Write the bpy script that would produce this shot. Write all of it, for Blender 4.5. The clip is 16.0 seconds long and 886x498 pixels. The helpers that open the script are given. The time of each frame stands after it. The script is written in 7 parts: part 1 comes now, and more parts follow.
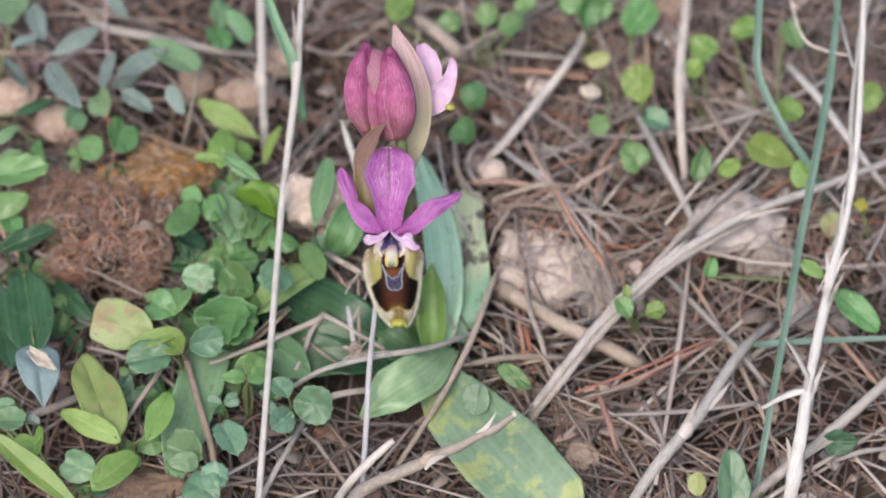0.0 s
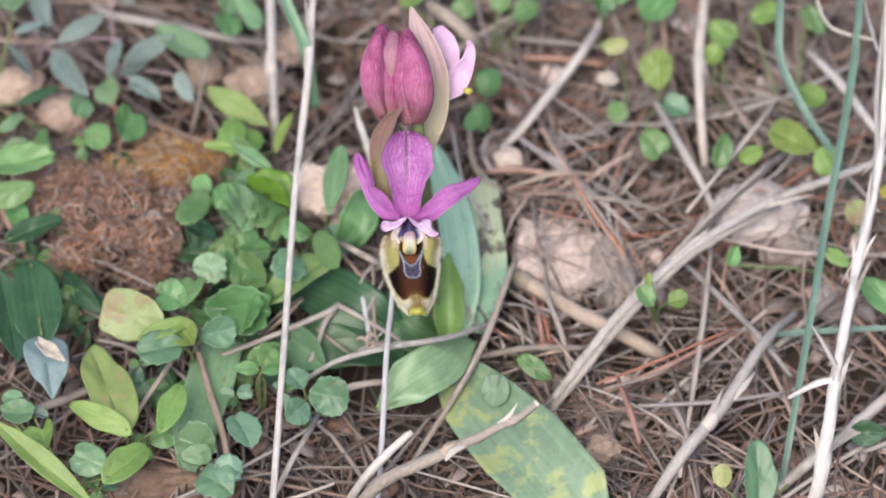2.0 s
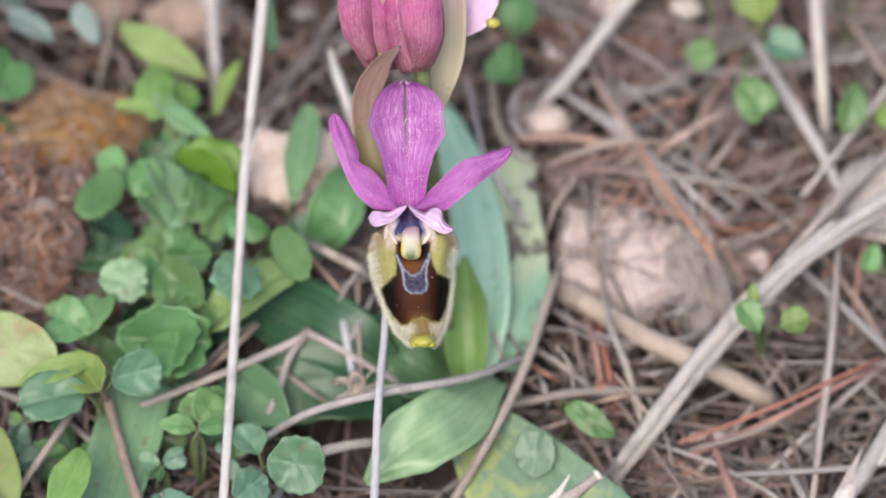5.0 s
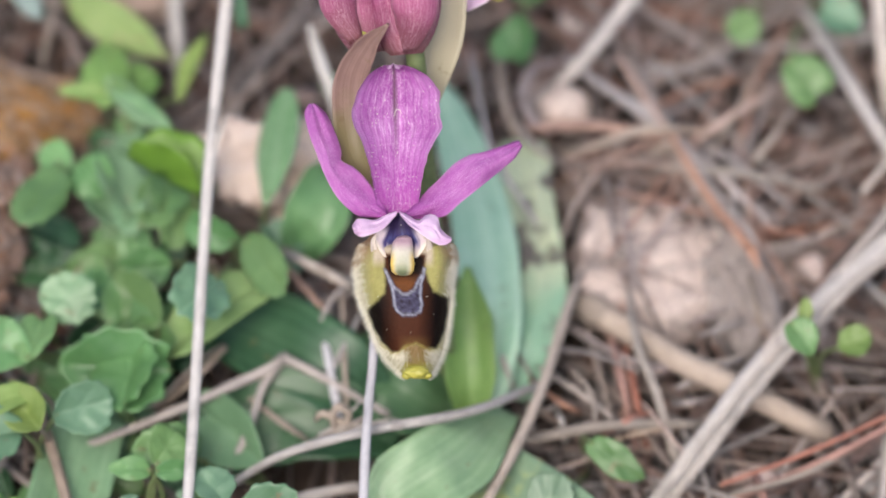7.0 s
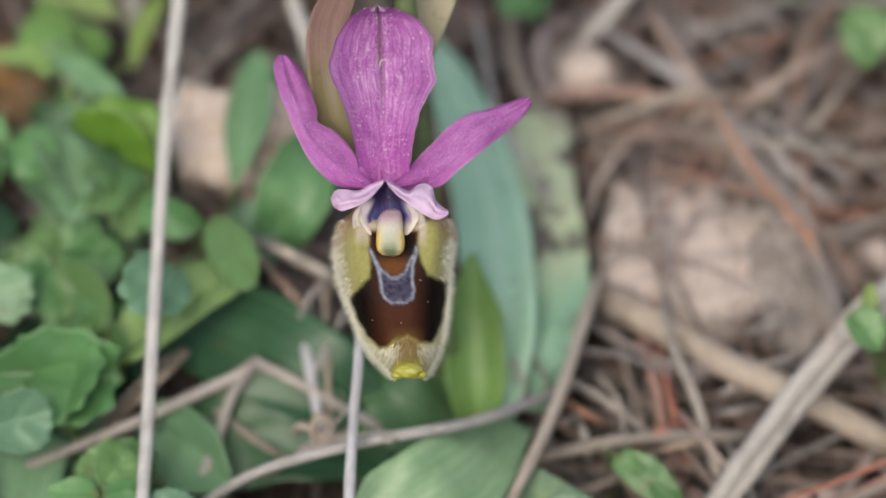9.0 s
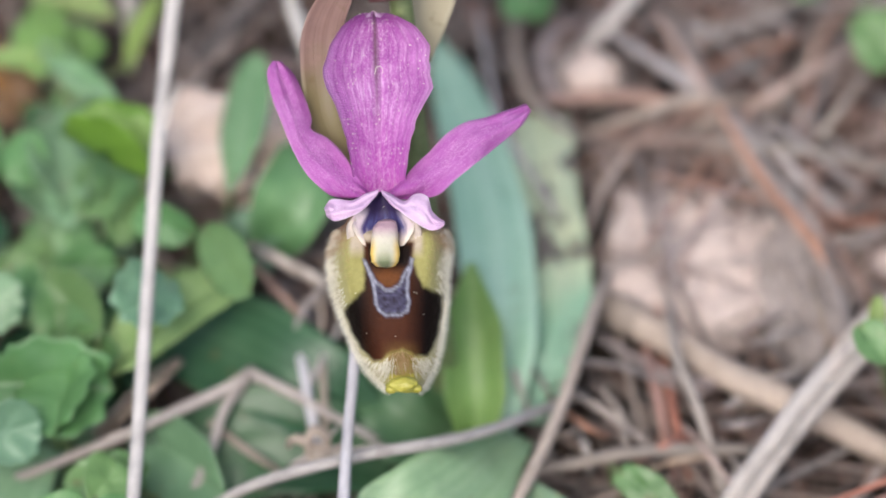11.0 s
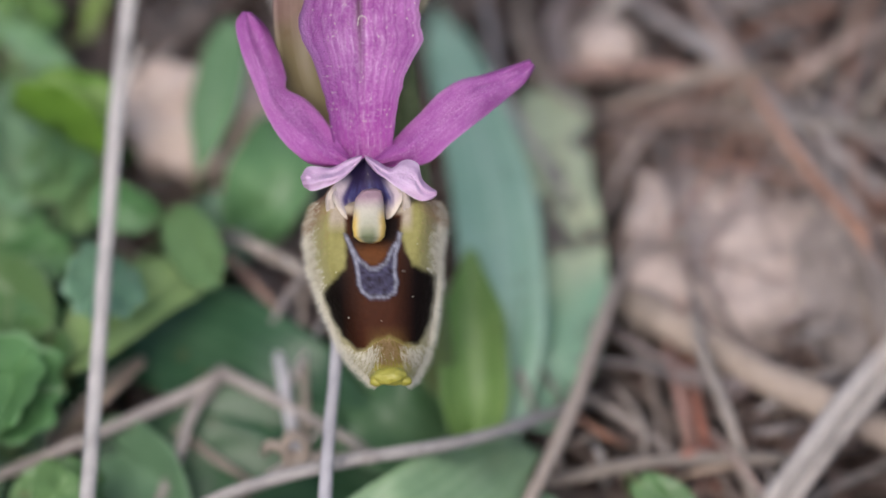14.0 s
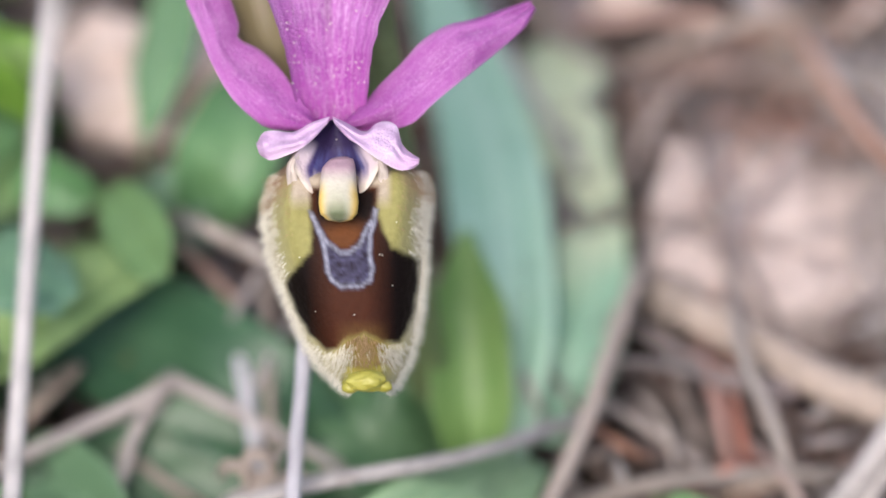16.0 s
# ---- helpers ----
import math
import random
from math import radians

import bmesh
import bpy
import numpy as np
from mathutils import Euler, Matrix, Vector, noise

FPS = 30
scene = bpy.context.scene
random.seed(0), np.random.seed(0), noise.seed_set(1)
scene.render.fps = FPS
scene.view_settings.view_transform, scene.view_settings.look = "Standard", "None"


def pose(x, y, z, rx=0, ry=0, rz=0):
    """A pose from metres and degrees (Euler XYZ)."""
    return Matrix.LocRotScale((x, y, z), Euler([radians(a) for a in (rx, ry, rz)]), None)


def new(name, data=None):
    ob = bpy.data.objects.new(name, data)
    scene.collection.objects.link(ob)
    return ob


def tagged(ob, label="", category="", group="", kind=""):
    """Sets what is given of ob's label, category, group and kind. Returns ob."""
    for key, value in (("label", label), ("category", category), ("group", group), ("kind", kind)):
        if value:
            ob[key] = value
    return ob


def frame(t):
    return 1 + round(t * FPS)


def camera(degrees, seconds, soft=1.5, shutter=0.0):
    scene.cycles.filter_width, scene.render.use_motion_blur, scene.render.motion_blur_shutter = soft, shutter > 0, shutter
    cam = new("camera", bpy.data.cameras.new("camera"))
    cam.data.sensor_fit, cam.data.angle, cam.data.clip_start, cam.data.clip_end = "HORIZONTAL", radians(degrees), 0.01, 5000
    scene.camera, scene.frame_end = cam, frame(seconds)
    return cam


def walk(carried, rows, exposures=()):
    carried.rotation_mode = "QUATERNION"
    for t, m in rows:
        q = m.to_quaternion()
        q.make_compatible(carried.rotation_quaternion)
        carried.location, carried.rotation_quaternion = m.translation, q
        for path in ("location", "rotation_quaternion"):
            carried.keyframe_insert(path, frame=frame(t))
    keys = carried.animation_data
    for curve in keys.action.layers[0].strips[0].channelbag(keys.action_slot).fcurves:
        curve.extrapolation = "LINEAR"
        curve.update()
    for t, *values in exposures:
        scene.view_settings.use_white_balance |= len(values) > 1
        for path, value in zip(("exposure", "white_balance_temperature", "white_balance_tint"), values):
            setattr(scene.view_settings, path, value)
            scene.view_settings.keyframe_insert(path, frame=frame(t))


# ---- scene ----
cam = camera(8.0, 16.0, soft=1.8)
# shallow focus, which stays on the open flower (set where its column is built)
cam.data.dof.use_dof, cam.data.dof.aperture_fstop = True, 13.5
# seconds, place in millimetres, turn in degrees
ROWS = [
    (0.0, 3.88, -616.24, 907.95, 35.004, 0.003, 0.002),
    (0.5, -4.25, -620.80, 904.49, 35.269, -0.297, -0.211),
    (1.0, -14.30, -620.61, 904.56, 35.273, -0.656, -0.523),
    (1.5, -7.11, -623.07, 900.78, 35.480, -0.297, -0.471),
    (2.0, -11.36, -613.24, 879.05, 35.660, -0.439, -0.521),
    (2.5, -16.58, -567.17, 820.57, 35.493, -0.722, -0.707),
    (3.0, -16.79, -536.10, 764.56, 35.894, -0.769, -0.741),
    (3.5, -12.81, -492.63, 711.78, 35.649, -0.540, -0.759),
    (4.0, -13.74, -465.08, 679.63, 35.421, -0.444, -0.994),
    (4.4, -13.90, -448.15, 654.88, 35.447, -0.464, -1.024),
    (4.8, -14.29, -431.91, 630.22, 35.516, -0.501, -1.067),
    (5.2, -14.82, -416.55, 606.36, 35.613, -0.549, -1.117),
    (5.6, -15.36, -402.26, 583.99, 35.720, -0.600, -1.171),
    (6.0, -15.80, -389.25, 563.79, 35.815, -0.647, -1.221),
    (6.5, -16.04, -375.07, 542.67, 35.876, -0.683, -1.266),
    (7.0, -7.90, -352.92, 535.13, 34.781, -0.028, -1.107),
    (7.5, -10.73, -336.52, 511.34, 34.783, -0.156, -1.323),
    (8.0, 1.22, -321.45, 474.56, 35.531, 0.888, -0.954),
    (8.5, 1.93, -317.26, 448.93, 36.620, 1.008, -0.938),
    (9.0, -0.67, -309.85, 447.69, 36.151, 0.860, -1.191),
    (9.5, -0.06, -307.80, 445.66, 36.124, 0.874, -1.113),
    (10.0, 1.38, -305.24, 444.20, 36.014, 0.963, -0.981),
    (10.5, 3.10, -302.45, 442.80, 35.876, 1.080, -0.831),
    (11.0, 4.55, -299.66, 441.00, 35.764, 1.174, -0.697),
    (11.5, 5.15, -297.15, 438.33, 35.737, 1.194, -0.616),
    (12.0, 5.92, -286.73, 415.17, 36.222, 1.533, -0.915),
    (12.5, 2.32, -272.23, 391.94, 36.457, 1.227, -1.091),
    (13.0, 4.19, -268.76, 391.28, 36.185, 1.383, -0.947),
    (13.5, 3.15, -278.35, 383.60, 37.500, 1.389, -1.078),
    (14.0, 8.38, -275.92, 383.69, 37.350, 1.692, -0.491),
    (14.5, 18.02, -276.50, 383.48, 37.284, 2.829, -0.421),
    (15.0, 14.90, -262.18, 365.02, 37.257, 2.708, -0.581),
    (15.5, 14.23, -243.92, 339.96, 37.333, 2.796, -0.715),
    (16.0, 11.37, -233.24, 323.66, 37.518, 2.534, -0.697),
]
# seconds, stops, kelvin and tint: the clip's own automatic brightness and white balance
STOPS = [
    (0.0, 0.91, 6700, 9),
    (1.0, 0.93, 6680, 10),
    (2.0, 1.05, 6660, 10),
    (2.5, 1.07, 6650, 10),
    (3.0, 1.05, 6640, 10),
    (4.0, 1.03, 6620, 10),
    (4.2, 1.03, 6620, 10),
    (6.3, 1.09, 6600, 10),
    (6.5, 1.09, 6610, 10),
    (7.0, 1.06, 6640, 10),
    (7.5, 0.85, 6760, 8),
    (8.0, 0.78, 6900, 5),
    (8.5, 0.70, 6880, 4),
    (9.0, 0.67, 6880, 4),
    (9.2, 0.68, 6880, 4),
    (11.3, 1.11, 6480, 10),
    (11.5, 1.13, 6480, 10),
    (12.0, 1.13, 6480, 10),
    (12.5, 1.00, 6480, 10),
    (13.0, 0.58, 6480, 10),
    (13.5, 0.52, 6480, 10),
    (14.0, 0.55, 6470, 12),
    (14.5, 0.59, 6470, 13),
    (15.0, 0.61, 6470, 13),
    (15.5, 0.94, 6470, 13),
    (16.0, 1.10, 6470, 13),
]
MM = 0.001
walk(cam, [(t, pose(x * MM, y * MM, z * MM, rx, ry, rz)) for t, x, y, z, rx, ry, rz in ROWS], STOPS)

# ---- sky and sun: soft light under a bright overcast sky ----
world = bpy.data.worlds.new("sky")
scene.world = world
world.use_nodes = True
sky = world.node_tree.nodes.new("ShaderNodeTexSky")
sky.sky_type, sky.sun_disc = "NISHITA", False
sky.sun_elevation, sky.sun_rotation = radians(58), radians(200)
sky.dust_density, sky.ozone_density = 4.0, 1.0
back = world.node_tree.nodes["Background"]
back.inputs["Strength"].default_value = 0.11
world.node_tree.links.new(sky.outputs[0], back.inputs["Color"])
sun = bpy.data.lights.new("sun", "SUN")
sun.energy, sun.angle, sun.color = 1.35, radians(32), (1.0, 0.955, 0.905)
sun_ob = new("sun", sun)
sun_ob.rotation_euler = (radians(30), radians(-14), 0)


# ---- materials ----
def blend(a, b, k):
    return tuple(p + (q - p) * k for p, q in zip(a, b))


def nodes_of(name):
    m = bpy.data.materials.new(name)
    m.use_nodes = True
    nt = m.node_tree
    return m, nt, nt.nodes["Principled BSDF"]


def ramp(nt, fac, stops):
    r = nt.nodes.new("ShaderNodeValToRGB")
    while len(r.color_ramp.elements) < len(stops):
        r.color_ramp.elements.new(0.5)
    for e, (p, col) in zip(r.color_ramp.elements, stops):
        e.position, e.color = p, (*col, 1)
    nt.links.new(fac, r.inputs[0])
    return r.outputs[0]


def noise_tex(nt, vec, scale, detail=4.0, rough=0.6):
    n = nt.nodes.new("ShaderNodeTexNoise")
    n.inputs["Scale"].default_value, n.inputs["Detail"].default_value, n.inputs["Roughness"].default_value = scale, detail, rough
    if vec is not None:
        nt.links.new(vec, n.inputs["Vector"])
    return n.outputs["Fac"]


def mix(nt, fac, a, b, mode="MIX"):
    n = nt.nodes.new("ShaderNodeMix")
    n.data_type, n.blend_type = "RGBA", mode
    for sock, val in ((n.inputs[0], fac), (n.inputs[6], a), (n.inputs[7], b)):
        if hasattr(val, "links"):
            nt.links.new(val, sock)
        else:
            sock.default_value = val if isinstance(val, float) else (*val, 1)
    return n.outputs[2]


def maths(nt, op, a, b=0.0, c=0.0):
    n = nt.nodes.new("ShaderNodeMath")
    n.operation = op
    for sock, val in zip(n.inputs, (a, b, c)):
        if hasattr(val, "links"):
            nt.links.new(val, sock)
        else:
            sock.default_value = val
    return n.outputs[0]


def bump(nt, bsdf, height, strength, dist=0.0004):
    b = nt.nodes.new("ShaderNodeBump")
    b.inputs["Strength"].default_value, b.inputs["Distance"].default_value = strength, dist
    nt.links.new(height, b.inputs["Height"])
    nt.links.new(b.outputs[0], bsdf.inputs["Normal"])


def coords(nt, kind="Object"):
    return nt.nodes.new("ShaderNodeTexCoord").outputs[kind]


def stretch(nt, vec, sx, sy, sz):
    n = nt.nodes.new("ShaderNodeMapping")
    n.inputs["Scale"].default_value = (sx, sy, sz)
    nt.links.new(vec, n.inputs["Vector"])
    return n.outputs[0]


def see_through(nt, bsdf, colour, amount):
    """Light that passes through a thin leaf or petal."""
    t = nt.nodes.new("ShaderNodeBsdfTranslucent")
    if hasattr(colour, "links"):
        nt.links.new(colour, t.inputs["Color"])
    else:
        t.inputs["Color"].default_value = (*colour, 1)
    m = nt.nodes.new("ShaderNodeMixShader")
    m.inputs[0].default_value = amount
    nt.links.new(bsdf.outputs[0], m.inputs[1])
    nt.links.new(t.outputs[0], m.inputs[2])
    nt.links.new(m.outputs[0], nt.nodes["Material Output"].inputs["Surface"])


def leaf_mat(name, dark, light, rib, veins=9.0, rough=0.5, spots=None, parallel=True, lower=None, lined=0.13, vary=0.25):
    m, nt, p = nodes_of(name)
    uv, ob = coords(nt, "UV"), coords(nt, "Object")
    info = nt.nodes.new("ShaderNodeObjectInfo")
    big = noise_tex(nt, ob, 130.0, 3.0)
    fine = noise_tex(nt, ob, 900.0, 3.0)
    col = ramp(nt, big, [(0.3, dark), (0.72, light)])
    col = mix(nt, 0.35, col, ramp(nt, fine, [(0.3, dark), (0.75, light)]))
    sep = nt.nodes.new("ShaderNodeSeparateXYZ")
    nt.links.new(uv, sep.inputs[0])
    across = maths(nt, "ABSOLUTE", maths(nt, "SUBTRACT", sep.outputs[0], 0.5))
    mid = maths(nt, "SUBTRACT", 1.0, maths(nt, "MULTIPLY", across, 22.0))
    mid = maths(nt, "MAXIMUM", mid, 0.0)
    if parallel:
        run = maths(nt, "MULTIPLY", sep.outputs[0], veins * 6.283)
    else:
        run = maths(nt, "MULTIPLY", maths(nt, "SUBTRACT", sep.outputs[1], maths(nt, "MULTIPLY", across, 0.9)), veins * 6.283)
    wave = maths(nt, "MULTIPLY_ADD", maths(nt, "SINE", run), 0.5, 0.5)
    line = maths(nt, "POWER", wave, 5.0 if lined < 0.2 else 18.0)
    if parallel:
        band = noise_tex(nt, stretch(nt, uv, 7.0, 0.45, 1.0), 1.3, 3.0)
        col = mix(nt, ramp(nt, band, [(0.5, (0, 0, 0)), (0.70, (0.42, 0.42, 0.42))]), col, rib)
        col = mix(nt, ramp(nt, band, [(0.3, (0.55, 0.55, 0.55)), (0.46, (0, 0, 0))]), col, dark)
    col = mix(nt, maths(nt, "MULTIPLY", line, lined), col, rib)
    col = mix(nt, maths(nt, "MULTIPLY", mid, 0.4), col, rib)
    if lower:
        fade = maths(nt, "ADD", sep.outputs[1], maths(nt, "MULTIPLY", big, 0.5))
        col = mix(nt, ramp(nt, fade, [(0.55, (1, 1, 1)), (0.75, (0, 0, 0))]), col, lower)
    if spots:
        blot = noise_tex(nt, ob, 190.0, 3.0)
        col = mix(nt, ramp(nt, blot, [(0.53, (0, 0, 0)), (0.62, (0.9, 0.9, 0.9))]), col, spots)
    if not parallel:
        fade_tip = noise_tex(nt, ob, 75.0, 2.0)
        col = mix(nt, ramp(nt, fade_tip, [(0.5, (0, 0, 0)), (0.75, (0.6, 0.6, 0.6))]), col, tuple(0.55 * a for a in dark))
    fleck = noise_tex(nt, ob, 620.0, 2.0)
    col = mix(nt, ramp(nt, fleck, [(0.66, (0, 0, 0)), (0.74, (0.55, 0.55, 0.55))]), col, (0.17, 0.12, 0.06))
    hue = nt.nodes.new("ShaderNodeHueSaturation")
    nt.links.new(maths(nt, "MULTIPLY_ADD", maths(nt, "FRACT", maths(nt, "MULTIPLY", info.outputs["Random"], 5.7)), 0.04, 0.48), hue.inputs["Hue"])
    nt.links.new(maths(nt, "MULTIPLY_ADD", info.outputs["Random"], vary, 1.0 - vary * 0.5), hue.inputs["Value"])
    nt.links.new(col, hue.inputs["Color"])
    col = hue.outputs[0]
    nt.links.new(col, p.inputs["Base Color"])
    nt.links.new(maths(nt, "MULTIPLY_ADD", fine, 0.25, rough - 0.1), p.inputs["Roughness"])
    bump(nt, p, maths(nt, "ADD", maths(nt, "MULTIPLY", line, -0.25), fine), 0.25, 0.0003)
    see_through(nt, p, col, 0.22)
    return m


def straw_mat(name, dark, light, rough=0.7, island=False):
    m, nt, p = nodes_of(name)
    uv = coords(nt, "UV")
    fibre = noise_tex(nt, stretch(nt, uv, 16.0, 1.2, 1.0), 4.0, 5.0)
    stain = noise_tex(nt, coords(nt), 160.0, 4.0)
    col = ramp(nt, fibre, [(0.25, dark), (0.7, light)])
    col = mix(nt, ramp(nt, stain, [(0.52, (0, 0, 0)), (0.75, (0.6, 0.6, 0.6))]), col, tuple(a * 0.45 for a in dark))
    if island:
        rnd = nt.nodes.new("ShaderNodeNewGeometry").outputs["Random Per Island"]
        kind = maths(nt, "FRACT", maths(nt, "MULTIPLY", rnd, 13.7))
        red = tuple(a * b for a, b in zip(light, (0.84, 0.68, 0.60)))
        grey = tuple(sum(light) / 3 * b for b in (1.02, 0.98, 0.99))
        tone = ramp(nt, kind, [(0.0, tuple(0.3 * a for a in dark)), (0.22, red), (0.5, light), (0.75, grey), (1.0, dark)])
        col = mix(nt, 0.6, col, tone)
    else:
        rnd = nt.nodes.new("ShaderNodeObjectInfo").outputs["Random"]
    hue = nt.nodes.new("ShaderNodeHueSaturation")
    nt.links.new(maths(nt, "MULTIPLY_ADD", rnd, 0.8 if island else 0.6, 0.6 if island else 0.7), hue.inputs["Value"])
    nt.links.new(maths(nt, "MULTIPLY_ADD", maths(nt, "FRACT", maths(nt, "MULTIPLY", rnd, 7.3)), 0.7, 0.6), hue.inputs["Saturation"])
    nt.links.new(col, hue.inputs["Color"])
    nt.links.new(hue.outputs[0], p.inputs["Base Color"])
    p.inputs["Roughness"].default_value = rough
    bump(nt, p, fibre, 0.5, 0.0003)
    return m


def stone_mat(name, dark, light, scale=220.0, pits=None):
    m, nt, p = nodes_of(name)
    ob = coords(nt)
    a, b = noise_tex(nt, ob, scale, 6.0, 0.7), noise_tex(nt, ob, scale * 5, 5.0, 0.7)
    col = ramp(nt, a, [(0.3, dark), (0.62, light)])
    col = mix(nt, 0.4, col, ramp(nt, b, [(0.35, dark), (0.7, light)]))
    if pits:
        c = noise_tex(nt, ob, scale * 1.7, 5.0, 0.75)
        col = mix(nt, ramp(nt, c, [(0.56, (0, 0, 0)), (0.70, (0.8, 0.8, 0.8))]), col, pits)
    nt.links.new(col, p.inputs["Base Color"])
    p.inputs["Roughness"].default_value = 0.9
    bump(nt, p, maths(nt, "ADD", a, b), 0.9, 0.0009)
    return m


def petal_mat(name, dark, light, edge, vein=26.0, rough=0.42, base=None, margin=None, lined=0.09, hem=0.0):
    m, nt, p = nodes_of(name)
    uv, ob = coords(nt, "UV"), coords(nt)
    sep = nt.nodes.new("ShaderNodeSeparateXYZ")
    nt.links.new(uv, sep.inputs[0])
    across = maths(nt, "ABSOLUTE", maths(nt, "SUBTRACT", sep.outputs[0], 0.5))
    streak = noise_tex(nt, stretch(nt, uv, 34.0, 0.9, 1.0), 1.4, 4.0)
    grain = noise_tex(nt, ob, 8600.0, 2.0)
    cells = nt.nodes.new("ShaderNodeTexVoronoi")
    cells.inputs["Scale"].default_value = 8200.0
    nt.links.new(ob, cells.inputs["Vector"])
    cell = cells.outputs["Distance"]
    soft = blend(dark, light, 0.3)
    col = ramp(nt, streak, [(0.28, soft), (0.72, light)])
    cloud = noise_tex(nt, ob, 330.0, 3.0)
    col = mix(nt, ramp(nt, cloud, [(0.40, (0, 0, 0)), (0.66, (0.8, 0.8, 0.8))]), col, dark)
    if margin:
        rim = maths(nt, "ADD", across, maths(nt, "MULTIPLY", streak, 0.10))
        col = mix(nt, ramp(nt, rim, [(0.46, (0, 0, 0)), (0.56, (0.7, 0.7, 0.7))]), col, margin)
    far = maths(nt, "MULTIPLY_ADD", cloud, 0.25, sep.outputs[1])
    col = mix(nt, ramp(nt, far, [(0.78, (0, 0, 0)), (1.02, (0.8, 0.8, 0.8))]), col, dark)
    if base:
        col = mix(nt, ramp(nt, sep.outputs[1], [(0.0, (0.9, 0.9, 0.9)), (0.44, (0, 0, 0))]), col, base)
    # sparkle of the glossy cells, painted as flecks of the edge colour, strongest mid-petal
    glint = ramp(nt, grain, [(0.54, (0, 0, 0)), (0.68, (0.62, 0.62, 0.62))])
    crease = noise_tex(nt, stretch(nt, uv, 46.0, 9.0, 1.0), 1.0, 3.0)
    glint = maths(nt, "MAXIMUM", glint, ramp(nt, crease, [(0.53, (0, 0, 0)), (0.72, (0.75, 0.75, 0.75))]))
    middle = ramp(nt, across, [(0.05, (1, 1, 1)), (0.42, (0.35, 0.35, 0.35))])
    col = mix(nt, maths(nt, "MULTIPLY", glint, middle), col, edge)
    mid = maths(nt, "MAXIMUM", maths(nt, "SUBTRACT", 1.0, maths(nt, "MULTIPLY", across, vein)), 0.0)
    warp = maths(nt, "MULTIPLY", noise_tex(nt, stretch(nt, uv, 2.0, 1.0, 1.0), 1.0, 2.0), 1.6)
    lines = maths(nt, "POWER", maths(nt, "MULTIPLY_ADD", maths(nt, "SINE", maths(nt, "ADD", maths(nt, "MULTIPLY", sep.outputs[0], 72.0), warp)), 0.5, 0.5), 14.0)
    col = mix(nt, maths(nt, "MULTIPLY", lines, maths(nt, "MULTIPLY", streak, 2.0 * lined)), col, tuple(0.55 * a for a in dark))
    lip_edge = maths(nt, "MULTIPLY_ADD", streak, 0.02, sep.outputs[1])
    col = mix(nt, ramp(nt, lip_edge, [(0.972, (0, 0, 0)), (0.985, (hem, hem, hem))]), col, edge)
    green = (0.075, 0.035, 0.04)
    fade = ramp(nt, sep.outputs[1], [(0.25, (0.08, 0.08, 0.08)), (0.62, (0.85, 0.85, 0.85))])
    col = mix(nt, maths(nt, "MULTIPLY", mid, fade), col, green)
    nt.links.new(col, p.inputs["Base Color"])
    p.inputs["Roughness"].default_value = rough
    p.inputs["Sheen Weight"].default_value = 0.0
    p.inputs["Specular IOR Level"].default_value = 0.5
    bump(nt, p, maths(nt, "ADD", maths(nt, "MULTIPLY", streak, 0.5), maths(nt, "ADD", maths(nt, "MULTIPLY", cell, 0.8), maths(nt, "MULTIPLY", grain, 0.8))), 0.55, 0.0002)
    see_through(nt, p, col, 0.25)
    return m


def painted_mat(name, rough=0.55, grain_amount=0.3):
    """Takes the colours of the mesh's own corners."""
    m, nt, p = nodes_of(name)
    att = nt.nodes.new("ShaderNodeVertexColor")
    att.layer_name = "pigment"
    grain = noise_tex(nt, coords(nt), 2200.0, 4.0)
    col = mix(nt, grain_amount, att.outputs[0], ramp(nt, grain, [(0.3, (0.35, 0.35, 0.35)), (0.7, (1, 1, 1))]), "MULTIPLY")
    nt.links.new(col, p.inputs["Base Color"])
    p.inputs["Roughness"].default_value = rough
    p.inputs["Specular IOR Level"].default_value = 0.1
    bump(nt, p, grain, 0.5, 0.0002)
    return m


def plain_mat(name, dark, light, scale=700.0, rough=0.5):
    m, nt, p = nodes_of(name)
    g = noise_tex(nt, coords(nt), scale, 4.0)
    nt.links.new(ramp(nt, g, [(0.3, dark), (0.7, light)]), p.inputs["Base Color"])
    p.inputs["Roughness"].default_value = rough
    bump(nt, p, g, 0.3, 0.0002)
    return m


MEDICK = leaf_mat("medick_leaf", (0.088, 0.20, 0.066), (0.165, 0.31, 0.125), (0.17, 0.30, 0.14), 5.0, 0.38, None, False, None, 0.10, 0.35)
PALEMED = leaf_mat("pale_clover_leaf", (0.135, 0.25, 0.125), (0.205, 0.335, 0.195), (0.23, 0.35, 0.21), 5.0, 0.38, None, False, None, 0.10, 0.3)
TEALMED = leaf_mat("teal_medick_leaf", (0.098, 0.205, 0.122), (0.162, 0.29, 0.19), (0.20, 0.33, 0.23), 5.0, 0.38, None, False, None, 0.10, 0.3)
FOLDED = leaf_mat("bright_folded_leaf", (0.10, 0.23, 0.022), (0.165, 0.32, 0.05), (0.16, 0.28, 0.07), 5.0, 0.45, None, False, None, 0.08, 0.1)
LIMEPALE = leaf_mat("pale_lime_leaf", (0.19, 0.31, 0.085), (0.37, 0.50, 0.22), (0.27, 0.38, 0.15), 4.0, 0.45, None, False, None, 0.08, 0.1)
YOUNG = leaf_mat("young_leaf", (0.17, 0.29, 0.07), (0.31, 0.44, 0.14), (0.36, 0.48, 0.18), 5.0, 0.42)
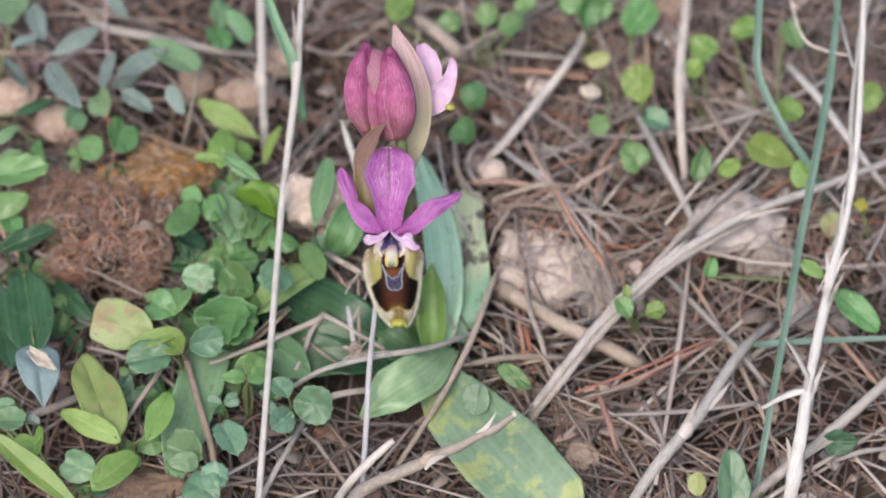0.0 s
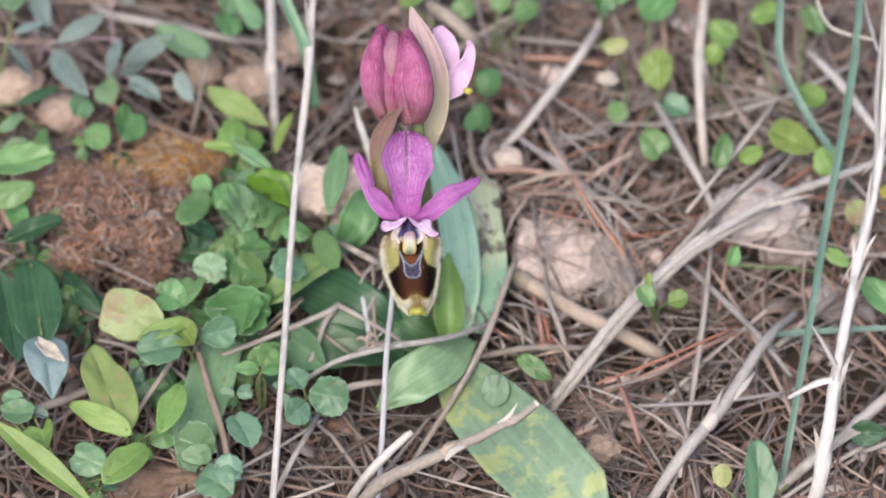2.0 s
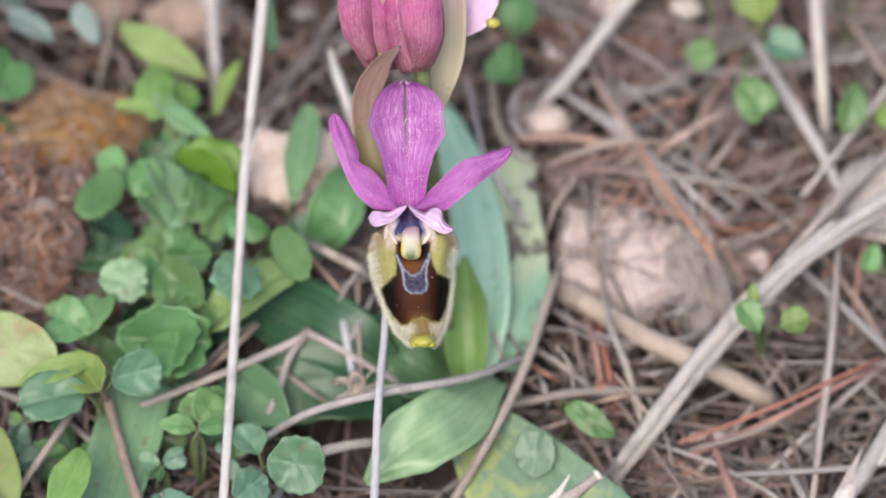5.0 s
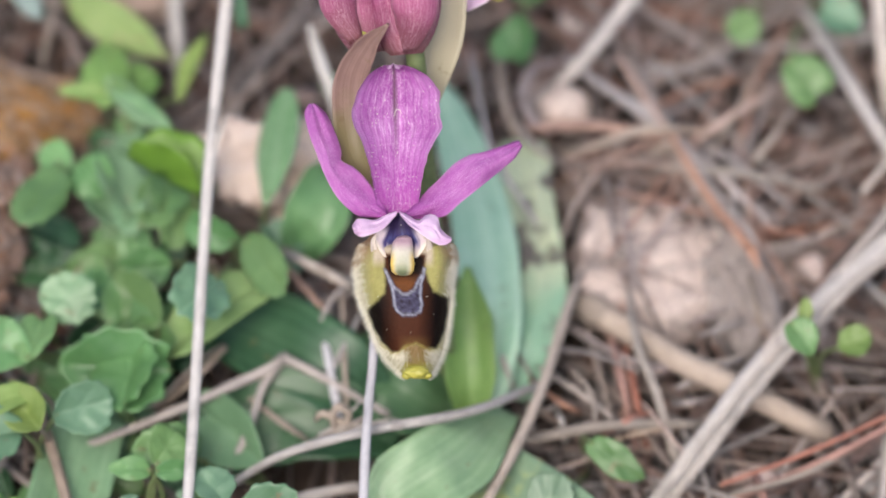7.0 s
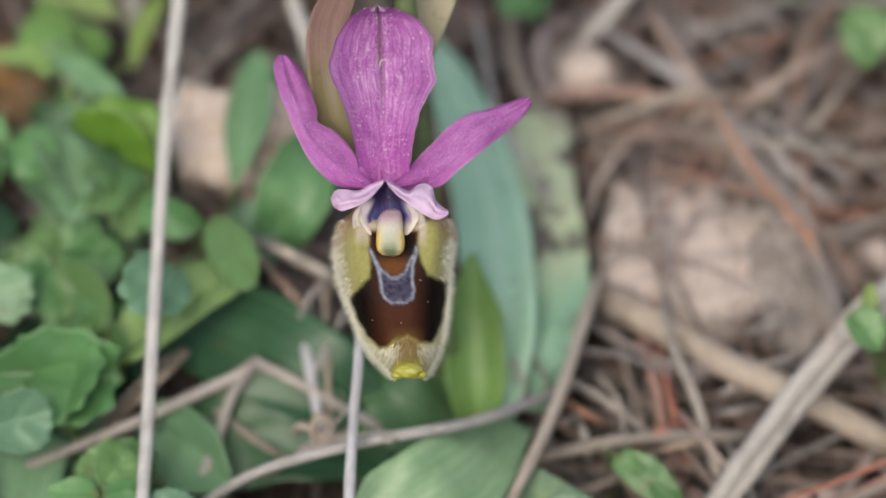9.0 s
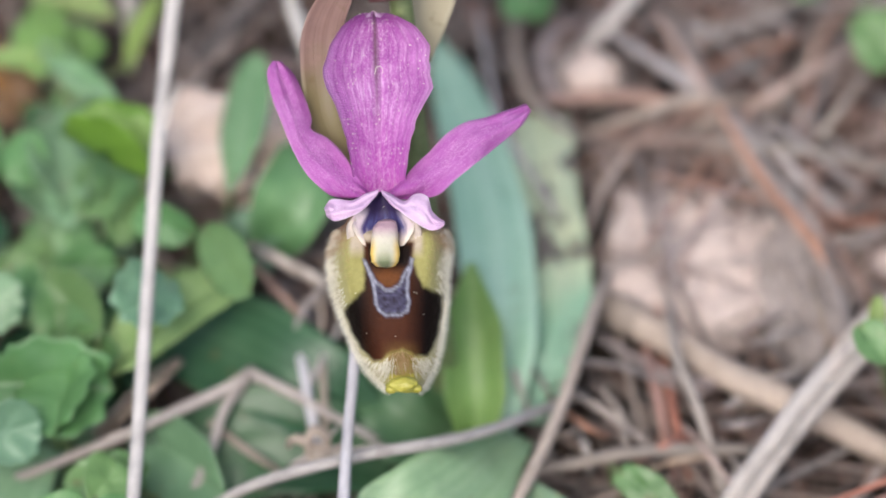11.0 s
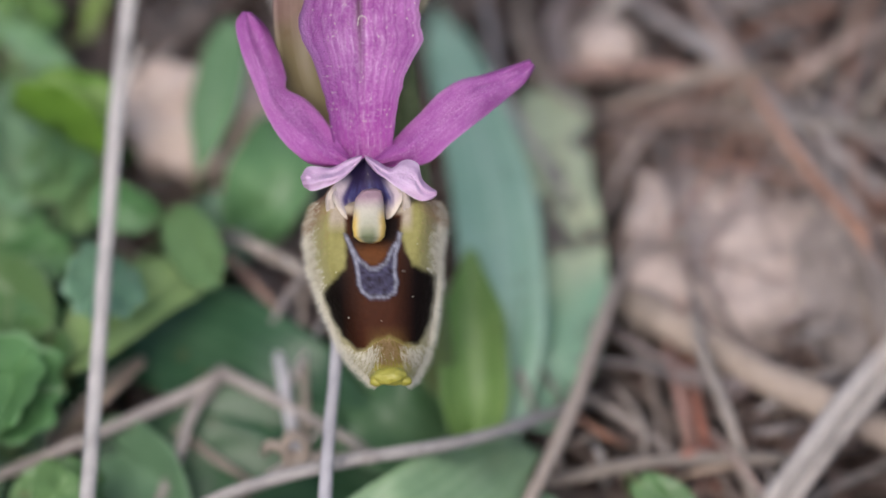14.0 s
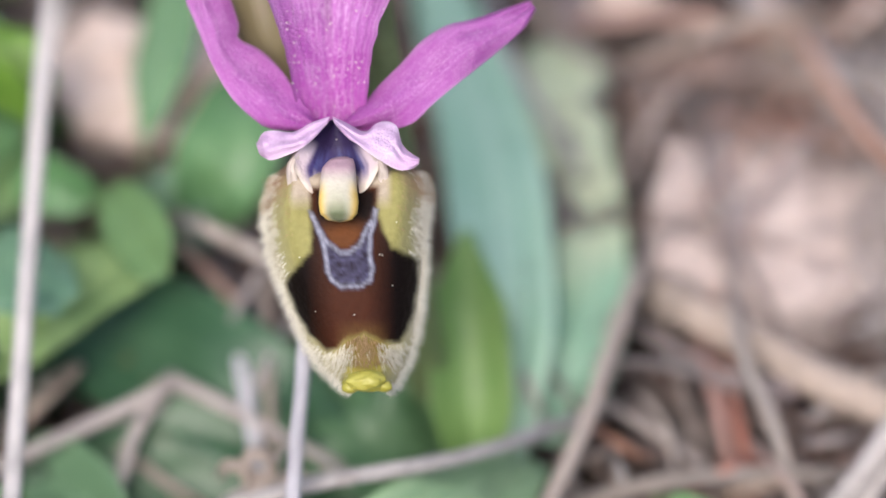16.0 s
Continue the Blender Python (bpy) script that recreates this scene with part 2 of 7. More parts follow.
MIDGREEN = leaf_mat("mid_green_leaf", (0.055, 0.145, 0.066), (0.115, 0.23, 0.11), (0.16, 0.29, 0.16), 6.0, 0.4)
MOTTLED = leaf_mat("mottled_leaf", (0.17, 0.26, 0.075), (0.27, 0.36, 0.135), (0.27, 0.35, 0.14), 5.0, 0.5, (0.36, 0.27, 0.15), False, None, 0.08, 0.1)
ROSETTE = leaf_mat("lance_leaf", (0.115, 0.25, 0.10), (0.25, 0.415, 0.225), (0.38, 0.52, 0.36), 5.0, 0.34, None, True, None, 0.10, 0.2)
OVALGREEN = leaf_mat("oval_leaf", (0.085, 0.19, 0.07), (0.17, 0.31, 0.14), (0.25, 0.39, 0.20), 7.0, 0.38)
BLUEGREEN = leaf_mat("rosette_leaf", (0.125, 0.24, 0.125), (0.24, 0.38, 0.225), (0.29, 0.42, 0.265), 7.0, 0.36)
# dark green leaves, deepened further: shade low among the plants is put into the colour
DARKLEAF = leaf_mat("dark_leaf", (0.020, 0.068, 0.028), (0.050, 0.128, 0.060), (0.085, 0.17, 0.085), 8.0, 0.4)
LIME = leaf_mat("lime_leaf", (0.125, 0.225, 0.05), (0.235, 0.355, 0.11), (0.27, 0.39, 0.13), 5.0, 0.45, None, False)
YELLOWING = leaf_mat("yellowing_leaf", (0.23, 0.29, 0.09), (0.42, 0.46, 0.24), (0.36, 0.40, 0.2), 5.0, 0.5, (0.32, 0.24, 0.15), False)
TEALDRY = leaf_mat("dying_teal_leaf", (0.16, 0.25, 0.25), (0.28, 0.38, 0.39), (0.3, 0.4, 0.4), 5.0, 0.5, None, False)
SPOTTED = leaf_mat("spotted_leaf", (0.46, 0.58, 0.36), (0.66, 0.735, 0.52), (0.55, 0.66, 0.45), 7.0, 0.5, (0.10, 0.07, 0.075), True, (0.28, 0.49, 0.36))
# paler than the leaf itself: the sky's sheen on it is put into the colour
PALETEAL = leaf_mat("pale_teal_leaf", (0.24, 0.45, 0.30), (0.44, 0.645, 0.485), (0.58, 0.74, 0.61), 7.0, 0.34)
PATCHED = leaf_mat("patched_leaf", (0.12, 0.20, 0.13), (0.22, 0.325, 0.22), (0.25, 0.36, 0.25), 7.0, 0.4, (0.32, 0.38, 0.16))
GREYLEAF = leaf_mat("grey_green_leaf", (0.13, 0.19, 0.175), (0.27, 0.34, 0.325), (0.26, 0.32, 0.29), 5.0, 0.55, None, False)
BLADE = leaf_mat("blue_grass", (0.10, 0.18, 0.15), (0.19, 0.29, 0.25), (0.16, 0.26, 0.21), 4.0, 0.45)
PALEBRACT = leaf_mat("bract_skin", (0.42, 0.285, 0.315), (0.55, 0.42, 0.425), (0.20, 0.10, 0.10), 5.0, 0.42, None, True, (0.41, 0.37, 0.275), 0.55, 0.1)
PINKBRACT = leaf_mat("pink_bract_skin", (0.20, 0.125, 0.11), (0.30, 0.195, 0.165), (0.13, 0.07, 0.06), 4.0, 0.40, None, True, (0.195, 0.165, 0.085), 0.25, 0.1)
PINKSTEM = plain_mat("pinkish_stem", (0.27, 0.19, 0.21), (0.42, 0.33, 0.35))
STEMGREEN = plain_mat("stem_green", (0.10, 0.135, 0.055), (0.165, 0.21, 0.09))
STRAW = straw_mat("pale_straw", (0.29, 0.258, 0.238), (0.56, 0.52, 0.49))
BONE = straw_mat("bleached_straw", (0.33, 0.308, 0.295), (0.63, 0.595, 0.575))
BARK = straw_mat("twig_bark", (0.15, 0.118, 0.10), (0.44, 0.37, 0.315))
TANWOOD = straw_mat("tan_wood", (0.22, 0.17, 0.135), (0.44, 0.36, 0.30))
GREYSTRAW = straw_mat("weathered_straw", (0.175, 0.153, 0.142), (0.43, 0.388, 0.365))
RUST = straw_mat("red_needle", (0.19, 0.085, 0.065), (0.37, 0.19, 0.15))
REDSTRAW = straw_mat("reddish_straw", (0.20, 0.115, 0.088), (0.45, 0.29, 0.23))
COOLSTRAW = straw_mat("cool_grey_straw", (0.32, 0.31, 0.335), (0.62, 0.61, 0.655))
LILAC = straw_mat("lilac_grey_straw", (0.18, 0.152, 0.147), (0.40, 0.35, 0.342))
LITTER = straw_mat("needle_litter", (0.034, 0.025, 0.021), (0.292, 0.215, 0.189), 0.75, True)
PALELITTER = straw_mat("grass_litter", (0.155, 0.12, 0.105), (0.405, 0.335, 0.298), 0.7, True)
REDLITTER = straw_mat("red_needle_litter", (0.17, 0.088, 0.066), (0.42, 0.255, 0.20), 0.7, True)
FIBRE = straw_mat("brown_fibre", (0.050, 0.024, 0.015), (0.46, 0.275, 0.20), 0.6, True)
DEADLEAF = straw_mat("dead_leaf", (0.22, 0.16, 0.145), (0.51, 0.41, 0.38), 0.75, True)
BROWNBARK = stone_mat("brown_bark", (0.10, 0.064, 0.046), (0.27, 0.185, 0.14), 160.0)
MOSS = straw_mat("orange_moss_fibre", (0.20, 0.105, 0.04), (0.52, 0.31, 0.13), 0.8, True)
CHALK = straw_mat("chalky_stub", (0.52, 0.50, 0.47), (0.82, 0.79, 0.76))
BEIGE = stone_mat("beige_stone", (0.62, 0.475, 0.40), (0.88, 0.745, 0.655), 220.0, (0.40, 0.28, 0.225))
PALESTONE = stone_mat("pale_stone", (0.42, 0.335, 0.305), (0.66, 0.56, 0.52), 75.0, (0.24, 0.20, 0.19))
SLABSTONE = stone_mat("slab_stone", (0.43, 0.35, 0.32), (0.63, 0.54, 0.495), 150.0, (0.34, 0.275, 0.25))
TANSTONE = stone_mat("tan_stone", (0.30, 0.21, 0.165), (0.54, 0.42, 0.35), 220.0, (0.22, 0.15, 0.12))
BARKGREY = stone_mat("grey_bark", (0.17, 0.145, 0.138), (0.44, 0.385, 0.365), 160.0)
PALEBARK = stone_mat("pale_bark", (0.28, 0.24, 0.235), (0.58, 0.52, 0.50), 130.0, (0.16, 0.13, 0.12))
SOIL = stone_mat("soil", (0.016, 0.011, 0.008), (0.060, 0.040, 0.030), 60.0, (0.09, 0.065, 0.05))
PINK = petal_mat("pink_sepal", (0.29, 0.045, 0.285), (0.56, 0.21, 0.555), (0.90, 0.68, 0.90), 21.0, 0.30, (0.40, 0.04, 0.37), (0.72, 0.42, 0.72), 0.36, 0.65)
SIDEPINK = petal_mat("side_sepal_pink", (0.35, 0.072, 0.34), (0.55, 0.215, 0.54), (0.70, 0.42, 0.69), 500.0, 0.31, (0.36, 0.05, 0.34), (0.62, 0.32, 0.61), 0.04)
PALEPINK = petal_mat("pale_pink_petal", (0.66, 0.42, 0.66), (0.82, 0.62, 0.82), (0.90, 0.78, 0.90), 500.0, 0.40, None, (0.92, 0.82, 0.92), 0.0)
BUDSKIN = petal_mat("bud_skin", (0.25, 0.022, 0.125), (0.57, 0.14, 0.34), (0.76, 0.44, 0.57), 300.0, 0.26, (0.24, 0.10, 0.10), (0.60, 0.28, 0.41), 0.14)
BUDPALE = petal_mat("pale_bud_skin", (0.34, 0.11, 0.20), (0.53, 0.28, 0.36), (0.70, 0.48, 0.54), 300.0, 0.34, (0.34, 0.20, 0.16), None, 0.15)
LIPSKIN = painted_mat("lip_velvet", 0.6, 0.25)
COLUMNSKIN = painted_mat("column_skin", 0.35, 0.15)
YELLOW = plain_mat("yellow_wax", (0.25, 0.235, 0.030), (0.38, 0.355, 0.075), 500.0, 0.4)
HAIRMAT = plain_mat("pale_hair", (0.60, 0.57, 0.46), (0.80, 0.78, 0.68), 300.0, 0.6)
TANHAIR = plain_mat("tan_hair", (0.22, 0.13, 0.06), (0.36, 0.24, 0.13), 300.0, 0.6)
COLLAR = plain_mat("collar_skin", (0.38, 0.325, 0.295), (0.51, 0.45, 0.39), 900.0, 0.5)
WHITISH = plain_mat("dead_white_leaf", (0.30, 0.26, 0.22), (0.56, 0.52, 0.47), 300.0, 0.8)


# ---- mesh helpers (all in millimetres) ----
def mesh_object(name, bm, material, parent=None, label=""):
    for vert in bm.verts:
        vert.co *= MM
    me = bpy.data.meshes.new(name)
    bm.to_mesh(me)
    bm.free()
    for poly in me.polygons:
        poly.use_smooth = True
    if material:
        me.materials.append(material)
    ob = new(name, me)
    if parent:
        ob.parent = parent
    if label:
        tagged(ob, label)
    return ob


def part(name, bm, material, parent, label=""):
    return mesh_object(name, bm, material, parent, label)


def thing(name, label, category, group="", kind=""):
    return tagged(new(name), label, category, group, kind)


def curve_points(pts, n):
    """n points evenly along a smooth curve through pts."""
    p = [Vector(q) for q in pts]
    if len(p) == 2:
        return [p[0].lerp(p[1], i / (n - 1)) for i in range(n)]
    ext = [p[0] * 2 - p[1]] + p + [p[-1] * 2 - p[-2]]
    out = []
    for i in range(n):
        s = i / (n - 1) * (len(p) - 1)
        k = min(int(s), len(p) - 2)
        u = s - k
        a, b, c, d = ext[k:k + 4]
        out.append(0.5 * (2 * b + (c - a) * u + (2 * a - 5 * b + 4 * c - d) * u * u + (3 * b - a - 3 * c + d) * u ** 3))
    return out


def interp(vals, s):
    x = s * (len(vals) - 1)
    k = min(int(x), len(vals) - 2)
    return vals[k] * (1 - x + k) + vals[k + 1] * (x - k)


def add_tube(bm, pts, radii, sides=7, n=None, rough=0.0, flat=1.0):
    n = n or max(6, 6 * (len(pts) - 1))
    line = curve_points(pts, n)
    uvl = bm.loops.layers.uv.verify()
    rings = []
    side = None
    for i, q in enumerate(line):
        tan = (line[min(i + 1, n - 1)] - line[max(i - 1, 0)]).normalized()
        if side is None:
            side = tan.orthogonal().normalized()
        side = (side - tan * side.dot(tan)).normalized()
        other = tan.cross(side)
        r = interp(radii, i / (n - 1))
        ring = []
        for k in range(sides):
            a = 2 * math.pi * k / sides
            rr = r * (1 + rough * noise.noise(q * 0.35 + Vector((k * 1.7, 0, 0))))
            ring.append(bm.verts.new(q + (side * math.cos(a) + other * math.sin(a) * flat) * rr))
        rings.append(ring)
    for i in range(n - 1):
        for k in range(sides):
            j = (k + 1) % sides
            fc = bm.faces.new((rings[i][k], rings[i][j], rings[i + 1][j], rings[i + 1][k]))
            for lp, (uu, vv) in zip(fc.loops, ((k, i), (k + 1, i), (k + 1, i + 1), (k, i + 1))):
                lp[uvl].uv = (uu / sides, vv / (n - 1) * n * 0.25)
    bm.faces.new(rings[0][::-1])
    bm.faces.new(rings[-1])


def tube(pts, radii, sides=8, rough=0.25, flat=1.0):
    bm = bmesh.new()
    add_tube(bm, pts, radii, sides, None, rough, flat)
    return bm


def blade(pts, widths, facing=(0, -0.45, 0.9), fold=0.15, ripple=0.0, nu=8, nv=18, thick=0.25, uneven=0.0):
    """A leaf or petal: a thin closed sheet along a smooth midline, with its full widths along it."""
    bm = bmesh.new()
    uvl = bm.loops.layers.uv.verify()
    line = curve_points(pts, nv + 1)
    face = Vector(facing).normalized()
    top, low = [], []
    for i, q in enumerate(line):
        s = i / nv
        tan = (line[min(i + 1, nv)] - line[max(i - 1, 0)]).normalized()
        side = tan.cross(face).normalized()
        nor = side.cross(tan).normalized()
        full = interp(widths, s)
        a, b = [], []
        for k in range(nu + 1):
            x = 2 * k / nu - 1
            half = full / 2
            if uneven:
                half *= 1 + uneven * noise.noise(Vector((math.copysign(3.0, x), s * 2.2, line[0].x * 1.7 + line[0].y))) * min(1.0, abs(x) * 2)
            lift = fold * half * (x * x)
            lift += ripple * noise.noise(Vector((x * 1.5, s * 4.0, q.x * 0.21 + q.y * 0.13)))
            at = q + side * (half * x) + nor * lift
            rim = thick * (1 - 0.8 * abs(x) ** 4)
            a.append(bm.verts.new(at))
            b.append(bm.verts.new(at - nor * rim))
        top.append(a)
        low.append(b)

    def quad(vs, uvs):
        fc = bm.faces.new(vs)
        for lp, co in zip(fc.loops, uvs):
            lp[uvl].uv = co

    for i in range(nv):
        for k in range(nu):
            uvs = [(k / nu, i / nv), ((k + 1) / nu, i / nv), ((k + 1) / nu, (i + 1) / nv), (k / nu, (i + 1) / nv)]
            quad((top[i][k], top[i][k + 1], top[i + 1][k + 1], top[i + 1][k]), uvs)
            quad((low[i][k + 1], low[i][k], low[i + 1][k], low[i + 1][k + 1]), [uvs[1], uvs[0], uvs[3], uvs[2]])
        for k, flip in ((0, False), (nu, True)):
            vs = [top[i][k], top[i + 1][k], low[i + 1][k], low[i][k]]
            e = k / nu
            quad(vs[::-1] if flip else vs, [(e, i / nv)] * 4)
    for i in (0, nv):
        for k in range(nu):
            vs = [top[i][k], top[i][k + 1], low[i][k + 1], low[i][k]]
            quad(vs if i else vs[::-1], [(k / nu, i / nv)] * 4)
    return bm


def pebble(size, seed, detail=4, rough=0.22, sharp=0.0):
    bm = bmesh.new()
    bmesh.ops.create_icosphere(bm, subdivisions=detail, radius=1.0)
    off = Vector((seed * 3.1, seed * 1.7, seed))
    for vert in bm.verts:
        d = vert.co.normalized()
        r = 1 + rough * noise.noise(d * 1.3 + off) + rough * 0.5 * noise.noise(d * 3.1 + off) + rough * 0.18 * noise.noise(d * 9 + off)
        if sharp:
            r -= sharp * abs(noise.noise(d * 2.2 + off))
        vert.co = Vector((d.x * size[0], d.y * size[1], d.z * size[2])) * r
    return bm


# ---- ground ----
# shaded hollows between the clumps of litter
HOLLOWS = [((20.6, 65.6, -4.0), 4.4), ((25.0, 57.8, -4.0), 3.4), ((32.7, 42.7, -4.0), 3.4), ((24.7, 45.2, -4.0), 3.0), ((52.9, 16.8, -4.0), 5.5), ((59.3, 15.6, -4.0), 4.5), ((43.5, 2.4, -4.0), 5.0), ((48.4, -14.7, -4.0), 4.5), ((34.6, -3.5, -4.0), 4.0),
           ((34.9, -26.9, -4.0), 5.0), ((-47.0, 46.8, -4.0), 5.0), ((-51.4, 43.7, -4.0), 4.0), ((-53.8, 12.5, -4.0), 5.0), ((-19.4, 61.7, -4.0), 5.0), ((54.4, 61.4, -4.0), 4.5), ((70.5, -9.6, -4.0), 4.5),
           ((-42.5, 49.9, -4.0), 4.0), ((29.9, 39.7, -4.0), 3.2), ((21.3, 34.0, -4.0), 2.2), ((15.5, 38.7, -4.0), 2.2), ((15.8, 9.7, -4.0), 2.2), ((12.9, 10.9, -4.0), 2.2), ((26.0, 3.0, -4.0), 2.2), ((31.2, 12.8, -4.0), 2.2), ((25.5, 31.2, -4.0), 2.2), ((30.1, 40.6, -4.0), 3.4), ((41.8, 35.8, -4.0), 3.4), ((3.9, 40.0, -4.0), 2.2), ((24.0, 13.0, -4.0), 2.2), ((65.0, 23.7, -4.0), 3.7), ((34.4, 36.0, -4.0), 3.7), ((49.3, 32.3, -4.0), 3.5),
           ((33.5, 35.2, -4.0), 4.0), ((-67.5, -24.1, -4.0), 5.0), ((-19.2, -4.4, -4.0), 5.0), ((27.9, 7.3, -4.0), 4.0), ((1.2, 42.0, -4.0), 2.6), ((13.1, 36.9, -4.0), 2.2), ((23.3, 41.2, -4.0), 3.2), ((27.6, 38.6, -4.0), 3.4), ((21.4, 32.7, -4.0), 2.2), ((26.3, 31.6, -4.0), 2.6), ((32.3, 32.9, -4.0), 2.8), ((35.0, 27.6, -4.0), 3.2), ((36.1, 43.4, -4.0), 3.6),
           ((-54.4, 45.4, -4.0), 3.4), ((-69.4, 33.9, -4.0), 3.6), ((-45.0, 52.0, -4.0), 6.0), ((-39.0, 46.3, -4.0), 4.0), ((-16.6, 45.8, -4.0), 3.4), ((-45.2, 26.7, -4.0), 3.0), ((16.8, 5.4, -4.0), 2.8), ((24.6, 7.6, -4.0), 2.6), ((9.7, 2.3, -4.0), 2.4), ((24.0, -1.0, -4.0), 3.2)]


def hollow(x, y):
    return max(math.exp(-((x - c[0]) ** 2 + (y - c[1]) ** 2) / (r * r)) for c, r in HOLLOWS)


def kept_off(x, y):
    """How far the litter is kept off the rosette's leaves, the clover and the bare stone slab."""
    if ((x + 11.0) / 22.0) ** 2 + ((y + 2.5) / 13.0) ** 2 < 1 or (-2 < x < 11 and -6 < y < 36):
        return 0.97
    if -78 < x < -24 and -42 < y < 8:
        return 0.45
    return 0.72 if ((x - 21.0) / 8.4) ** 2 + ((y - 17.6) / 9.2) ** 2 < 1 else 0.0


def ground_height(x, y):
    q = Vector((x * 0.03, y * 0.03, 0.4))
    return -5.9 + 2.6 * noise.noise(q) + 1.0 * noise.noise(q * 4) - 7.5 * hollow(x, y)


def make_ground():
    """One sheet, fine round the plant and wide to the horizon."""
    bm = bmesh.new()
    steps = [-300000, -60000, -12000, -3000, -900, -320] + [i * 2.5 for i in range(-80, 81)] + [320, 900, 3000, 12000, 60000, 300000]
    grid = []
    for y in steps:
        row = []
        for x in steps:
            near = abs(x) < 210 and abs(y) < 210
            row.append(bm.verts.new((x, y, ground_height(x, y) if near else -6.0)))
        grid.append(row)
    for i in range(len(steps) - 1):
        for k in range(len(steps) - 1):
            bm.faces.new((grid[i][k], grid[i][k + 1], grid[i + 1][k + 1], grid[i + 1][k]))
    ob = mesh_object("ground", bm, SOIL)
    tagged(ob, "dark brown woodland soil under dry pine needles", "ground", kind="structure")


make_ground()


def litter(name, label, category, material, count, rng, area, length, radius, lift, sides=4, spread=0.0, bare=0.0):
    """A loose mat of fallen needles or grass, far too many to count."""
    verts, faces, uvs = [], [], []
    for _ in range(count):
        cx, cy = rng.uniform(area[0], area[1]), rng.uniform(area[2], area[3])
        if spread:
            cx, cy = rng.gauss(0, spread), rng.gauss(0, spread)
            if math.hypot(cx, cy) < bare * rng.uniform(0.9, 1.2):
                continue
        if noise.noise(Vector((cx * 0.06, cy * 0.06, 7.7))) < rng.uniform(-0.55, 0.16) or hollow(cx, cy) > rng.uniform(0.02, 0.42) or kept_off(cx, cy) > rng.random():
            continue
        ln, r = rng.uniform(*length), rng.uniform(*radius)
        yaw, bend, tilt = rng.uniform(0, math.pi), rng.gauss(0, 0.14), rng.gauss(0, 0.09)
        z0 = ground_height(cx, cy) + rng.uniform(*lift)
        segs = 4
        base = len(verts)
        for i in range(segs + 1):
            s = i / segs - 0.5
            a = yaw + bend * s * 2
            px, py, pz = cx + math.cos(a) * ln * s, cy + math.sin(a) * ln * s, z0 + tilt * ln * s - 1.5 * s * s
            if kept_off(px, py) > 0.9:
                pz -= 5.0
            pz = max(pz, ground_height(px, py) + r * 0.4)
            rr = r * (1 - 0.35 * abs(s) * 2)
            for k in range(sides):
                b = 2 * math.pi * k / sides
                verts.append(((px - math.sin(a) * math.cos(b) * rr) * MM, (py + math.cos(a) * math.cos(b) * rr) * MM, (pz + math.sin(b) * rr) * MM))
        for i in range(segs):
            for k in range(sides):
                j = (k + 1) % sides
                faces.append((base + i * sides + k, base + i * sides + j, base + (i + 1) * sides + j, base + (i + 1) * sides + k))
                uvs += [(k / sides, i), ((k + 1) / sides, i), ((k + 1) / sides, i + 1), (k / sides, i + 1)]
    me = bpy.data.meshes.new(name)
    me.from_pydata(verts, [], faces)
    layer = me.uv_layers.new(name="UVMap")
    layer.data.foreach_set("uv", np.array(uvs, dtype=np.float32).ravel())
    me.materials.append(material)
    for poly in me.polygons:
        poly.use_smooth = True
    return tagged(new(name, me), label, category, kind="stuff")


RNG = random.Random(7)
litter("pine_needle_litter", "brown fallen pine needles matted over the soil", "litter", LITTER, 6200, RNG, (-105, 115, -75, 85), (16, 52), (0.12, 0.42), (0.0, 5.0))
litter("dry_grass_litter", "pale dry grass bits lying over the needles", "litter", PALELITTER, 520, RNG, (-95, 110, -70, 80), (18, 64), (0.24, 0.52), (3.5, 7.0))
litter("dry_grass_litter", "thin pale grass strands strewn over a flat stone", "litter", PALELITTER, 56, RNG, (11, 33, 5, 31), (9, 26), (0.10, 0.30), (7.4, 9.4))
litter("pine_needle_litter", "reddish needles strewn over a flat stone", "litter", REDLITTER, 34, RNG, (11, 35, 5, 33), (10, 28), (0.12, 0.30), (7.2, 9.6))
litter("pine_needle_litter", "reddish fallen needles on the upper litter", "litter", REDLITTER, 90, RNG, (8, 75, 22, 75), (18, 48), (0.16, 0.36), (4.5, 7.5))


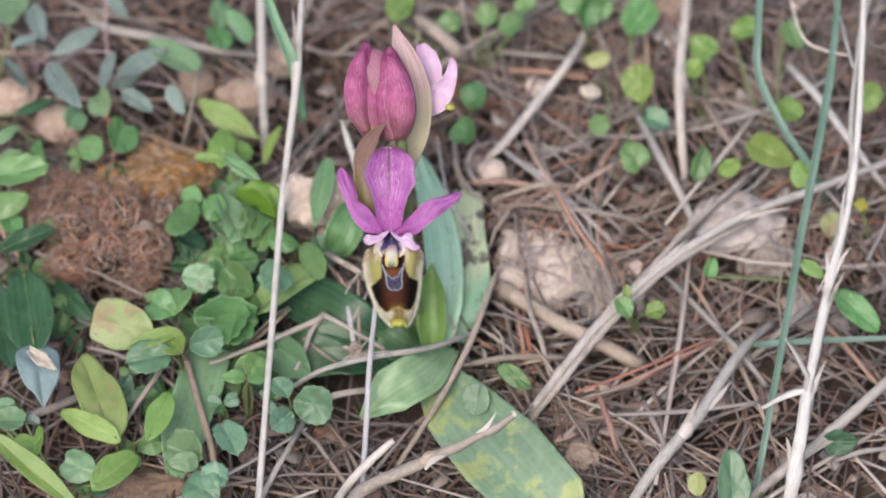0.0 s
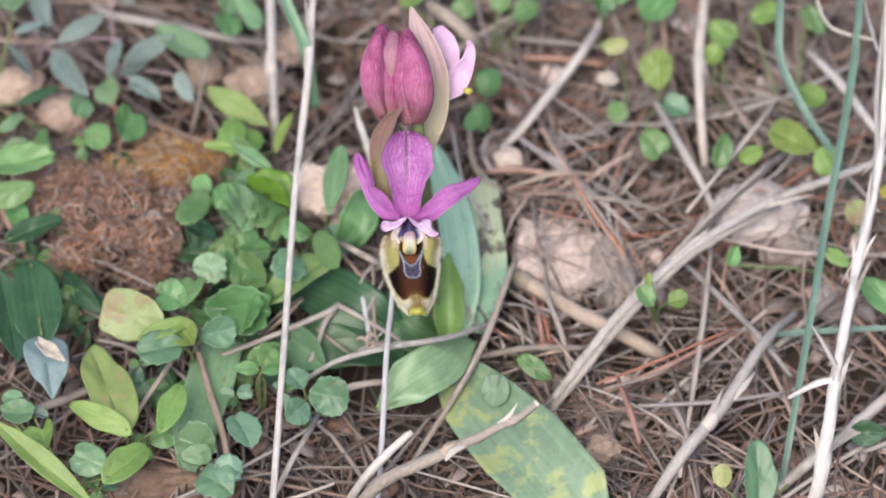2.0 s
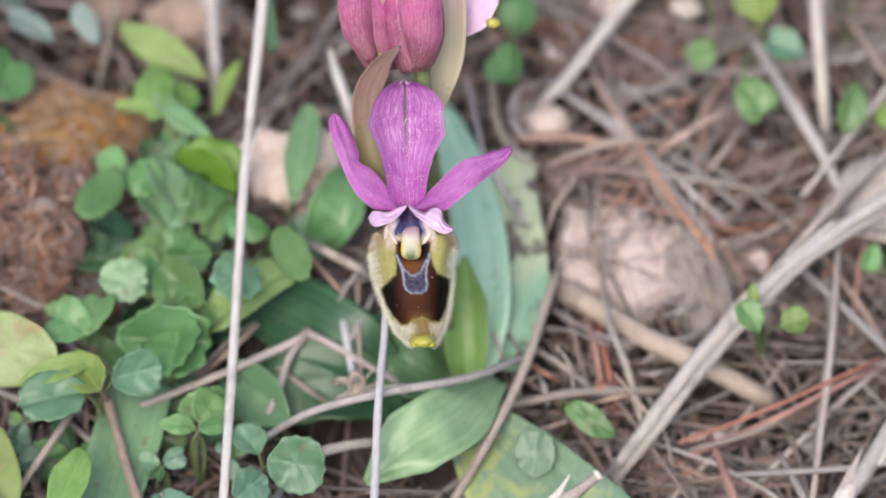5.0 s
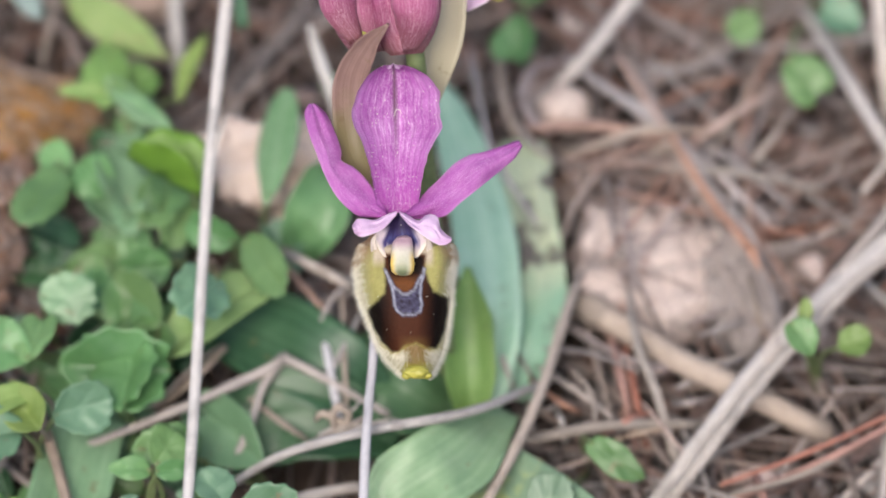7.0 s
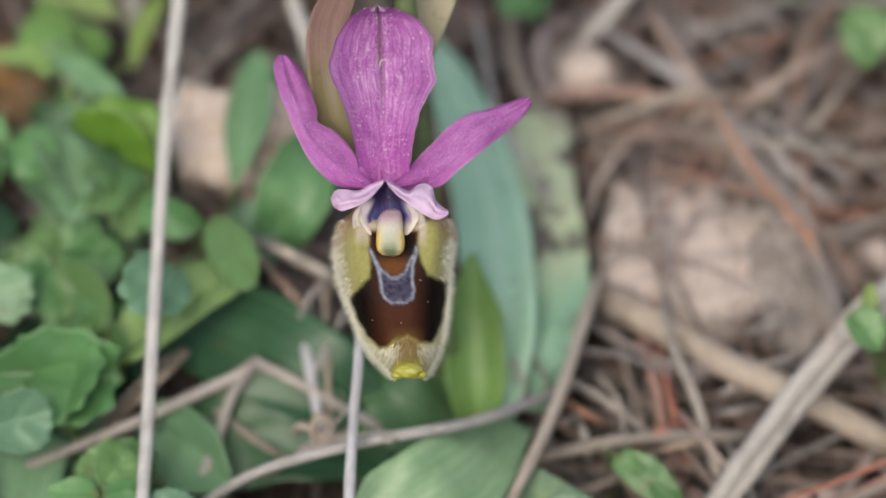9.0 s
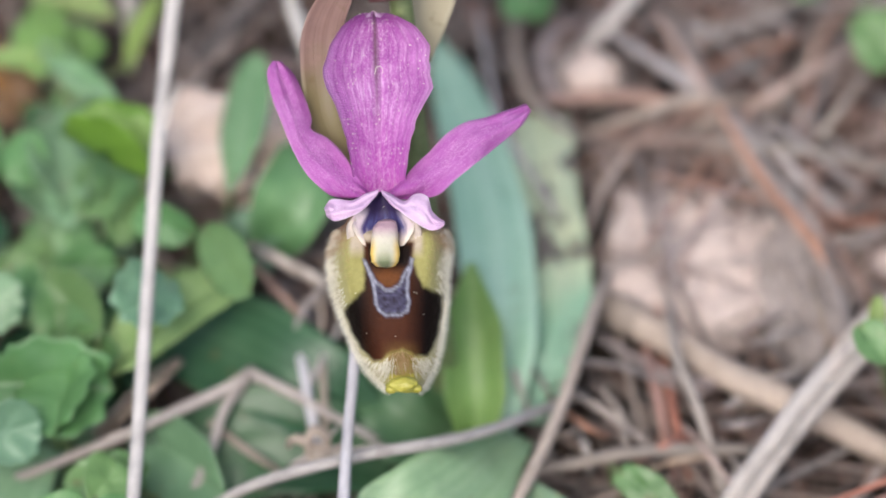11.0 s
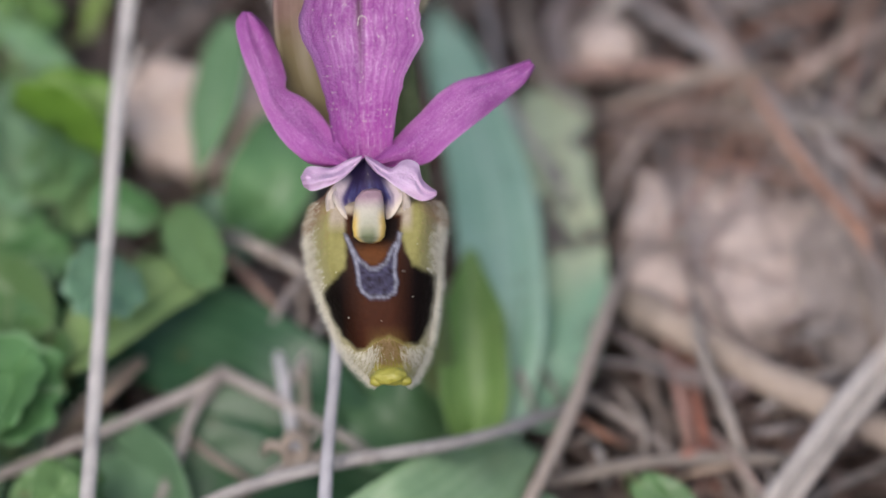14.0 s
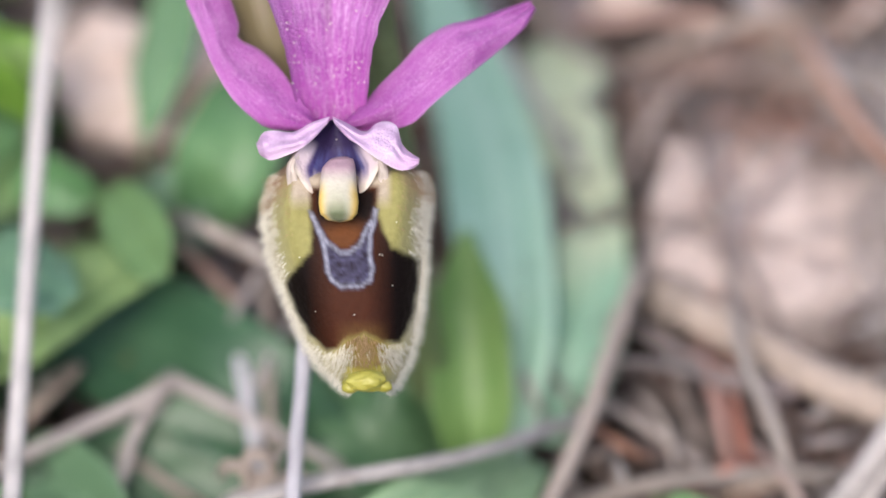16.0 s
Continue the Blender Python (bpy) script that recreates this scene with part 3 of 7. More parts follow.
# ---- things ----
def stick(name, label, category, pts, radii, material, rough=0.25, group="", sides=8, flat=1.0, nodes=(), strips=0):
    """A stalk or twig. nodes: where along it knots sit, from 0 to 1. strips: loose strips of dry skin."""
    root = thing(name, label, category, group)
    part("stem", tube(pts, radii, sides, rough, flat), material, root)
    line = curve_points(pts, 81)
    for s in nodes:
        k = max(1, min(79, round(s * 80)))
        tan = (line[k + 1] - line[k - 1]).normalized()
        r = interp(radii, s)
        part("node", tube([line[k] - tan * r * 1.3, line[k] - tan * r * 0.3, line[k] + tan * r * 0.4, line[k] + tan * r * 1.5], [r * 0.98, r * 1.12, r * 1.16, r * 0.95], 10, 0.2), material, root)
    rng = random.Random(len(pts) * 31 + int(abs(pts[0][0]) * 10))
    for _ in range(strips):
        k = rng.randint(8, 60)
        r = interp(radii, k / 80)
        tan = (line[k + 8] - line[k]).normalized()
        out = tan.cross(Vector((0, -0.5, 0.8))).normalized() * rng.choice((-1, 1))
        ln = rng.uniform(4, 9)
        q = line[k] + out * r * 0.75 + Vector((0, -0.3, 0.5)) * r
        part("skin_strip", blade([q, q + tan * ln * 0.5 + out * 0.3, q + tan * ln + out * rng.uniform(0.5, 1.6)], [0.5, r * 0.9, 0.15], (0, -0.5, 0.85), 0.4, 0.1, 4, 8, 0.12), STRAW, root)
    return root


def chips(name, label, category, material, count, rng, area, size):
    """Flat scraps of bark and leaf strewn over the needles."""
    bm = bmesh.new()
    for _ in range(count):
        x, y = rng.uniform(area[0], area[1]), rng.uniform(area[2], area[3])
        r = rng.uniform(*size)
        if kept_off(x, y) > 0.9:
            continue
        c = Vector((x, y, ground_height(x, y) + rng.uniform(1.5, 4.5)))
        turn = Euler((rng.gauss(0, 0.3), rng.gauss(0, 0.3), rng.uniform(0, 6.3))).to_matrix()
        n = 7
        ring = [(math.cos(2 * math.pi * k / n) * r * rng.uniform(0.8, 1.5), math.sin(2 * math.pi * k / n) * r * rng.uniform(0.4, 0.8)) for k in range(n)]
        top = [bm.verts.new(c + turn @ Vector((px, py, 0.25 * px * py / r))) for px, py in ring]
        low = [bm.verts.new(c + turn @ Vector((px, py, 0.25 * px * py / r - 0.35))) for px, py in ring]
        bm.faces.new(top)
        bm.faces.new(low[::-1])
        for k in range(n):
            bm.faces.new((top[k], low[k], low[(k + 1) % n], top[(k + 1) % n]))
    return tagged(mesh_object(name, bm, material), label, category, kind="stuff")


litter("dry_grass_litter", "short dry grass bits over the needles", "litter", PALELITTER, 480, random.Random(19), (8, 105, -48, 80), (10, 30), (0.12, 0.28), (4.0, 7.0))
chips("bark_scraps", "small brown scraps of bark and leaf", "litter", LITTER, 700, RNG, (-100, 110, -70, 80), (0.8, 2.6))
litter("red_needle_litter", "reddish dry needles scattered over the litter", "litter", RUST, 130, random.Random(15), (8, 105, -55, 75), (14, 40), (0.16, 0.34), (3.0, 6.5))
chips("leaf_scraps", "pinkish-beige scraps of dead leaf among the needles", "litter", DEADLEAF, 230, random.Random(14), (12, 112, -60, 80), (1.2, 3.6))
litter("pine_needle_litter", "brown fallen pine needles spread over open ground", "litter", LITTER, 11000, RNG, (-320, 320, -280, 320), (25, 60), (0.35, 0.7), (0.0, 3.0), 4, 170.0, 110.0)
litter("pine_needle_litter", "thin layer of needles and twigs over open ground", "litter", LITTER, 9000, random.Random(16), (-1, 1, -1, 1), (40, 130), (0.6, 1.4), (0.0, 4.0), 4, 520.0, 240.0)


# ---- the orchid ----
U, V, W = [Vector(a) for a in ((0.9997, -0.0164, -0.0176), (0.0236, 0.8023, 0.5964), (0.0044, -0.5967, 0.8025))]
APEX = Vector((-5.0, -0.0, 33.4))
CAMSIDE = tuple(W)


def F(u, v, w):
    """A place in the front flower: u across, v up its face, w out of it."""
    return APEX + U * u + V * v + W * w


def inside(poly, x, y):
    """Signed distance to a closed outline, negative inside."""
    hit, best = False, 1e9
    for (ax, ay), (bx, by) in zip(poly, poly[1:] + poly[:1]):
        if (ay > y) != (by > y) and x < (bx - ax) * (y - ay) / (by - ay) + ax:
            hit = not hit
        dx, dy = bx - ax, by - ay
        k = max(0.0, min(1.0, ((x - ax) * dx + (y - ay) * dy) / (dx * dx + dy * dy + 1e-9)))
        best = min(best, math.hypot(x - ax - k * dx, y - ay - k * dy))
    return -best if hit else best


def soft_step(d, width):
    return max(0.0, min(1.0, 0.5 - d / width))


orchid = thing("orchid", "pink sawfly orchid in bloom with two dark buds", "orchid")

STEM = [(-0.4, 3.8, -6.0), (-1.3, 2.5, 11.0), (-2.1, 6.7, 22.0), (-2.7, 10.4, 30.0), (-3.1, 13.7, 37.0), (-3.6, 16.5, 41.0)]
part("stem", tube(STEM, [1.6, 1.45, 1.3, 1.15, 1.0, 0.9], 12, 0.08), STEMGREEN, orchid, "pale green upright stem")

# front flower: its ovary carries the sepals, petals, lip and column
flower = part("flower", tube([F(1.5, 0.5, -9.0), F(0.6, 0.0, -5.6), F(0, -0.9, -3.0)], [1.2, 1.6, 1.1], 12, 0.05), STEMGREEN, orchid, "open flower on a green ovary")


def dorsal_sepal():
    left = [-2.2, -2.4, -2.7, -2.9, -3.3, -3.7, -4.5, -4.8, -4.6, -4.2, -3.2, -2.0, -1.0]
    right = [1.7, 1.9, 2.1, 2.3, 2.6, 3.2, 4.1, 3.8, 3.7, 3.8, 2.6, 0.9, -0.6]
    heights = [-0.2, 1.4, 2.8, 4.1, 5.4, 6.6, 8.2, 9.2, 10.2, 11.6, 13.2, 14.0, 14.35]
    bm = bmesh.new()
    uvl = bm.loops.layers.uv.verify()
    nv, nu = 40, 22
    layers = []
    for depth in (0.0, -0.35):
        rows = []
        for i in range(nv + 1):
            s = i / nv
            lo, hi, h = interp(left, s), interp(right, s), interp(heights, s)
            if s > 0.02:
                lo += 0.16 * noise.noise(Vector((s * 15, 1.0, 0)))
                hi += 0.16 * noise.noise(Vector((s * 15, 5.0, 0)))
            row = []
            for k in range(nu + 1):
                x = k / nu
                c = 2 * x - 1
                cup = -1.3 + 2.0 * c * c * (0.35 + 0.65 * math.sin(math.pi * min(1, s * 1.1) * 0.8)) - 0.22 * math.exp(-(c / 0.10) ** 2)
                cup += 1.9 * (max(0, s - 0.78) / 0.22) ** 2 * (1 - 0.6 * c * c) + 0.12 * noise.noise(Vector((c * 3, s * 6, 3.0)))
                mid = -0.25 - 0.5 * s
                across = mid + (mid - lo) * c if c < 0 else mid + (hi - mid) * c
                row.append(bm.verts.new(F(across, h - 0.5 * (c * c) * (s > 0.97), cup + depth - 0.6 * s - 0.8 * max(0.0, 1 - s / 0.22))))
            rows.append(row)
        layers.append(rows)
    top, low = layers
    for i in range(nv):
        for k in range(nu):
            uvs = [(k / nu, i / nv), ((k + 1) / nu, i / nv), ((k + 1) / nu, (i + 1) / nv), (k / nu, (i + 1) / nv)]
            for rows, order in ((top, (0, 1, 2, 3)), (low, (3, 2, 1, 0))):
                vs = (rows[i][k], rows[i][k + 1], rows[i + 1][k + 1], rows[i + 1][k])
                fc = bm.faces.new([vs[j] for j in order])
                for lp, j in zip(fc.loops, order):
                    lp[uvl].uv = uvs[j]
        for k in (0, nu):
            vs = [top[i][k], top[i + 1][k], low[i + 1][k], low[i][k]]
            bm.faces.new(vs if k else vs[::-1])
    for k in range(nu):
        bm.faces.new((top[nv][k], top[nv][k + 1], low[nv][k + 1], low[nv][k]))
    return bm


def bright_specks(sheet, used, count, seed):
    """Tiny white blobs that stand in for glints on a petal. used: how many of the sheet's first points lie on its face.
    """
    rng = random.Random(seed)
    sheet.verts.ensure_lookup_table()
    bm = bmesh.new()
    for _ in range(count):
        k = rng.randrange(used - 1)
        at = sheet.verts[k].co.lerp(sheet.verts[k + 1].co, rng.random())
        if (sheet.verts[k].co - sheet.verts[k + 1].co).length > 1.0:
            continue
        grain = bmesh.ops.create_icosphere(bm, subdivisions=1, radius=rng.uniform(0.025, 0.065))
        for vert in grain["verts"]:
            vert.co += at + W * 0.05
    return bm


hood = dorsal_sepal()
# white blobs added where the hood glints
grains = bright_specks(hood, 41 * 23, 110, 5)
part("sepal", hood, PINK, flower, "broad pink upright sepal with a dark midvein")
part("pollen_dust", grains, HAIRMAT, flower, "tiny white specks standing in for glints on the upright sepal")
part("fibre_curl", tube([F(-0.62, 9.2, 0.1), F(-0.5, 9.75, 0.3), F(-0.15, 9.85, 0.35), F(0.05, 9.5, 0.3), F(-0.1, 9.25, 0.2)], [0.02, 0.028, 0.028, 0.024, 0.012], 6, 0.1), HAIRMAT, flower, "tiny pale fibre stuck to the sepal")

def ribbon(left, right, cup, ripple, roll=0.0, thick=0.3, nu=16, nv=44):
    """A petal between two edges: cup lifts its margins, roll turns its end back."""
    bm = bmesh.new()
    uvl = bm.loops.layers.uv.verify()
    lo, hi = curve_points(left, nv + 1), curve_points(right, nv + 1)
    sheets = []
    for depth in (0.0, -thick):
        rows = []
        for i in range(nv + 1):
            s = i / nv
            row = []
            for k in range(nu + 1):
                x = k / nu
                c = 2 * x - 1
                q = lo[i].lerp(hi[i], x)
                lift = cup * c * c + ripple * noise.noise(Vector((c * 1.6, s * 4.5, lo[0].x * 3.0))) - roll * s * s
                lift += 0.10 * math.exp(-(c / 0.12) ** 2) * -1.0
                row.append(bm.verts.new(q + W * (lift + depth * (1 - 0.7 * c ** 4))))
            rows.append(row)
        sheets.append(rows)
    top, low = sheets
    for i in range(nv):
        for k in range(nu):
            uvs = [(k / nu, i / nv), ((k + 1) / nu, i / nv), ((k + 1) / nu, (i + 1) / nv), (k / nu, (i + 1) / nv)]
            for rows, order in ((top, (0, 1, 2, 3)), (low, (3, 2, 1, 0))):
                vs = (rows[i][k], rows[i][k + 1], rows[i + 1][k + 1], rows[i + 1][k])
                fc = bm.faces.new([vs[j] for j in order])
                for lp, j in zip(fc.loops, order):
                    lp[uvl].uv = uvs[j]
        for k in (0, nu):
            vs = [top[i][k], top[i + 1][k], low[i + 1][k], low[i][k]]
            bm.faces.new(vs if k else vs[::-1])
    for i in (0, nv):
        for k in range(nu):
            vs = [top[i][k], top[i][k + 1], low[i][k + 1], low[i][k]]
            bm.faces.new(vs[::-1] if i else vs)
    bmesh.ops.recalc_face_normals(bm, faces=bm.faces)
    return bm


def edge(points, *heights):
    """Places in the flower's face, with heights out of it spread along them."""
    return [F(u, v, interp(heights, i / (len(points) - 1))) for i, (u, v) in enumerate(points)]


part("sepal", ribbon([F(-1.50, -0.75, -0.60), F(-3.74, -0.59, -0.60), F(-4.86, 0.05, -0.30), F(-6.22, 1.44, -0.30), F(-7.34, 3.47, -0.40), F(-8.15, 5.50, -0.80), F(-8.85, 7.30, -1.20), F(-9.32, 9.35, -1.80), F(-8.88, 10.32, -2.30)],
                     [F(-1.10, -0.20, -0.70), F(-2.10, 1.22, -0.80), F(-3.10, 2.79, -1.10), F(-4.37, 4.10, -1.50), F(-5.68, 4.82, -1.60), F(-5.72, 5.75, -1.80), F(-6.30, 7.45, -2.00), F(-7.15, 9.25, -2.20), F(-8.20, 10.30, -2.40)], -0.45, 0.5), SIDEPINK, flower)
part("sepal", ribbon([F(0.50, -0.20, -0.70), F(1.60, 0.85, -0.80), F(2.60, 2.00, -1.00), F(3.85, 3.20, -1.10), F(5.15, 4.55, -1.00), F(6.60, 5.45, -1.10), F(8.10, 5.80, -1.40), F(9.90, 6.40, -1.80), F(11.50, 6.95, -2.30)],
                     [F(0.90, -0.75, -0.60), F(3.25, -0.70, -0.50), F(4.60, -0.30, -0.30), F(5.75, 0.75, -0.20), F(7.05, 1.80, -0.30), F(8.50, 2.95, -0.70), F(9.90, 4.10, -1.20), F(11.20, 5.25, -1.70), F(11.90, 6.35, -2.30)], -0.55, 0.5), SIDEPINK, flower)
part("petal", ribbon([F(-0.27, 0.05, 1.40), F(-1.26, -0.27, 1.50), F(-2.39, -0.81, 1.40), F(-3.51, -0.72, 1.20), F(-4.19, -0.81, 1.00), F(-4.64, -1.44, 0.70)],
                     [F(-0.36, -0.36, 1.90), F(-1.26, -1.35, 2.40), F(-1.94, -1.85, 2.60), F(-2.75, -2.21, 2.50), F(-3.74, -2.48, 2.10), F(-4.41, -2.16, 1.40)], -0.5, 0.5, 0.2, 0.3), PALEPINK, flower, "short pale pink petal")
part("petal", ribbon([F(-0.09, 0.05, 1.40), F(0.77, -0.36, 1.50), F(1.76, -0.86, 1.40), F(2.48, -0.36, 1.20), F(3.11, -0.27, 1.20), F(3.69, -0.63, 1.30), F(3.96, -1.62, 1.70), F(4.55, -2.21, 1.90), F(5.00, -2.48, 2.00)],
                     [F(0.00, -0.36, 1.90), F(0.77, -1.22, 2.40), F(1.44, -1.67, 2.70), F(2.12, -2.21, 2.80), F(2.79, -2.66, 2.80), F(3.38, -3.02, 2.70), F(3.92, -3.20, 2.60), F(4.55, -3.11, 2.40), F(4.95, -2.84, 2.20)], -0.5, 0.5, 0.2, 0.3), PALEPINK, flower, "short pale pink petal with a hooked end")

LIP_LEFT = [(-2.38, -1.79), (-3.05, -2.72), (-3.97, -3.38), (-4.34, -4.70), (-4.40, -6.03), (-4.17, -7.68), (-3.68, -9.34), (-2.98, -10.99), (-2.25, -12.65), (-1.32, -14.30), (0.13, -15.70), (0.86, -16.06)]
LIP_RIGHT = [(3.25, -1.79), (3.64, -2.72), (5.23, -3.11), (5.60, -4.21), (5.46, -5.36), (5.23, -7.35), (5.17, -9.17), (4.93, -10.99), (4.74, -12.48), (4.24, -14.14), (3.44, -15.56), (2.72, -16.06)]
BROWN = [(-1.46, -4.04), (-1.46, -6.03), (-1.32, -7.02), (-1.46, -7.85), (-2.05, -8.51), (-2.78, -9.17), (-3.08, -9.67), (-2.85, -10.50), (-2.35, -11.49), (-1.69, -12.72), (-0.63, -13.71), (0.03, -13.54), (0.40, -13.08), (1.59, -12.65), (2.65, -13.18), (3.64, -13.25), (4.11, -12.55), (4.54, -11.16), (4.77, -9.67), (4.87, -8.44), (4.14, -8.11), (3.31, -7.62), (2.78, -6.69), (2.52, -5.70), (2.52, -4.04)]
SHIELD = [(-1.59, -5.43), (-1.29, -6.26), (-0.96, -7.09), (-0.73, -7.85), (-0.63, -9.01), (-0.33, -9.67), (0.26, -10.07), (1.59, -10.07), (2.15, -9.67), (2.32, -8.94), (2.15, -8.01), (2.19, -7.02), (2.42, -6.19), (2.58, -5.43), (2.25, -5.30), (2.05, -6.03), (1.62, -6.75), (1.26, -7.48), (0.76, -7.81), (0.26, -7.75), (-0.33, -7.25), (-0.86, -6.49), (-1.29, -5.56)]
THROAT = [(-1.19, -4.30), (-0.86, -6.36), (-0.07, -7.55), (0.79, -7.68), (1.52, -6.95), (2.25, -5.43), (2.38, -4.30)]


def lip_pigment(x, y, edge):
    wob = 0.12 * noise.noise(Vector((x * 1.6, y * 1.6, 0.3))) + 0.06 * noise.noise(Vector((x * 6, y * 6, 2.3)))
    fuzz = 0.5 + 0.5 * noise.noise(Vector((x * 9, y * 3, 4.0)))
    col = blend((0.36, 0.335, 0.17), (0.255, 0.238, 0.085), soft_step(1.2 - edge, 0.9))
    col = blend(col, (0.50, 0.46, 0.345), soft_step(edge - 0.42 - 0.3 * fuzz, 0.6))
    col = blend(col, (0.27, 0.15, 0.09), soft_step(edge - 1.1, 1.1) * soft_step(-4.7 - y, 1.6) * 0.9 * (0.5 + fuzz))
    low = soft_step(y + 12.9, 1.0)
    col = blend(col, (0.42, 0.38, 0.20), low * soft_step(1.2 - abs(x - 1.6), 0.8) * 0.8)
    col = blend(col, blend((0.15, 0.105, 0.02), (0.30, 0.265, 0.055), soft_step(y + 13.9, 1.4)), low * soft_step(abs(x - 1.55) - 1.25, 0.9))
    col = blend(col, (0.40, 0.34, 0.26), soft_step(1.5 - edge, 0.5) * soft_step(-5.0 - y, 1.0) * soft_step(abs(x - 0.3) - 2.9, 0.4))
    db = inside(BROWN, x, y) + wob
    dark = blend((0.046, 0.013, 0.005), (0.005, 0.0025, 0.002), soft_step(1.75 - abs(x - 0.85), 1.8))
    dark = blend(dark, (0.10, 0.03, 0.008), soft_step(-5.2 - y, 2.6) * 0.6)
    dark = blend(dark, (0.14, 0.08, 0.02), soft_step(y + 12.5, 1.3) * soft_step(abs(x - 1.5) - 1.1, 1.2) * (0.3 + 0.6 * fuzz))
    col = blend(col, dark, soft_step(db, 0.34))
    dt = inside(THROAT, x, y)
    # near-black upper bib: shade beneath column and collar, put into the colour
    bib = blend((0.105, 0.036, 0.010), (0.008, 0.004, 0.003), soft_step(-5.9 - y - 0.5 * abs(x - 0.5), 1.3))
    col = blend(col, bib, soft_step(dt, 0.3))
    ds = inside(SHIELD, x, y) + wob * 0.4
    mott = max(0.0, min(1.0, 0.45 + 0.8 * noise.noise(Vector((x * 2.6, y * 3.4, 8.0))) + 0.35 * noise.noise(Vector((x * 8, y * 9, 3.0)))))
    col = blend(col, blend((0.018, 0.013, 0.022), (0.065, 0.062, 0.115), mott), soft_step(ds, 0.2))
    rim = abs(ds + 0.15)
    col = blend(col, (0.32, 0.335, 0.40), soft_step(rim - 0.10, 0.2) * (0.35 + 0.6 * mott))
    return col


def lip_point(s, x):
    """A place on the lip: s along it from the throat, x across from -1 to 1."""
    k = s * (len(LIP_LEFT) - 1)
    lu = interp([p[0] for p in LIP_LEFT], s)
    ru = interp([p[0] for p in LIP_RIGHT], s)
    lv = interp([p[1] for p in LIP_LEFT], s)
    rv = interp([p[1] for p in LIP_RIGHT], s)
    u = (lu + ru) / 2 + (ru - lu) / 2 * x
    v = (lv + rv) / 2 + (rv - lv) / 2 * x
    w = 2.6 * math.sin(math.pi * min(1.0, 0.12 + s * 0.82)) ** 0.7 * (1 - abs(x) ** 2.6) - 1.6 * abs(x) ** 5
    shoulder = math.exp(-((abs(x) - 0.72) / 0.2) ** 2 - ((s - 0.33) / 0.16) ** 2)
    w += 0.9 * shoulder - 1.1 * math.exp(-(x / 0.45) ** 2 - ((s - 0.2) / 0.16) ** 2)
    w -= 3.2 * max(0.0, 1 - s / 0.2) * (1 - abs(x) ** 4)
    return u, v, w - 0.6 + 0.7 * max(0, s - 0.85) / 0.15


def lip():
    bm = bmesh.new()
    col = bm.loops.layers.float_color.new("pigment")
    nv, nu = 110, 90
    rows, tint = [], {}
    for i in range(nv + 1):
        row = []
        for k in range(nu + 1):
            x = 2 * k / nu - 1
            x = math.copysign(abs(x) ** 0.9, x)
            s = i / nv
            u, v, w = lip_point(s, x)
            vert = bm.verts.new(F(u, v, w))
            lu = interp([p[0] for p in LIP_LEFT], s)
            ru = interp([p[0] for p in LIP_RIGHT], s)
            edge = min((1 - abs(x)) * (ru - lu) / 2, 9.0)
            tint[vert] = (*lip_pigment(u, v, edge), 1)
            row.append(vert)
        rows.append(row)
    for i in range(nv):
        for k in range(nu):
            bm.faces.new((rows[i][k], rows[i + 1][k], rows[i + 1][k + 1], rows[i][k + 1]))
    rim = [r[0] for r in rows] + rows[-1][1:] + [r[-1] for r in rows[-2::-1]] + rows[0][-2:0:-1]
    centre = F(0.8, -9.0, -2.6)
    backs = [bm.verts.new(vert.co.lerp(centre, 0.25) - W * 1.2) for vert in rim]
    for a in range(len(rim)):
        b = (a + 1) % len(rim)
        tint[backs[a]] = (0.4, 0.38, 0.18, 1)
        bm.faces.new((rim[b], rim[a], backs[a], backs[b]))
    bm.faces.new(backs[::-1])
    for fc in bm.faces:
        for lp in fc.loops:
            lp[col] = tint[lp.vert]
    return bm


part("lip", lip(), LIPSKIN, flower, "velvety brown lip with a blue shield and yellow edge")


def lip_place(u, v):
    """The lip's own coordinates of a place in the flower's face."""
    lo, hi = 0.0, 1.0
    for _ in range(20):
        s = (lo + hi) / 2
        if (interp([p[1] for p in LIP_LEFT], s) + interp([p[1] for p in LIP_RIGHT], s)) / 2 > v:
            lo = s
        else:
            hi = s
    a, b = interp([p[0] for p in LIP_LEFT], s), interp([p[0] for p in LIP_RIGHT], s)
    return s, max(-1.0, min(1.0, (2 * u - a - b) / (b - a)))


def hair_coat(spots, seed):
    """Tapered hairs. spots: place along and across the lip, length, droop."""
    bm = bmesh.new()
    rng = random.Random(seed)
    for s, x, ln, down in spots:
        u, v, w = lip_point(s, max(-1, min(1, x)))
        if inside(BROWN, u, v) < 0.08:
            continue
        root = F(u, v, w)
        out = (U * (x * 1.1) - V * down + W * 0.6 + Vector((rng.gauss(0, 0.22), rng.gauss(0, 0.22), rng.gauss(0, 0.22)))).normalized()
        ln *= rng.uniform(0.5, 1.2)
        a = out.orthogonal().normalized() * 0.018
        b = out.cross(a).normalized() * 0.018
        tip = bm.verts.new(root + out * ln - V * 0.2 * ln)
        ring = [bm.verts.new(root + a * math.cos(q) + b * math.sin(q)) for q in (0, 2.094, 4.189)]
        for i in range(3):
            bm.faces.new((ring[i], ring[(i + 1) % 3], tip))
    return bm


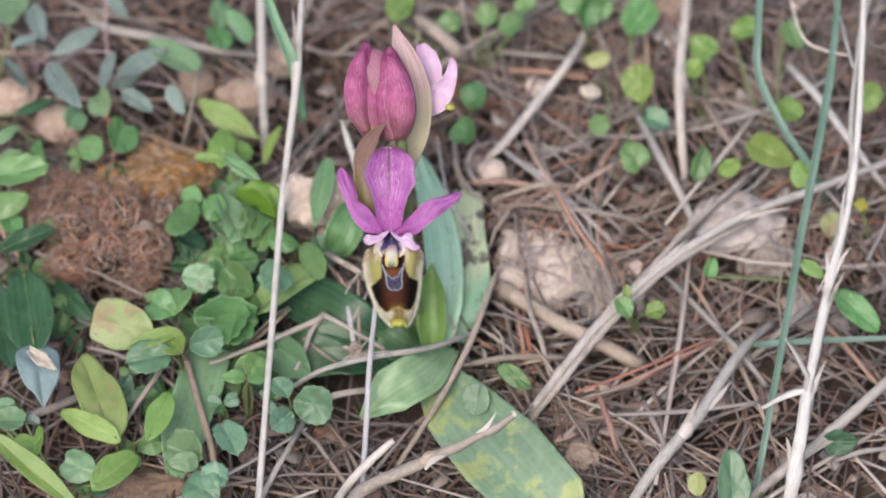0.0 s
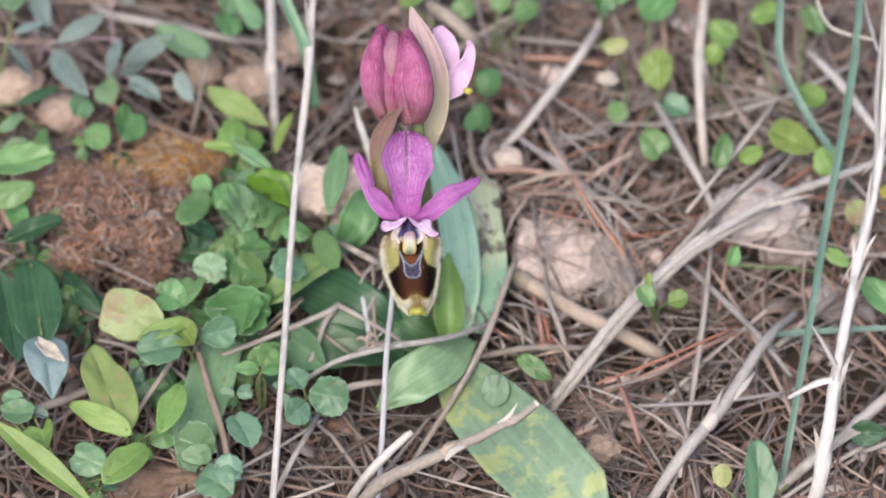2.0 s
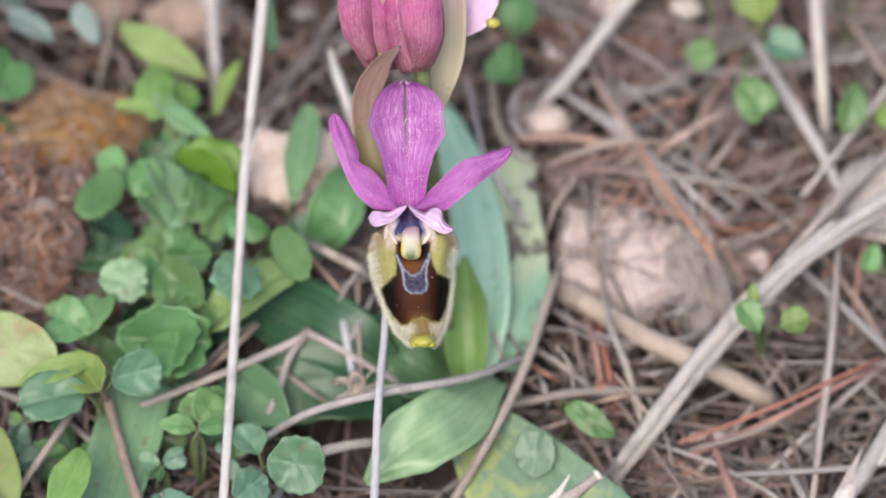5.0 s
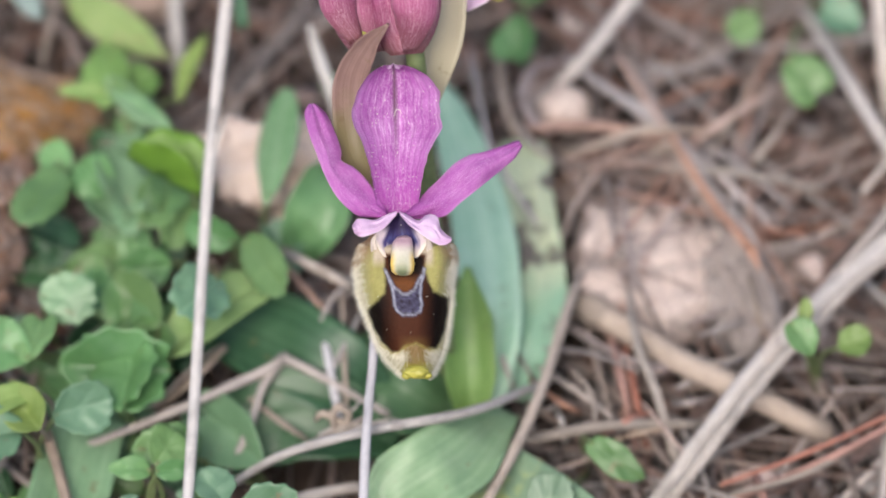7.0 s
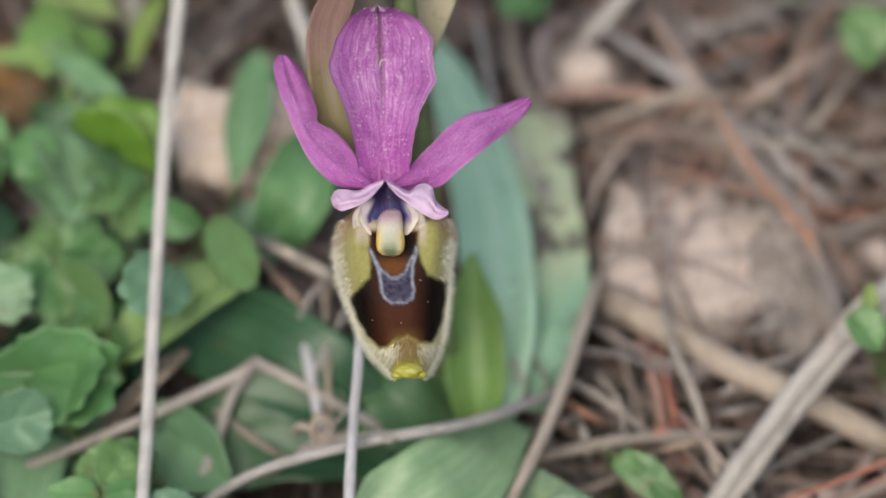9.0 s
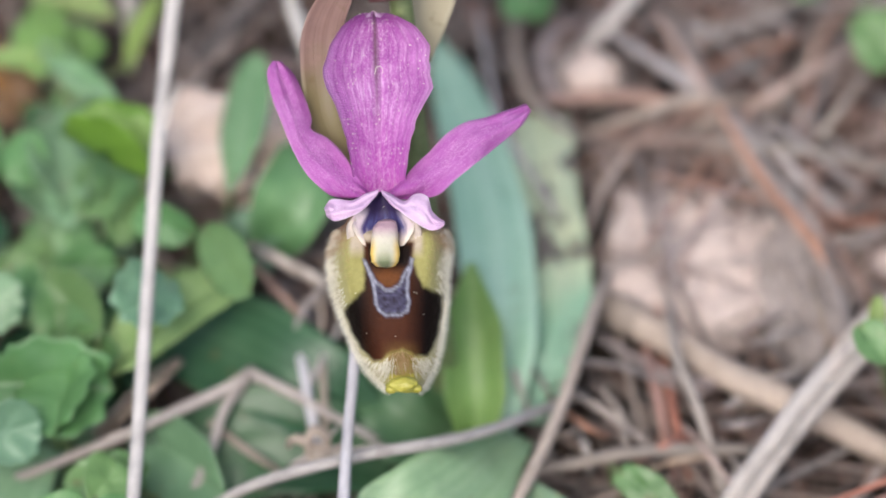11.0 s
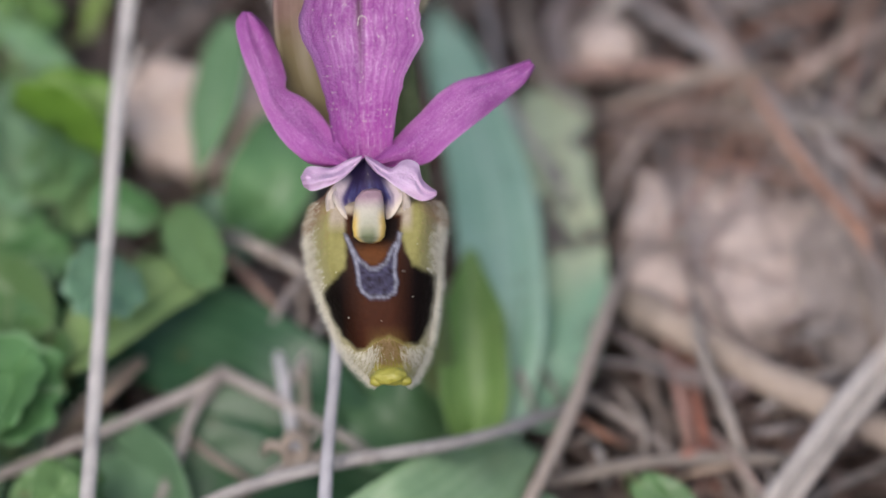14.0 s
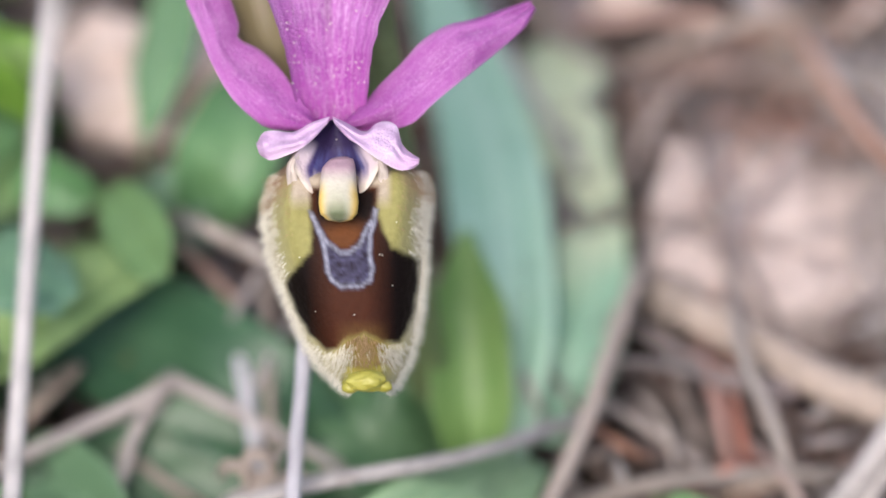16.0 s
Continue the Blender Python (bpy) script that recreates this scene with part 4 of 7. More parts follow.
def coat_spots():
    rng = random.Random(3)
    pale, tan = [], []
    for _ in range(4200):
        s = rng.uniform(0.16, 1.0)
        x = math.copysign(1 - abs(rng.gauss(0, 0.07 if s < 0.45 else 0.04)), rng.choice((-1, 1)))
        (tan if s < 0.32 and rng.random() < 0.5 else pale).append((s, x, 0.62, 0.6))
    for cu, cv, ru, rv, n in ((0.25, -14.0, 0.7, 0.8, 300), (3.15, -13.9, 0.7, 0.8, 300), (-0.9, -13.6, 0.9, 0.9, 260)):
        for _ in range(n):
            pale.append((*lip_place(rng.gauss(cu, ru * 0.6), rng.gauss(cv, rv * 0.6)), 0.62, 0.9))
    for _ in range(900):
        tan.append((*lip_place(rng.gauss(1.65, 0.75), rng.uniform(-14.6, -12.5)), 0.34, 0.8))
    for _ in range(180):
        tan.append((rng.uniform(0.2, 0.42), math.copysign(rng.uniform(0.62, 1.0), rng.choice((-1, 1))), 0.3, 0.5))
    for _ in range(500):
        pale.append((rng.uniform(0.36, 0.62), math.copysign(rng.uniform(0.78, 1.0), rng.choice((-1, 1))), 0.5, 0.6))
    return pale, tan


PALE_SPOTS, TAN_SPOTS = coat_spots()
part("hair_fringe", hair_coat(PALE_SPOTS, 3), HAIRMAT, flower, "pale cream hairs fringing the lip")
part("hair_fringe", hair_coat(TAN_SPOTS, 4), TANHAIR, flower, "short tan hairs on the lip's shoulders and chin")


def blob(centre, size, seed=1, rough=0.08, detail=4, square=1.0):
    bm = pebble((1, 1, 1), seed, detail, rough)
    for vert in bm.verts:
        c = vert.co
        vert.co = centre + U * math.copysign(abs(c.x) ** square, c.x) * size[0] + V * c.y * size[1] + W * c.z * size[2]
    return bm


tip_bm = blob(F(1.75, -15.5, 2.0), (1.28, 0.62, 0.85), 4, 0.25)
part("appendage", tip_bm, YELLOW, flower, "bright yellow tip of the lip")
part("appendage_tooth", blob(F(0.75, -15.85, 1.8), (0.5, 0.36, 0.45), 5), YELLOW, flower)
part("appendage_tooth", blob(F(2.75, -15.8, 1.8), (0.5, 0.36, 0.45), 6), YELLOW, flower)


def column():
    """The blunt ivory column that juts over the lip."""
    bm = bmesh.new()
    col = bm.loops.layers.float_color.new("pigment")
    line = [(0.46, -2.32), (0.40, -2.48), (0.26, -2.98), (0.23, -3.87), (0.26, -5.03), (0.26, -5.70), (0.30, -6.06), (0.33, -6.19)]
    half = [0.25, 0.70, 0.98, 1.06, 1.18, 1.08, 0.72, 0.08]
    out = [1.1, 1.3, 1.7, 2.2, 2.7, 2.7, 2.6, 2.5]
    nv, nu = 44, 40
    rows, tint = [], {}
    for i in range(nv + 1):
        s = i / nv
        cu, cv = interp([p[0] for p in line], s), interp([p[1] for p in line], s)
        r, w = interp(half, s), interp(out, s)
        row = []
        for k in range(nu):
            a = 2 * math.pi * k / nu
            x, y = math.cos(a), math.sin(a)
            vert = bm.verts.new(F(cu + r * math.copysign(abs(x) ** 0.8, x), cv, w + 0.95 * r * math.copysign(abs(y) ** 0.85, y)))
            c = blend((0.40, 0.27, 0.31), (0.52, 0.49, 0.40), soft_step(cv + 3.4, 0.9))
            c = blend(c, (0.70, 0.49, 0.13), soft_step(0.62 - abs(x), 0.45) * soft_step(cv + 4.1, 1.0))
            c = blend(c, (0.30, 0.31, 0.20), soft_step(abs(x) - 0.45, 0.6) * soft_step(cv + 4.5, 1.2) * 0.7)
            c = blend(c, (0.13, 0.155, 0.085), soft_step(abs(x + 0.05) - 0.5, 0.5) * soft_step(cv + 5.25, 0.8) * 0.95)
            tint[vert] = (*c, 1)
            row.append(vert)
        rows.append(row)
    for i in range(nv):
        for k in range(nu):
            j = (k + 1) % nu
            bm.faces.new((rows[i][j], rows[i][k], rows[i + 1][k], rows[i + 1][j]))
    bm.faces.new(rows[0])
    bm.faces.new(rows[-1][::-1])
    bmesh.ops.recalc_face_normals(bm, faces=bm.faces)
    for fc in bm.faces:
        for lp in fc.loops:
            lp[col] = tint[lp.vert]
    return bm


column_bm = column()
for vert in column_bm.verts:
    vert.co -= F(0, -5, 2)
column_ob = part("column", column_bm, COLUMNSKIN, flower, "smooth ivory column")
column_ob.location = F(0, -5, 2) * MM
cam.data.dof.focus_object = column_ob


def cavity():
    """The hollow behind the column: deep violet, with pale side walls."""
    bm = bmesh.new()
    col = bm.loops.layers.float_color.new("pigment")
    tint, rows = {}, []
    nv, nu = 36, 40
    for i in range(nv + 1):
        s = i / nv
        row = []
        half = 0.12 + 2.30 * min(1.0, s * 1.5) ** 0.8
        for k in range(nu + 1):
            x = 2 * k / nu - 1
            lobe = math.exp(-((abs(x) - 0.62) / 0.24) ** 2) * s
            u, v = 0.05 + 0.08 * s + half * x, -0.1 - 4.15 * s + 1.1 * abs(x) ** 4 * s - 0.35 * lobe
            w = 0.3 + 0.5 * abs(x) ** 3 - 0.8 * (1 - x * x) + 0.6 * s + 0.7 * lobe * s
            vert = bm.verts.new(F(u, v, w))
            streak = noise.noise(Vector((x * 7.0, s * 1.6, 4.0))) + 0.5 * noise.noise(Vector((x * 19.0, s * 3.0, 1.0)))
            c = blend((0.030, 0.020, 0.062), (0.055, 0.046, 0.15), soft_step(0.55 - s + 0.15 * streak, 0.35))
            c = blend(c, (0.09, 0.10, 0.26), soft_step(0.10 - streak, 0.3) * soft_step(0.45 - s, 0.2) * 0.7)
            pale = max(soft_step(0.80 - s - 0.10 * streak, 0.22), soft_step(0.74 - abs(x) - 0.08 * streak, 0.16) * soft_step(0.42 - s, 0.2))
            c = blend(c, blend((0.56, 0.47, 0.51), (0.72, 0.65, 0.56), soft_step(0.85 - s, 0.2)), pale)
            tint[vert] = (*c, 1)
            row.append(vert)
        rows.append(row)
    for i in range(nv):
        for k in range(nu):
            bm.faces.new((rows[i][k], rows[i + 1][k], rows[i + 1][k + 1], rows[i][k + 1]))
    for fc in bm.faces:
        for lp in fc.loops:
            lp[col] = tint[lp.vert]
    return bm


part("throat", cavity(), COLUMNSKIN, flower, "deep violet throat")
part("collar", ribbon(edge([(-2.20, -1.90), (-2.78, -2.70), (-2.84, -3.50), (-2.70, -4.40), (-2.45, -5.10)], 1.0, 1.3, 1.3, 0.7, -0.8), edge([(-1.90, -2.00), (-2.20, -2.75), (-2.22, -3.50), (-2.05, -4.30), (-1.80, -4.95)], 1.0, 1.3, 1.3, 0.7, -0.8), -0.2, 0.2, 0, 0.3, 8, 24), COLLAR, flower, "pale side wall of the throat")
part("collar", ribbon(edge([(2.40, -1.95), (3.02, -2.80), (3.14, -3.50), (3.02, -4.35), (2.80, -5.10)], 1.0, 1.3, 1.3, 0.7, -0.8), edge([(2.00, -2.05), (2.42, -2.85), (2.52, -3.50), (2.40, -4.20), (2.15, -4.95)], 1.0, 1.3, 1.3, 0.7, -0.8), -0.2, 0.2, 0, 0.3, 8, 24), COLLAR, flower, "pale side wall of the throat")

# bracts, buds and the flower behind
part("bract", blade([(-5.6, 4.8, 29.0), (-8.8, 6.8, 33.0), (-9.6, 11.6, 38.0), (-8.0, 13.1, 42.5), (-6.0, 13.4, 45.5)], [2.5, 3.8, 3.6, 2.4, 0.4], CAMSIDE, 0.4, 0.2, 10, 30, 0.4), PINKBRACT, orchid, "olive and pink bract behind the flower")
part("bract", blade([(-2.6, 14.1, 32.5), (-1.2, 17.8, 37.5), (-1.2, 22.0, 42.0), (-2.3, 25.8, 45.5), (-3.5, 28.6, 48.0), (-4.5, 31.0, 50.0)], [3.4, 5.4, 6.2, 5.0, 2.8, 0.4], CAMSIDE, 0.28, 0.15, 12, 36, 0.4), PALEBRACT, orchid, "pink-tipped olive bract with dark veins")


def bud(low, high, width, seed):
    """A closed bud of three overlapping sepals."""
    bm = bmesh.new()
    uvl = bm.loops.layers.uv.verify()
    a, b = Vector(low), Vector(high)
    axis = (b - a).normalized()
    s1 = axis.cross(W).normalized()
    s2 = s1.cross(axis)
    nv, nu = 40, 48
    rows = []
    for i in range(nv + 1):
        s = i / nv
        r = width / 2 * max(0.02, math.sin(math.pi * (0.05 + 0.93 * s) ** 0.78)) ** 0.72
        row = []
        for k in range(nu):
            ang = 2 * math.pi * k / nu
            lobe = 1 - 0.12 * math.exp(-((((ang * 3 / (2 * math.pi) + seed) % 1.0) - 0.5) / 0.06) ** 2)
            rr = r * lobe * (1 + 0.04 * noise.noise(Vector((math.cos(ang), math.sin(ang), s * 3 + seed))))
            row.append(bm.verts.new(a.lerp(b, s) + (s1 * math.cos(ang) + s2 * math.sin(ang)) * rr))
        rows.append(row)
    for i in range(nv):
        for k in range(nu):
            j = (k + 1) % nu
            fc = bm.faces.new((rows[i][k], rows[i][j], rows[i + 1][j], rows[i + 1][k]))
            for lp, (kk, ii) in zip(fc.loops, ((k, i), (k + 1, i), (k + 1, i + 1), (k, i + 1))):
                lp[uvl].uv = ((kk * 3 / nu + seed) % 1.0 if kk != nu else (3 + seed) % 1.0, ii / nv)
    bm.faces.new(rows[0][::-1])
    bm.faces.new(rows[-1])
    return bm


part("bud", bud((-7.7, 15.0, 39.0), (-9.4, 28.1, 49.0), 7.4, 0.2), BUDSKIN, orchid, "closed crimson bud")
part("bud", bud((-4.1, 14.0, 40.0), (-5.2, 26.7, 49.5), 7.6, 0.72), BUDSKIN, orchid, "closed crimson bud in front of a bract")
part("bud_sepal", blade([(-4.3, 13.1, 41.5), (-3.3, 13.9, 46.5), (-3.6, 17.7, 49.4), (-5.0, 22.6, 50.8), (-5.9, 24.7, 50.6)], [2.2, 4.6, 4.7, 2.4, 0.3], CAMSIDE, -0.45, 0.15, 10, 24, 0.3), BUDSKIN, orchid, "front sepal of a closed bud")
part("bud_sepal", blade([(-7.7, 18.4, 45.6), (-7.7, 20.0, 47.6), (-7.7, 22.2, 48.6), (-7.6, 24.4, 49.0), (-7.4, 26.6, 49.1)], [0.4, 1.9, 2.8, 3.0, 1.6], CAMSIDE, -0.3, 0.15, 10, 24, 0.3), BUDPALE, orchid, "paler sepal showing between two buds")
part("bud_sepal", blade([(-8.9, 13.8, 42.5), (-10.6, 15.8, 45.6), (-11.0, 19.5, 48.6), (-10.1, 23.8, 50.0), (-9.0, 26.4, 49.9)], [1.5, 3.6, 3.8, 2.4, 0.4], CAMSIDE, -0.45, 0.15, 10, 24, 0.3), BUDSKIN, orchid, "outer sepal of a closed bud")
part("bud_lip", blob(Vector((-8.5, 15.0, 42.0)), (0.8, 1.2, 0.6), 3), YELLOW, orchid, "yellow edge of a lip under a bud")
rear = part("flower", tube([(-2.4, 17.6, 31.5), (-0.6, 20.5, 33.0), (1.2, 23.0, 35.0)], [0.9, 1.1, 0.9], 10, 0.05), STEMGREEN, orchid, "flower facing away behind the buds")
part("sepal", blade([(1.6, 23.9, 38.0), (1.4, 26.1, 41.0), (1.0, 28.6, 43.0), (0.0, 31.0, 44.5)], [2.0, 4.2, 4.8, 4.0, 1.6], CAMSIDE, 0.3, 0.5, 10, 30, 0.35), PALEPINK, rear)
part("sepal", blade([(1.0, 21.7, 38.0), (2.4, 22.7, 39.5), (4.0, 24.2, 41.0), (5.1, 25.3, 43.0), (5.4, 27.1, 44.0), (5.0, 27.6, 45.0)], [2.6, 4.6, 3.8, 2.2, 1.4, 0.7], CAMSIDE, 0.4, 0.3, 10, 30, 0.35), PALEPINK, rear, "pale pink sepal hooked upward")
part("lip", blob(Vector((5.0, 21.4, 39.5)), (0.85, 0.6, 0.6), 8), YELLOW, rear, "yellow lip edge seen from behind")

# basal rosette
def rosette(pts, widths, label="", mat=BLUEGREEN, facing=(0, -0.45, 0.9), fold=0.22, ripple=0.8, uneven=0.1):
    part("leaf", blade(pts, widths, facing, fold, ripple, 14, 40, 0.5, uneven), mat, orchid, label)


rosette([(0.8, -5.6, 1.0), (7.0, -17.0, 4.0), (14.0, -27.0, 5.0), (22.0, -37.2, 4.0), (28.7, -42.6, 0.0)], [5, 12, 15, 14, 1], "broad blue-green leaf with yellow patches", PATCHED)
rosette([(5.4, -2.5, 2.0), (0.7, -11.5, 8.0), (-5.1, -15.9, 8.0), (-10.2, -19.1, 5.0)], [3, 8.5, 8.2, 1], "broad oval green leaf curling over")
rosette([(3.1, -2.4, 0.0), (4.2, 5.2, 4.0), (3.9, 15.2, 5.0), (2.3, 25.9, 4.0), (0.2, 35.4, 2.0), (-0.7, 41.0, 0.0)], [3, 6, 6.4, 5.6, 3.6, 0.5], "long blue-green leaf behind the flower", PALETEAL)
rosette([(6.8, 0.6, -1.0), (8.4, 7.1, 2.0), (8.6, 15.7, 3.0), (8.4, 23.0, 3.0), (8.0, 30.6, 2.0)], [4, 5.2, 6.6, 7.4, 7.6, 6.4, 4.2], "leaf with yellow and dark blotches and a ragged tip", SPOTTED, (0, -0.45, 0.9), 0.15, 0.9, 0.45)
# the next two carry their shade in the leaf colour
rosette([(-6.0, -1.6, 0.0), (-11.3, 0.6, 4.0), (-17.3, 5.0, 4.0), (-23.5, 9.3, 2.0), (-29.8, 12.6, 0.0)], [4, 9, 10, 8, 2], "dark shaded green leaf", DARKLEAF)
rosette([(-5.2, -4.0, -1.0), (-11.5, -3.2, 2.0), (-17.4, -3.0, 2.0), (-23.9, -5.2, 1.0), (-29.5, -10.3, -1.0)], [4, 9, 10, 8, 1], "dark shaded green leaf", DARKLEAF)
rosette([(-29.9, 0.0, 0.0), (-35.5, -2.0, 3.0), (-38.0, -12.1, 4.0), (-40.7, -22.6, 4.0), (-41.9, -29.8, 1.0)], [2, 7, 8, 8, 2], "long narrow leaf lying down")
rosette([(2.1, -3.2, 0.0), (2.0, 0.6, 4.0), (1.9, 5.3, 7.0), (1.8, 10.2, 9.0)], [2.4, 5.2, 4.8, 0.5], "young pointed leaf standing up", YOUNG, CAMSIDE, 0.8, 0.2)
rosette([(0.6, -2.0, 0.0), (2.1, 3.0, 2.0), (2.5, 7.9, 3.5), (2.2, 11.0, 4.5), (2.0, 13.1, 5.0)], [2, 4.2, 4.0, 2.6, 0.4], "darker outer half of a young leaf", MIDGREEN, CAMSIDE, 0.5, 0.2)
rosette([(-15.2, 16.1, 2.0), (-14.0, 17.0, 6.0), (-12.6, 19.9, 8.0), (-11.0, 25.4, 7.0)], [2, 5.4, 6.6, 5.6, 1.0], "upright oval leaf with a sunken midrib", OVALGREEN, CAMSIDE, 0.4, 0.6)
rosette([(-0.0, -1.3, -1.0), (-4.3, -0.6, 2.5), (-8.2, 2.5, 2.5), (-12.3, 7.1, 0.0)], [3, 8.4, 9.0, 7.0, 1.0], "broad green leaf lying under the flower", MIDGREEN)

# grains of pollen caught on the lip and sepals
for gu, gv, gw in ((2.6, -8.1, 2.3), (2.75, -8.15, 2.3), (-1.2, -11.4, 2.0), (1.1, -11.6, 2.6), (3.3, -9.9, 1.5), (-2.1, -8.2, 1.8), (0.1, -1.3, 0.6), (3.6, -6.2, 1.6)):
    part("pollen_grain", blob(F(gu, gv, gw), (0.036, 0.033, 0.036), 3, 0.1, 2), HAIRMAT, flower)


# ---- stalks and twigs ----
stick("dry_stalk", "tall pale dry grass stalk standing upright", "stalk", [(-28.5, -40.7, -6.0), (-27.4, -36.1, 6.0), (-25.5, -8.9, 14.0), (-23.8, 16.4, 20.0), (-21.6, 36.1, 26.0), (-21.0, 47.3, 29.0), (-20.2, 63.3, 34.0)], [0.55, 0.58, 0.58, 0.6, 0.72, 0.58, 0.5], BONE, 0.12, nodes=(0.62,), strips=3)
stick("dry_stalk", "thin pale grey stalk under the flower", "stalk", [(-10.7, -37.9, -5.0), (-9.5, -26.7, 6.0), (-8.7, -14.7, 14.0), (-7.8, -6.4, 18.0), (-7.4, -1.4, 20.0)], [0.45, 0.5, 0.5, 0.45, 0.4], COOLSTRAW, 0.15)
stick("dry_stalk", "short bleached stub beside a bract", "stalk", [(-13.9, 37.4, 14.0), (-12.9, 34.8, 12.0), (-11.6, 31.4, 10.0), (-9.6, 33.0, -5.0)], [0.2, 0.58, 0.7, 0.7], CHALK, 0.2)
stick("forked_twig", "thin forked grey-brown twig", "twig", [(-40.1, -7.5, 2.0), (-33.9, -6.2, 4.0), (-26.0, -3.5, 5.5), (-18.2, 0.3, 6.0), (-16.4, 1.2, 6.0), (-12.1, -0.9, 5.0), (-6.3, -3.6, 3.0)], [0.34, 0.42, 0.46, 0.52, 0.52, 0.44, 0.32], GREYSTRAW, 0.3, nodes=(0.6,))
stick("twig", "side branch of a dry twig bending down", "twig", [(-16.8, 1.5, 5.6), (-18.9, -1.3, 5.0), (-20.2, -5.1, 4.0), (-21.8, -7.9, 2.0), (-23.4, -7.6, -3.0)], [0.5, 0.46, 0.42, 0.4, 0.34], GREYSTRAW, 0.3)
stick("twig", "thin grey twig lying across the leaves", "twig", [(-26.8, -12.2, -2.0), (-17.8, -12.5, 9.0), (-8.1, -11.3, 12.0), (1.5, -8.0, 10.0), (8.3, -0.5, 3.0), (11.3, 5.0, -3.0)], [0.35, 0.45, 0.52, 0.5, 0.42, 0.3], GREYSTRAW, 0.25, nodes=(0.45,))
broken = stick("broken_twig", "broken brown twig with a splintered end", "twig", [(-17.8, -37.3, -6.0), (-9.9, -37.3, 10.0), (-2.2, -37.5, 17.0), (5.3, -35.3, 20.0), (11.9, -33.5, 23.0), (15.9, -31.6, 25.0)], [1.0, 1.1, 1.05, 0.85, 0.75, 0.62], BARK, 0.45, nodes=(0.8,), strips=1)
knot = pebble((2.5, 1.2, 1.25), 6, 4, 0.3, 0.2)
for vert in knot.verts:
    vert.co = Matrix.Rotation(radians(30), 3, "Z") @ vert.co + Vector((1.7, -36.2, 18.5))
part("knot", knot, BARK, broken, "swollen pale knot on the twig")
part("splinter", blade([(0.8, -39.1, 19.5), (2.1, -37.8, 20.4), (4.4, -36.7, 20.3)], [0.4, 1.1, 0.3], (0, -0.5, 0.85), 0.5, 0.2, 4, 8, 0.3), STRAW, broken)
part("cut_end", tube([(15.6, -31.7, 24.9), (16.0, -31.5, 25.1)], [0.66, 0.6], 10, 0.15), STRAW, broken, "pale cut end of the twig")
stick("dry_branch", "long bleached dry stem leaning over the litter", "stalk", [(18.0, -14.5, -2.0), (24.8, -8.0, 4.0), (31.2, 0.0, 6.0), (42.6, 11.1, 8.0), (55.5, 20.7, 8.0), (68.5, 26.0, 9.0), (86.8, 36.1, 6.0), (97.9, 47.1, -4.0)], [0.6, 0.9, 1.0, 0.85, 0.8, 0.7, 0.6, 0.5], GREYSTRAW, 0.25, nodes=(0.3, 0.6), strips=4)
stick("dry_branch", "long bleached dry stem leaning over the litter", "stalk", [(20.5, -9.2, -3.0), (29.8, -1.4, 3.0), (37.7, 7.8, 5.0), (47.8, 21.0, 5.0), (57.5, 32.8, 3.0), (63.6, 43.3, -4.0)], [0.5, 0.7, 0.75, 0.7, 0.6, 0.5], GREYSTRAW, 0.25, nodes=(0.3, 0.6), strips=4)
stick("dry_stalk", "straight pale dry stem lying on needles", "stalk", [(35.3, -32.3, -3.0), (40.9, -27.1, 4.0), (47.9, -18.0, 5.0), (54.9, -5.7, 5.0), (61.5, 6.2, -3.0)], [0.9, 1.1, 1.1, 0.9, 0.7], STRAW, 0.15, nodes=(0.4,), strips=2)
stick("dry_stalk", "thin pale stem leaning beside the rosette", "stalk", [(-4.3, -23.6, -4.0), (2.5, -16.8, 5.0), (8.3, -4.7, 6.0), (12.2, 9.1, 4.0), (14.3, 18.7, -2.0)], [0.45, 0.55, 0.6, 0.55, 0.3], BARK, 0.2)
stick("twig", "pale dry twig lying on needles", "twig", [(9.4, 39.6, -4.0), (14.4, 39.4, 4.0), (21.4, 49.2, 5.0), (26.5, 57.3, 5.0), (30.7, 71.5, -3.0)], [0.5, 0.8, 0.85, 0.8, 0.7], STRAW, 0.2, nodes=(0.45,))
stick("dry_stalk", "pale upright dry stem", "stalk", [(48.2, 78.4, 8.0), (47.1, 65.7, 8.0), (45.7, 52.7, 7.0), (45.7, 39.8, 6.0), (46.9, 33.5, -4.0)], [0.8, 0.9, 0.9, 0.8, 0.7], STRAW, 0.2, nodes=(0.5,), strips=1)
stick("dry_grass_stalk", "shaggy bleached grass stalk with knots", "stalk", [(61.3, -37.3, -6.0), (63.1, -33.9, 10.0), (65.7, -20.0, 15.0), (69.9, 0.0, 18.0), (73.8, 15.7, 21.0), (75.9, 33.2, 25.0), (77.6, 60.7, 31.0)], [1.3, 1.3, 0.9, 0.8, 0.65, 0.55, 0.5], BONE, 0.45, nodes=(0.34, 0.7), strips=7)
stick("dry_grass_stalk", "thin bleached grass stalk", "stalk", [(62.9, -30.4, -6.0), (65.4, -23.4, 8.0), (66.2, -20.0, 15.0), (64.3, -15.6, 17.0), (61.8, -12.8, 20.0)], [0.7, 0.7, 0.5, 0.4, 0.15], BONE, 0.4)
stick("dry_grass_stalk", "short side shoot of a dry grass stalk", "stalk", [(66.6, -20.0, 15.0), (62.8, -20.9, 15.0), (57.8, -22.4, 13.0)], [0.5, 0.55, 0.3], BONE, 0.3)
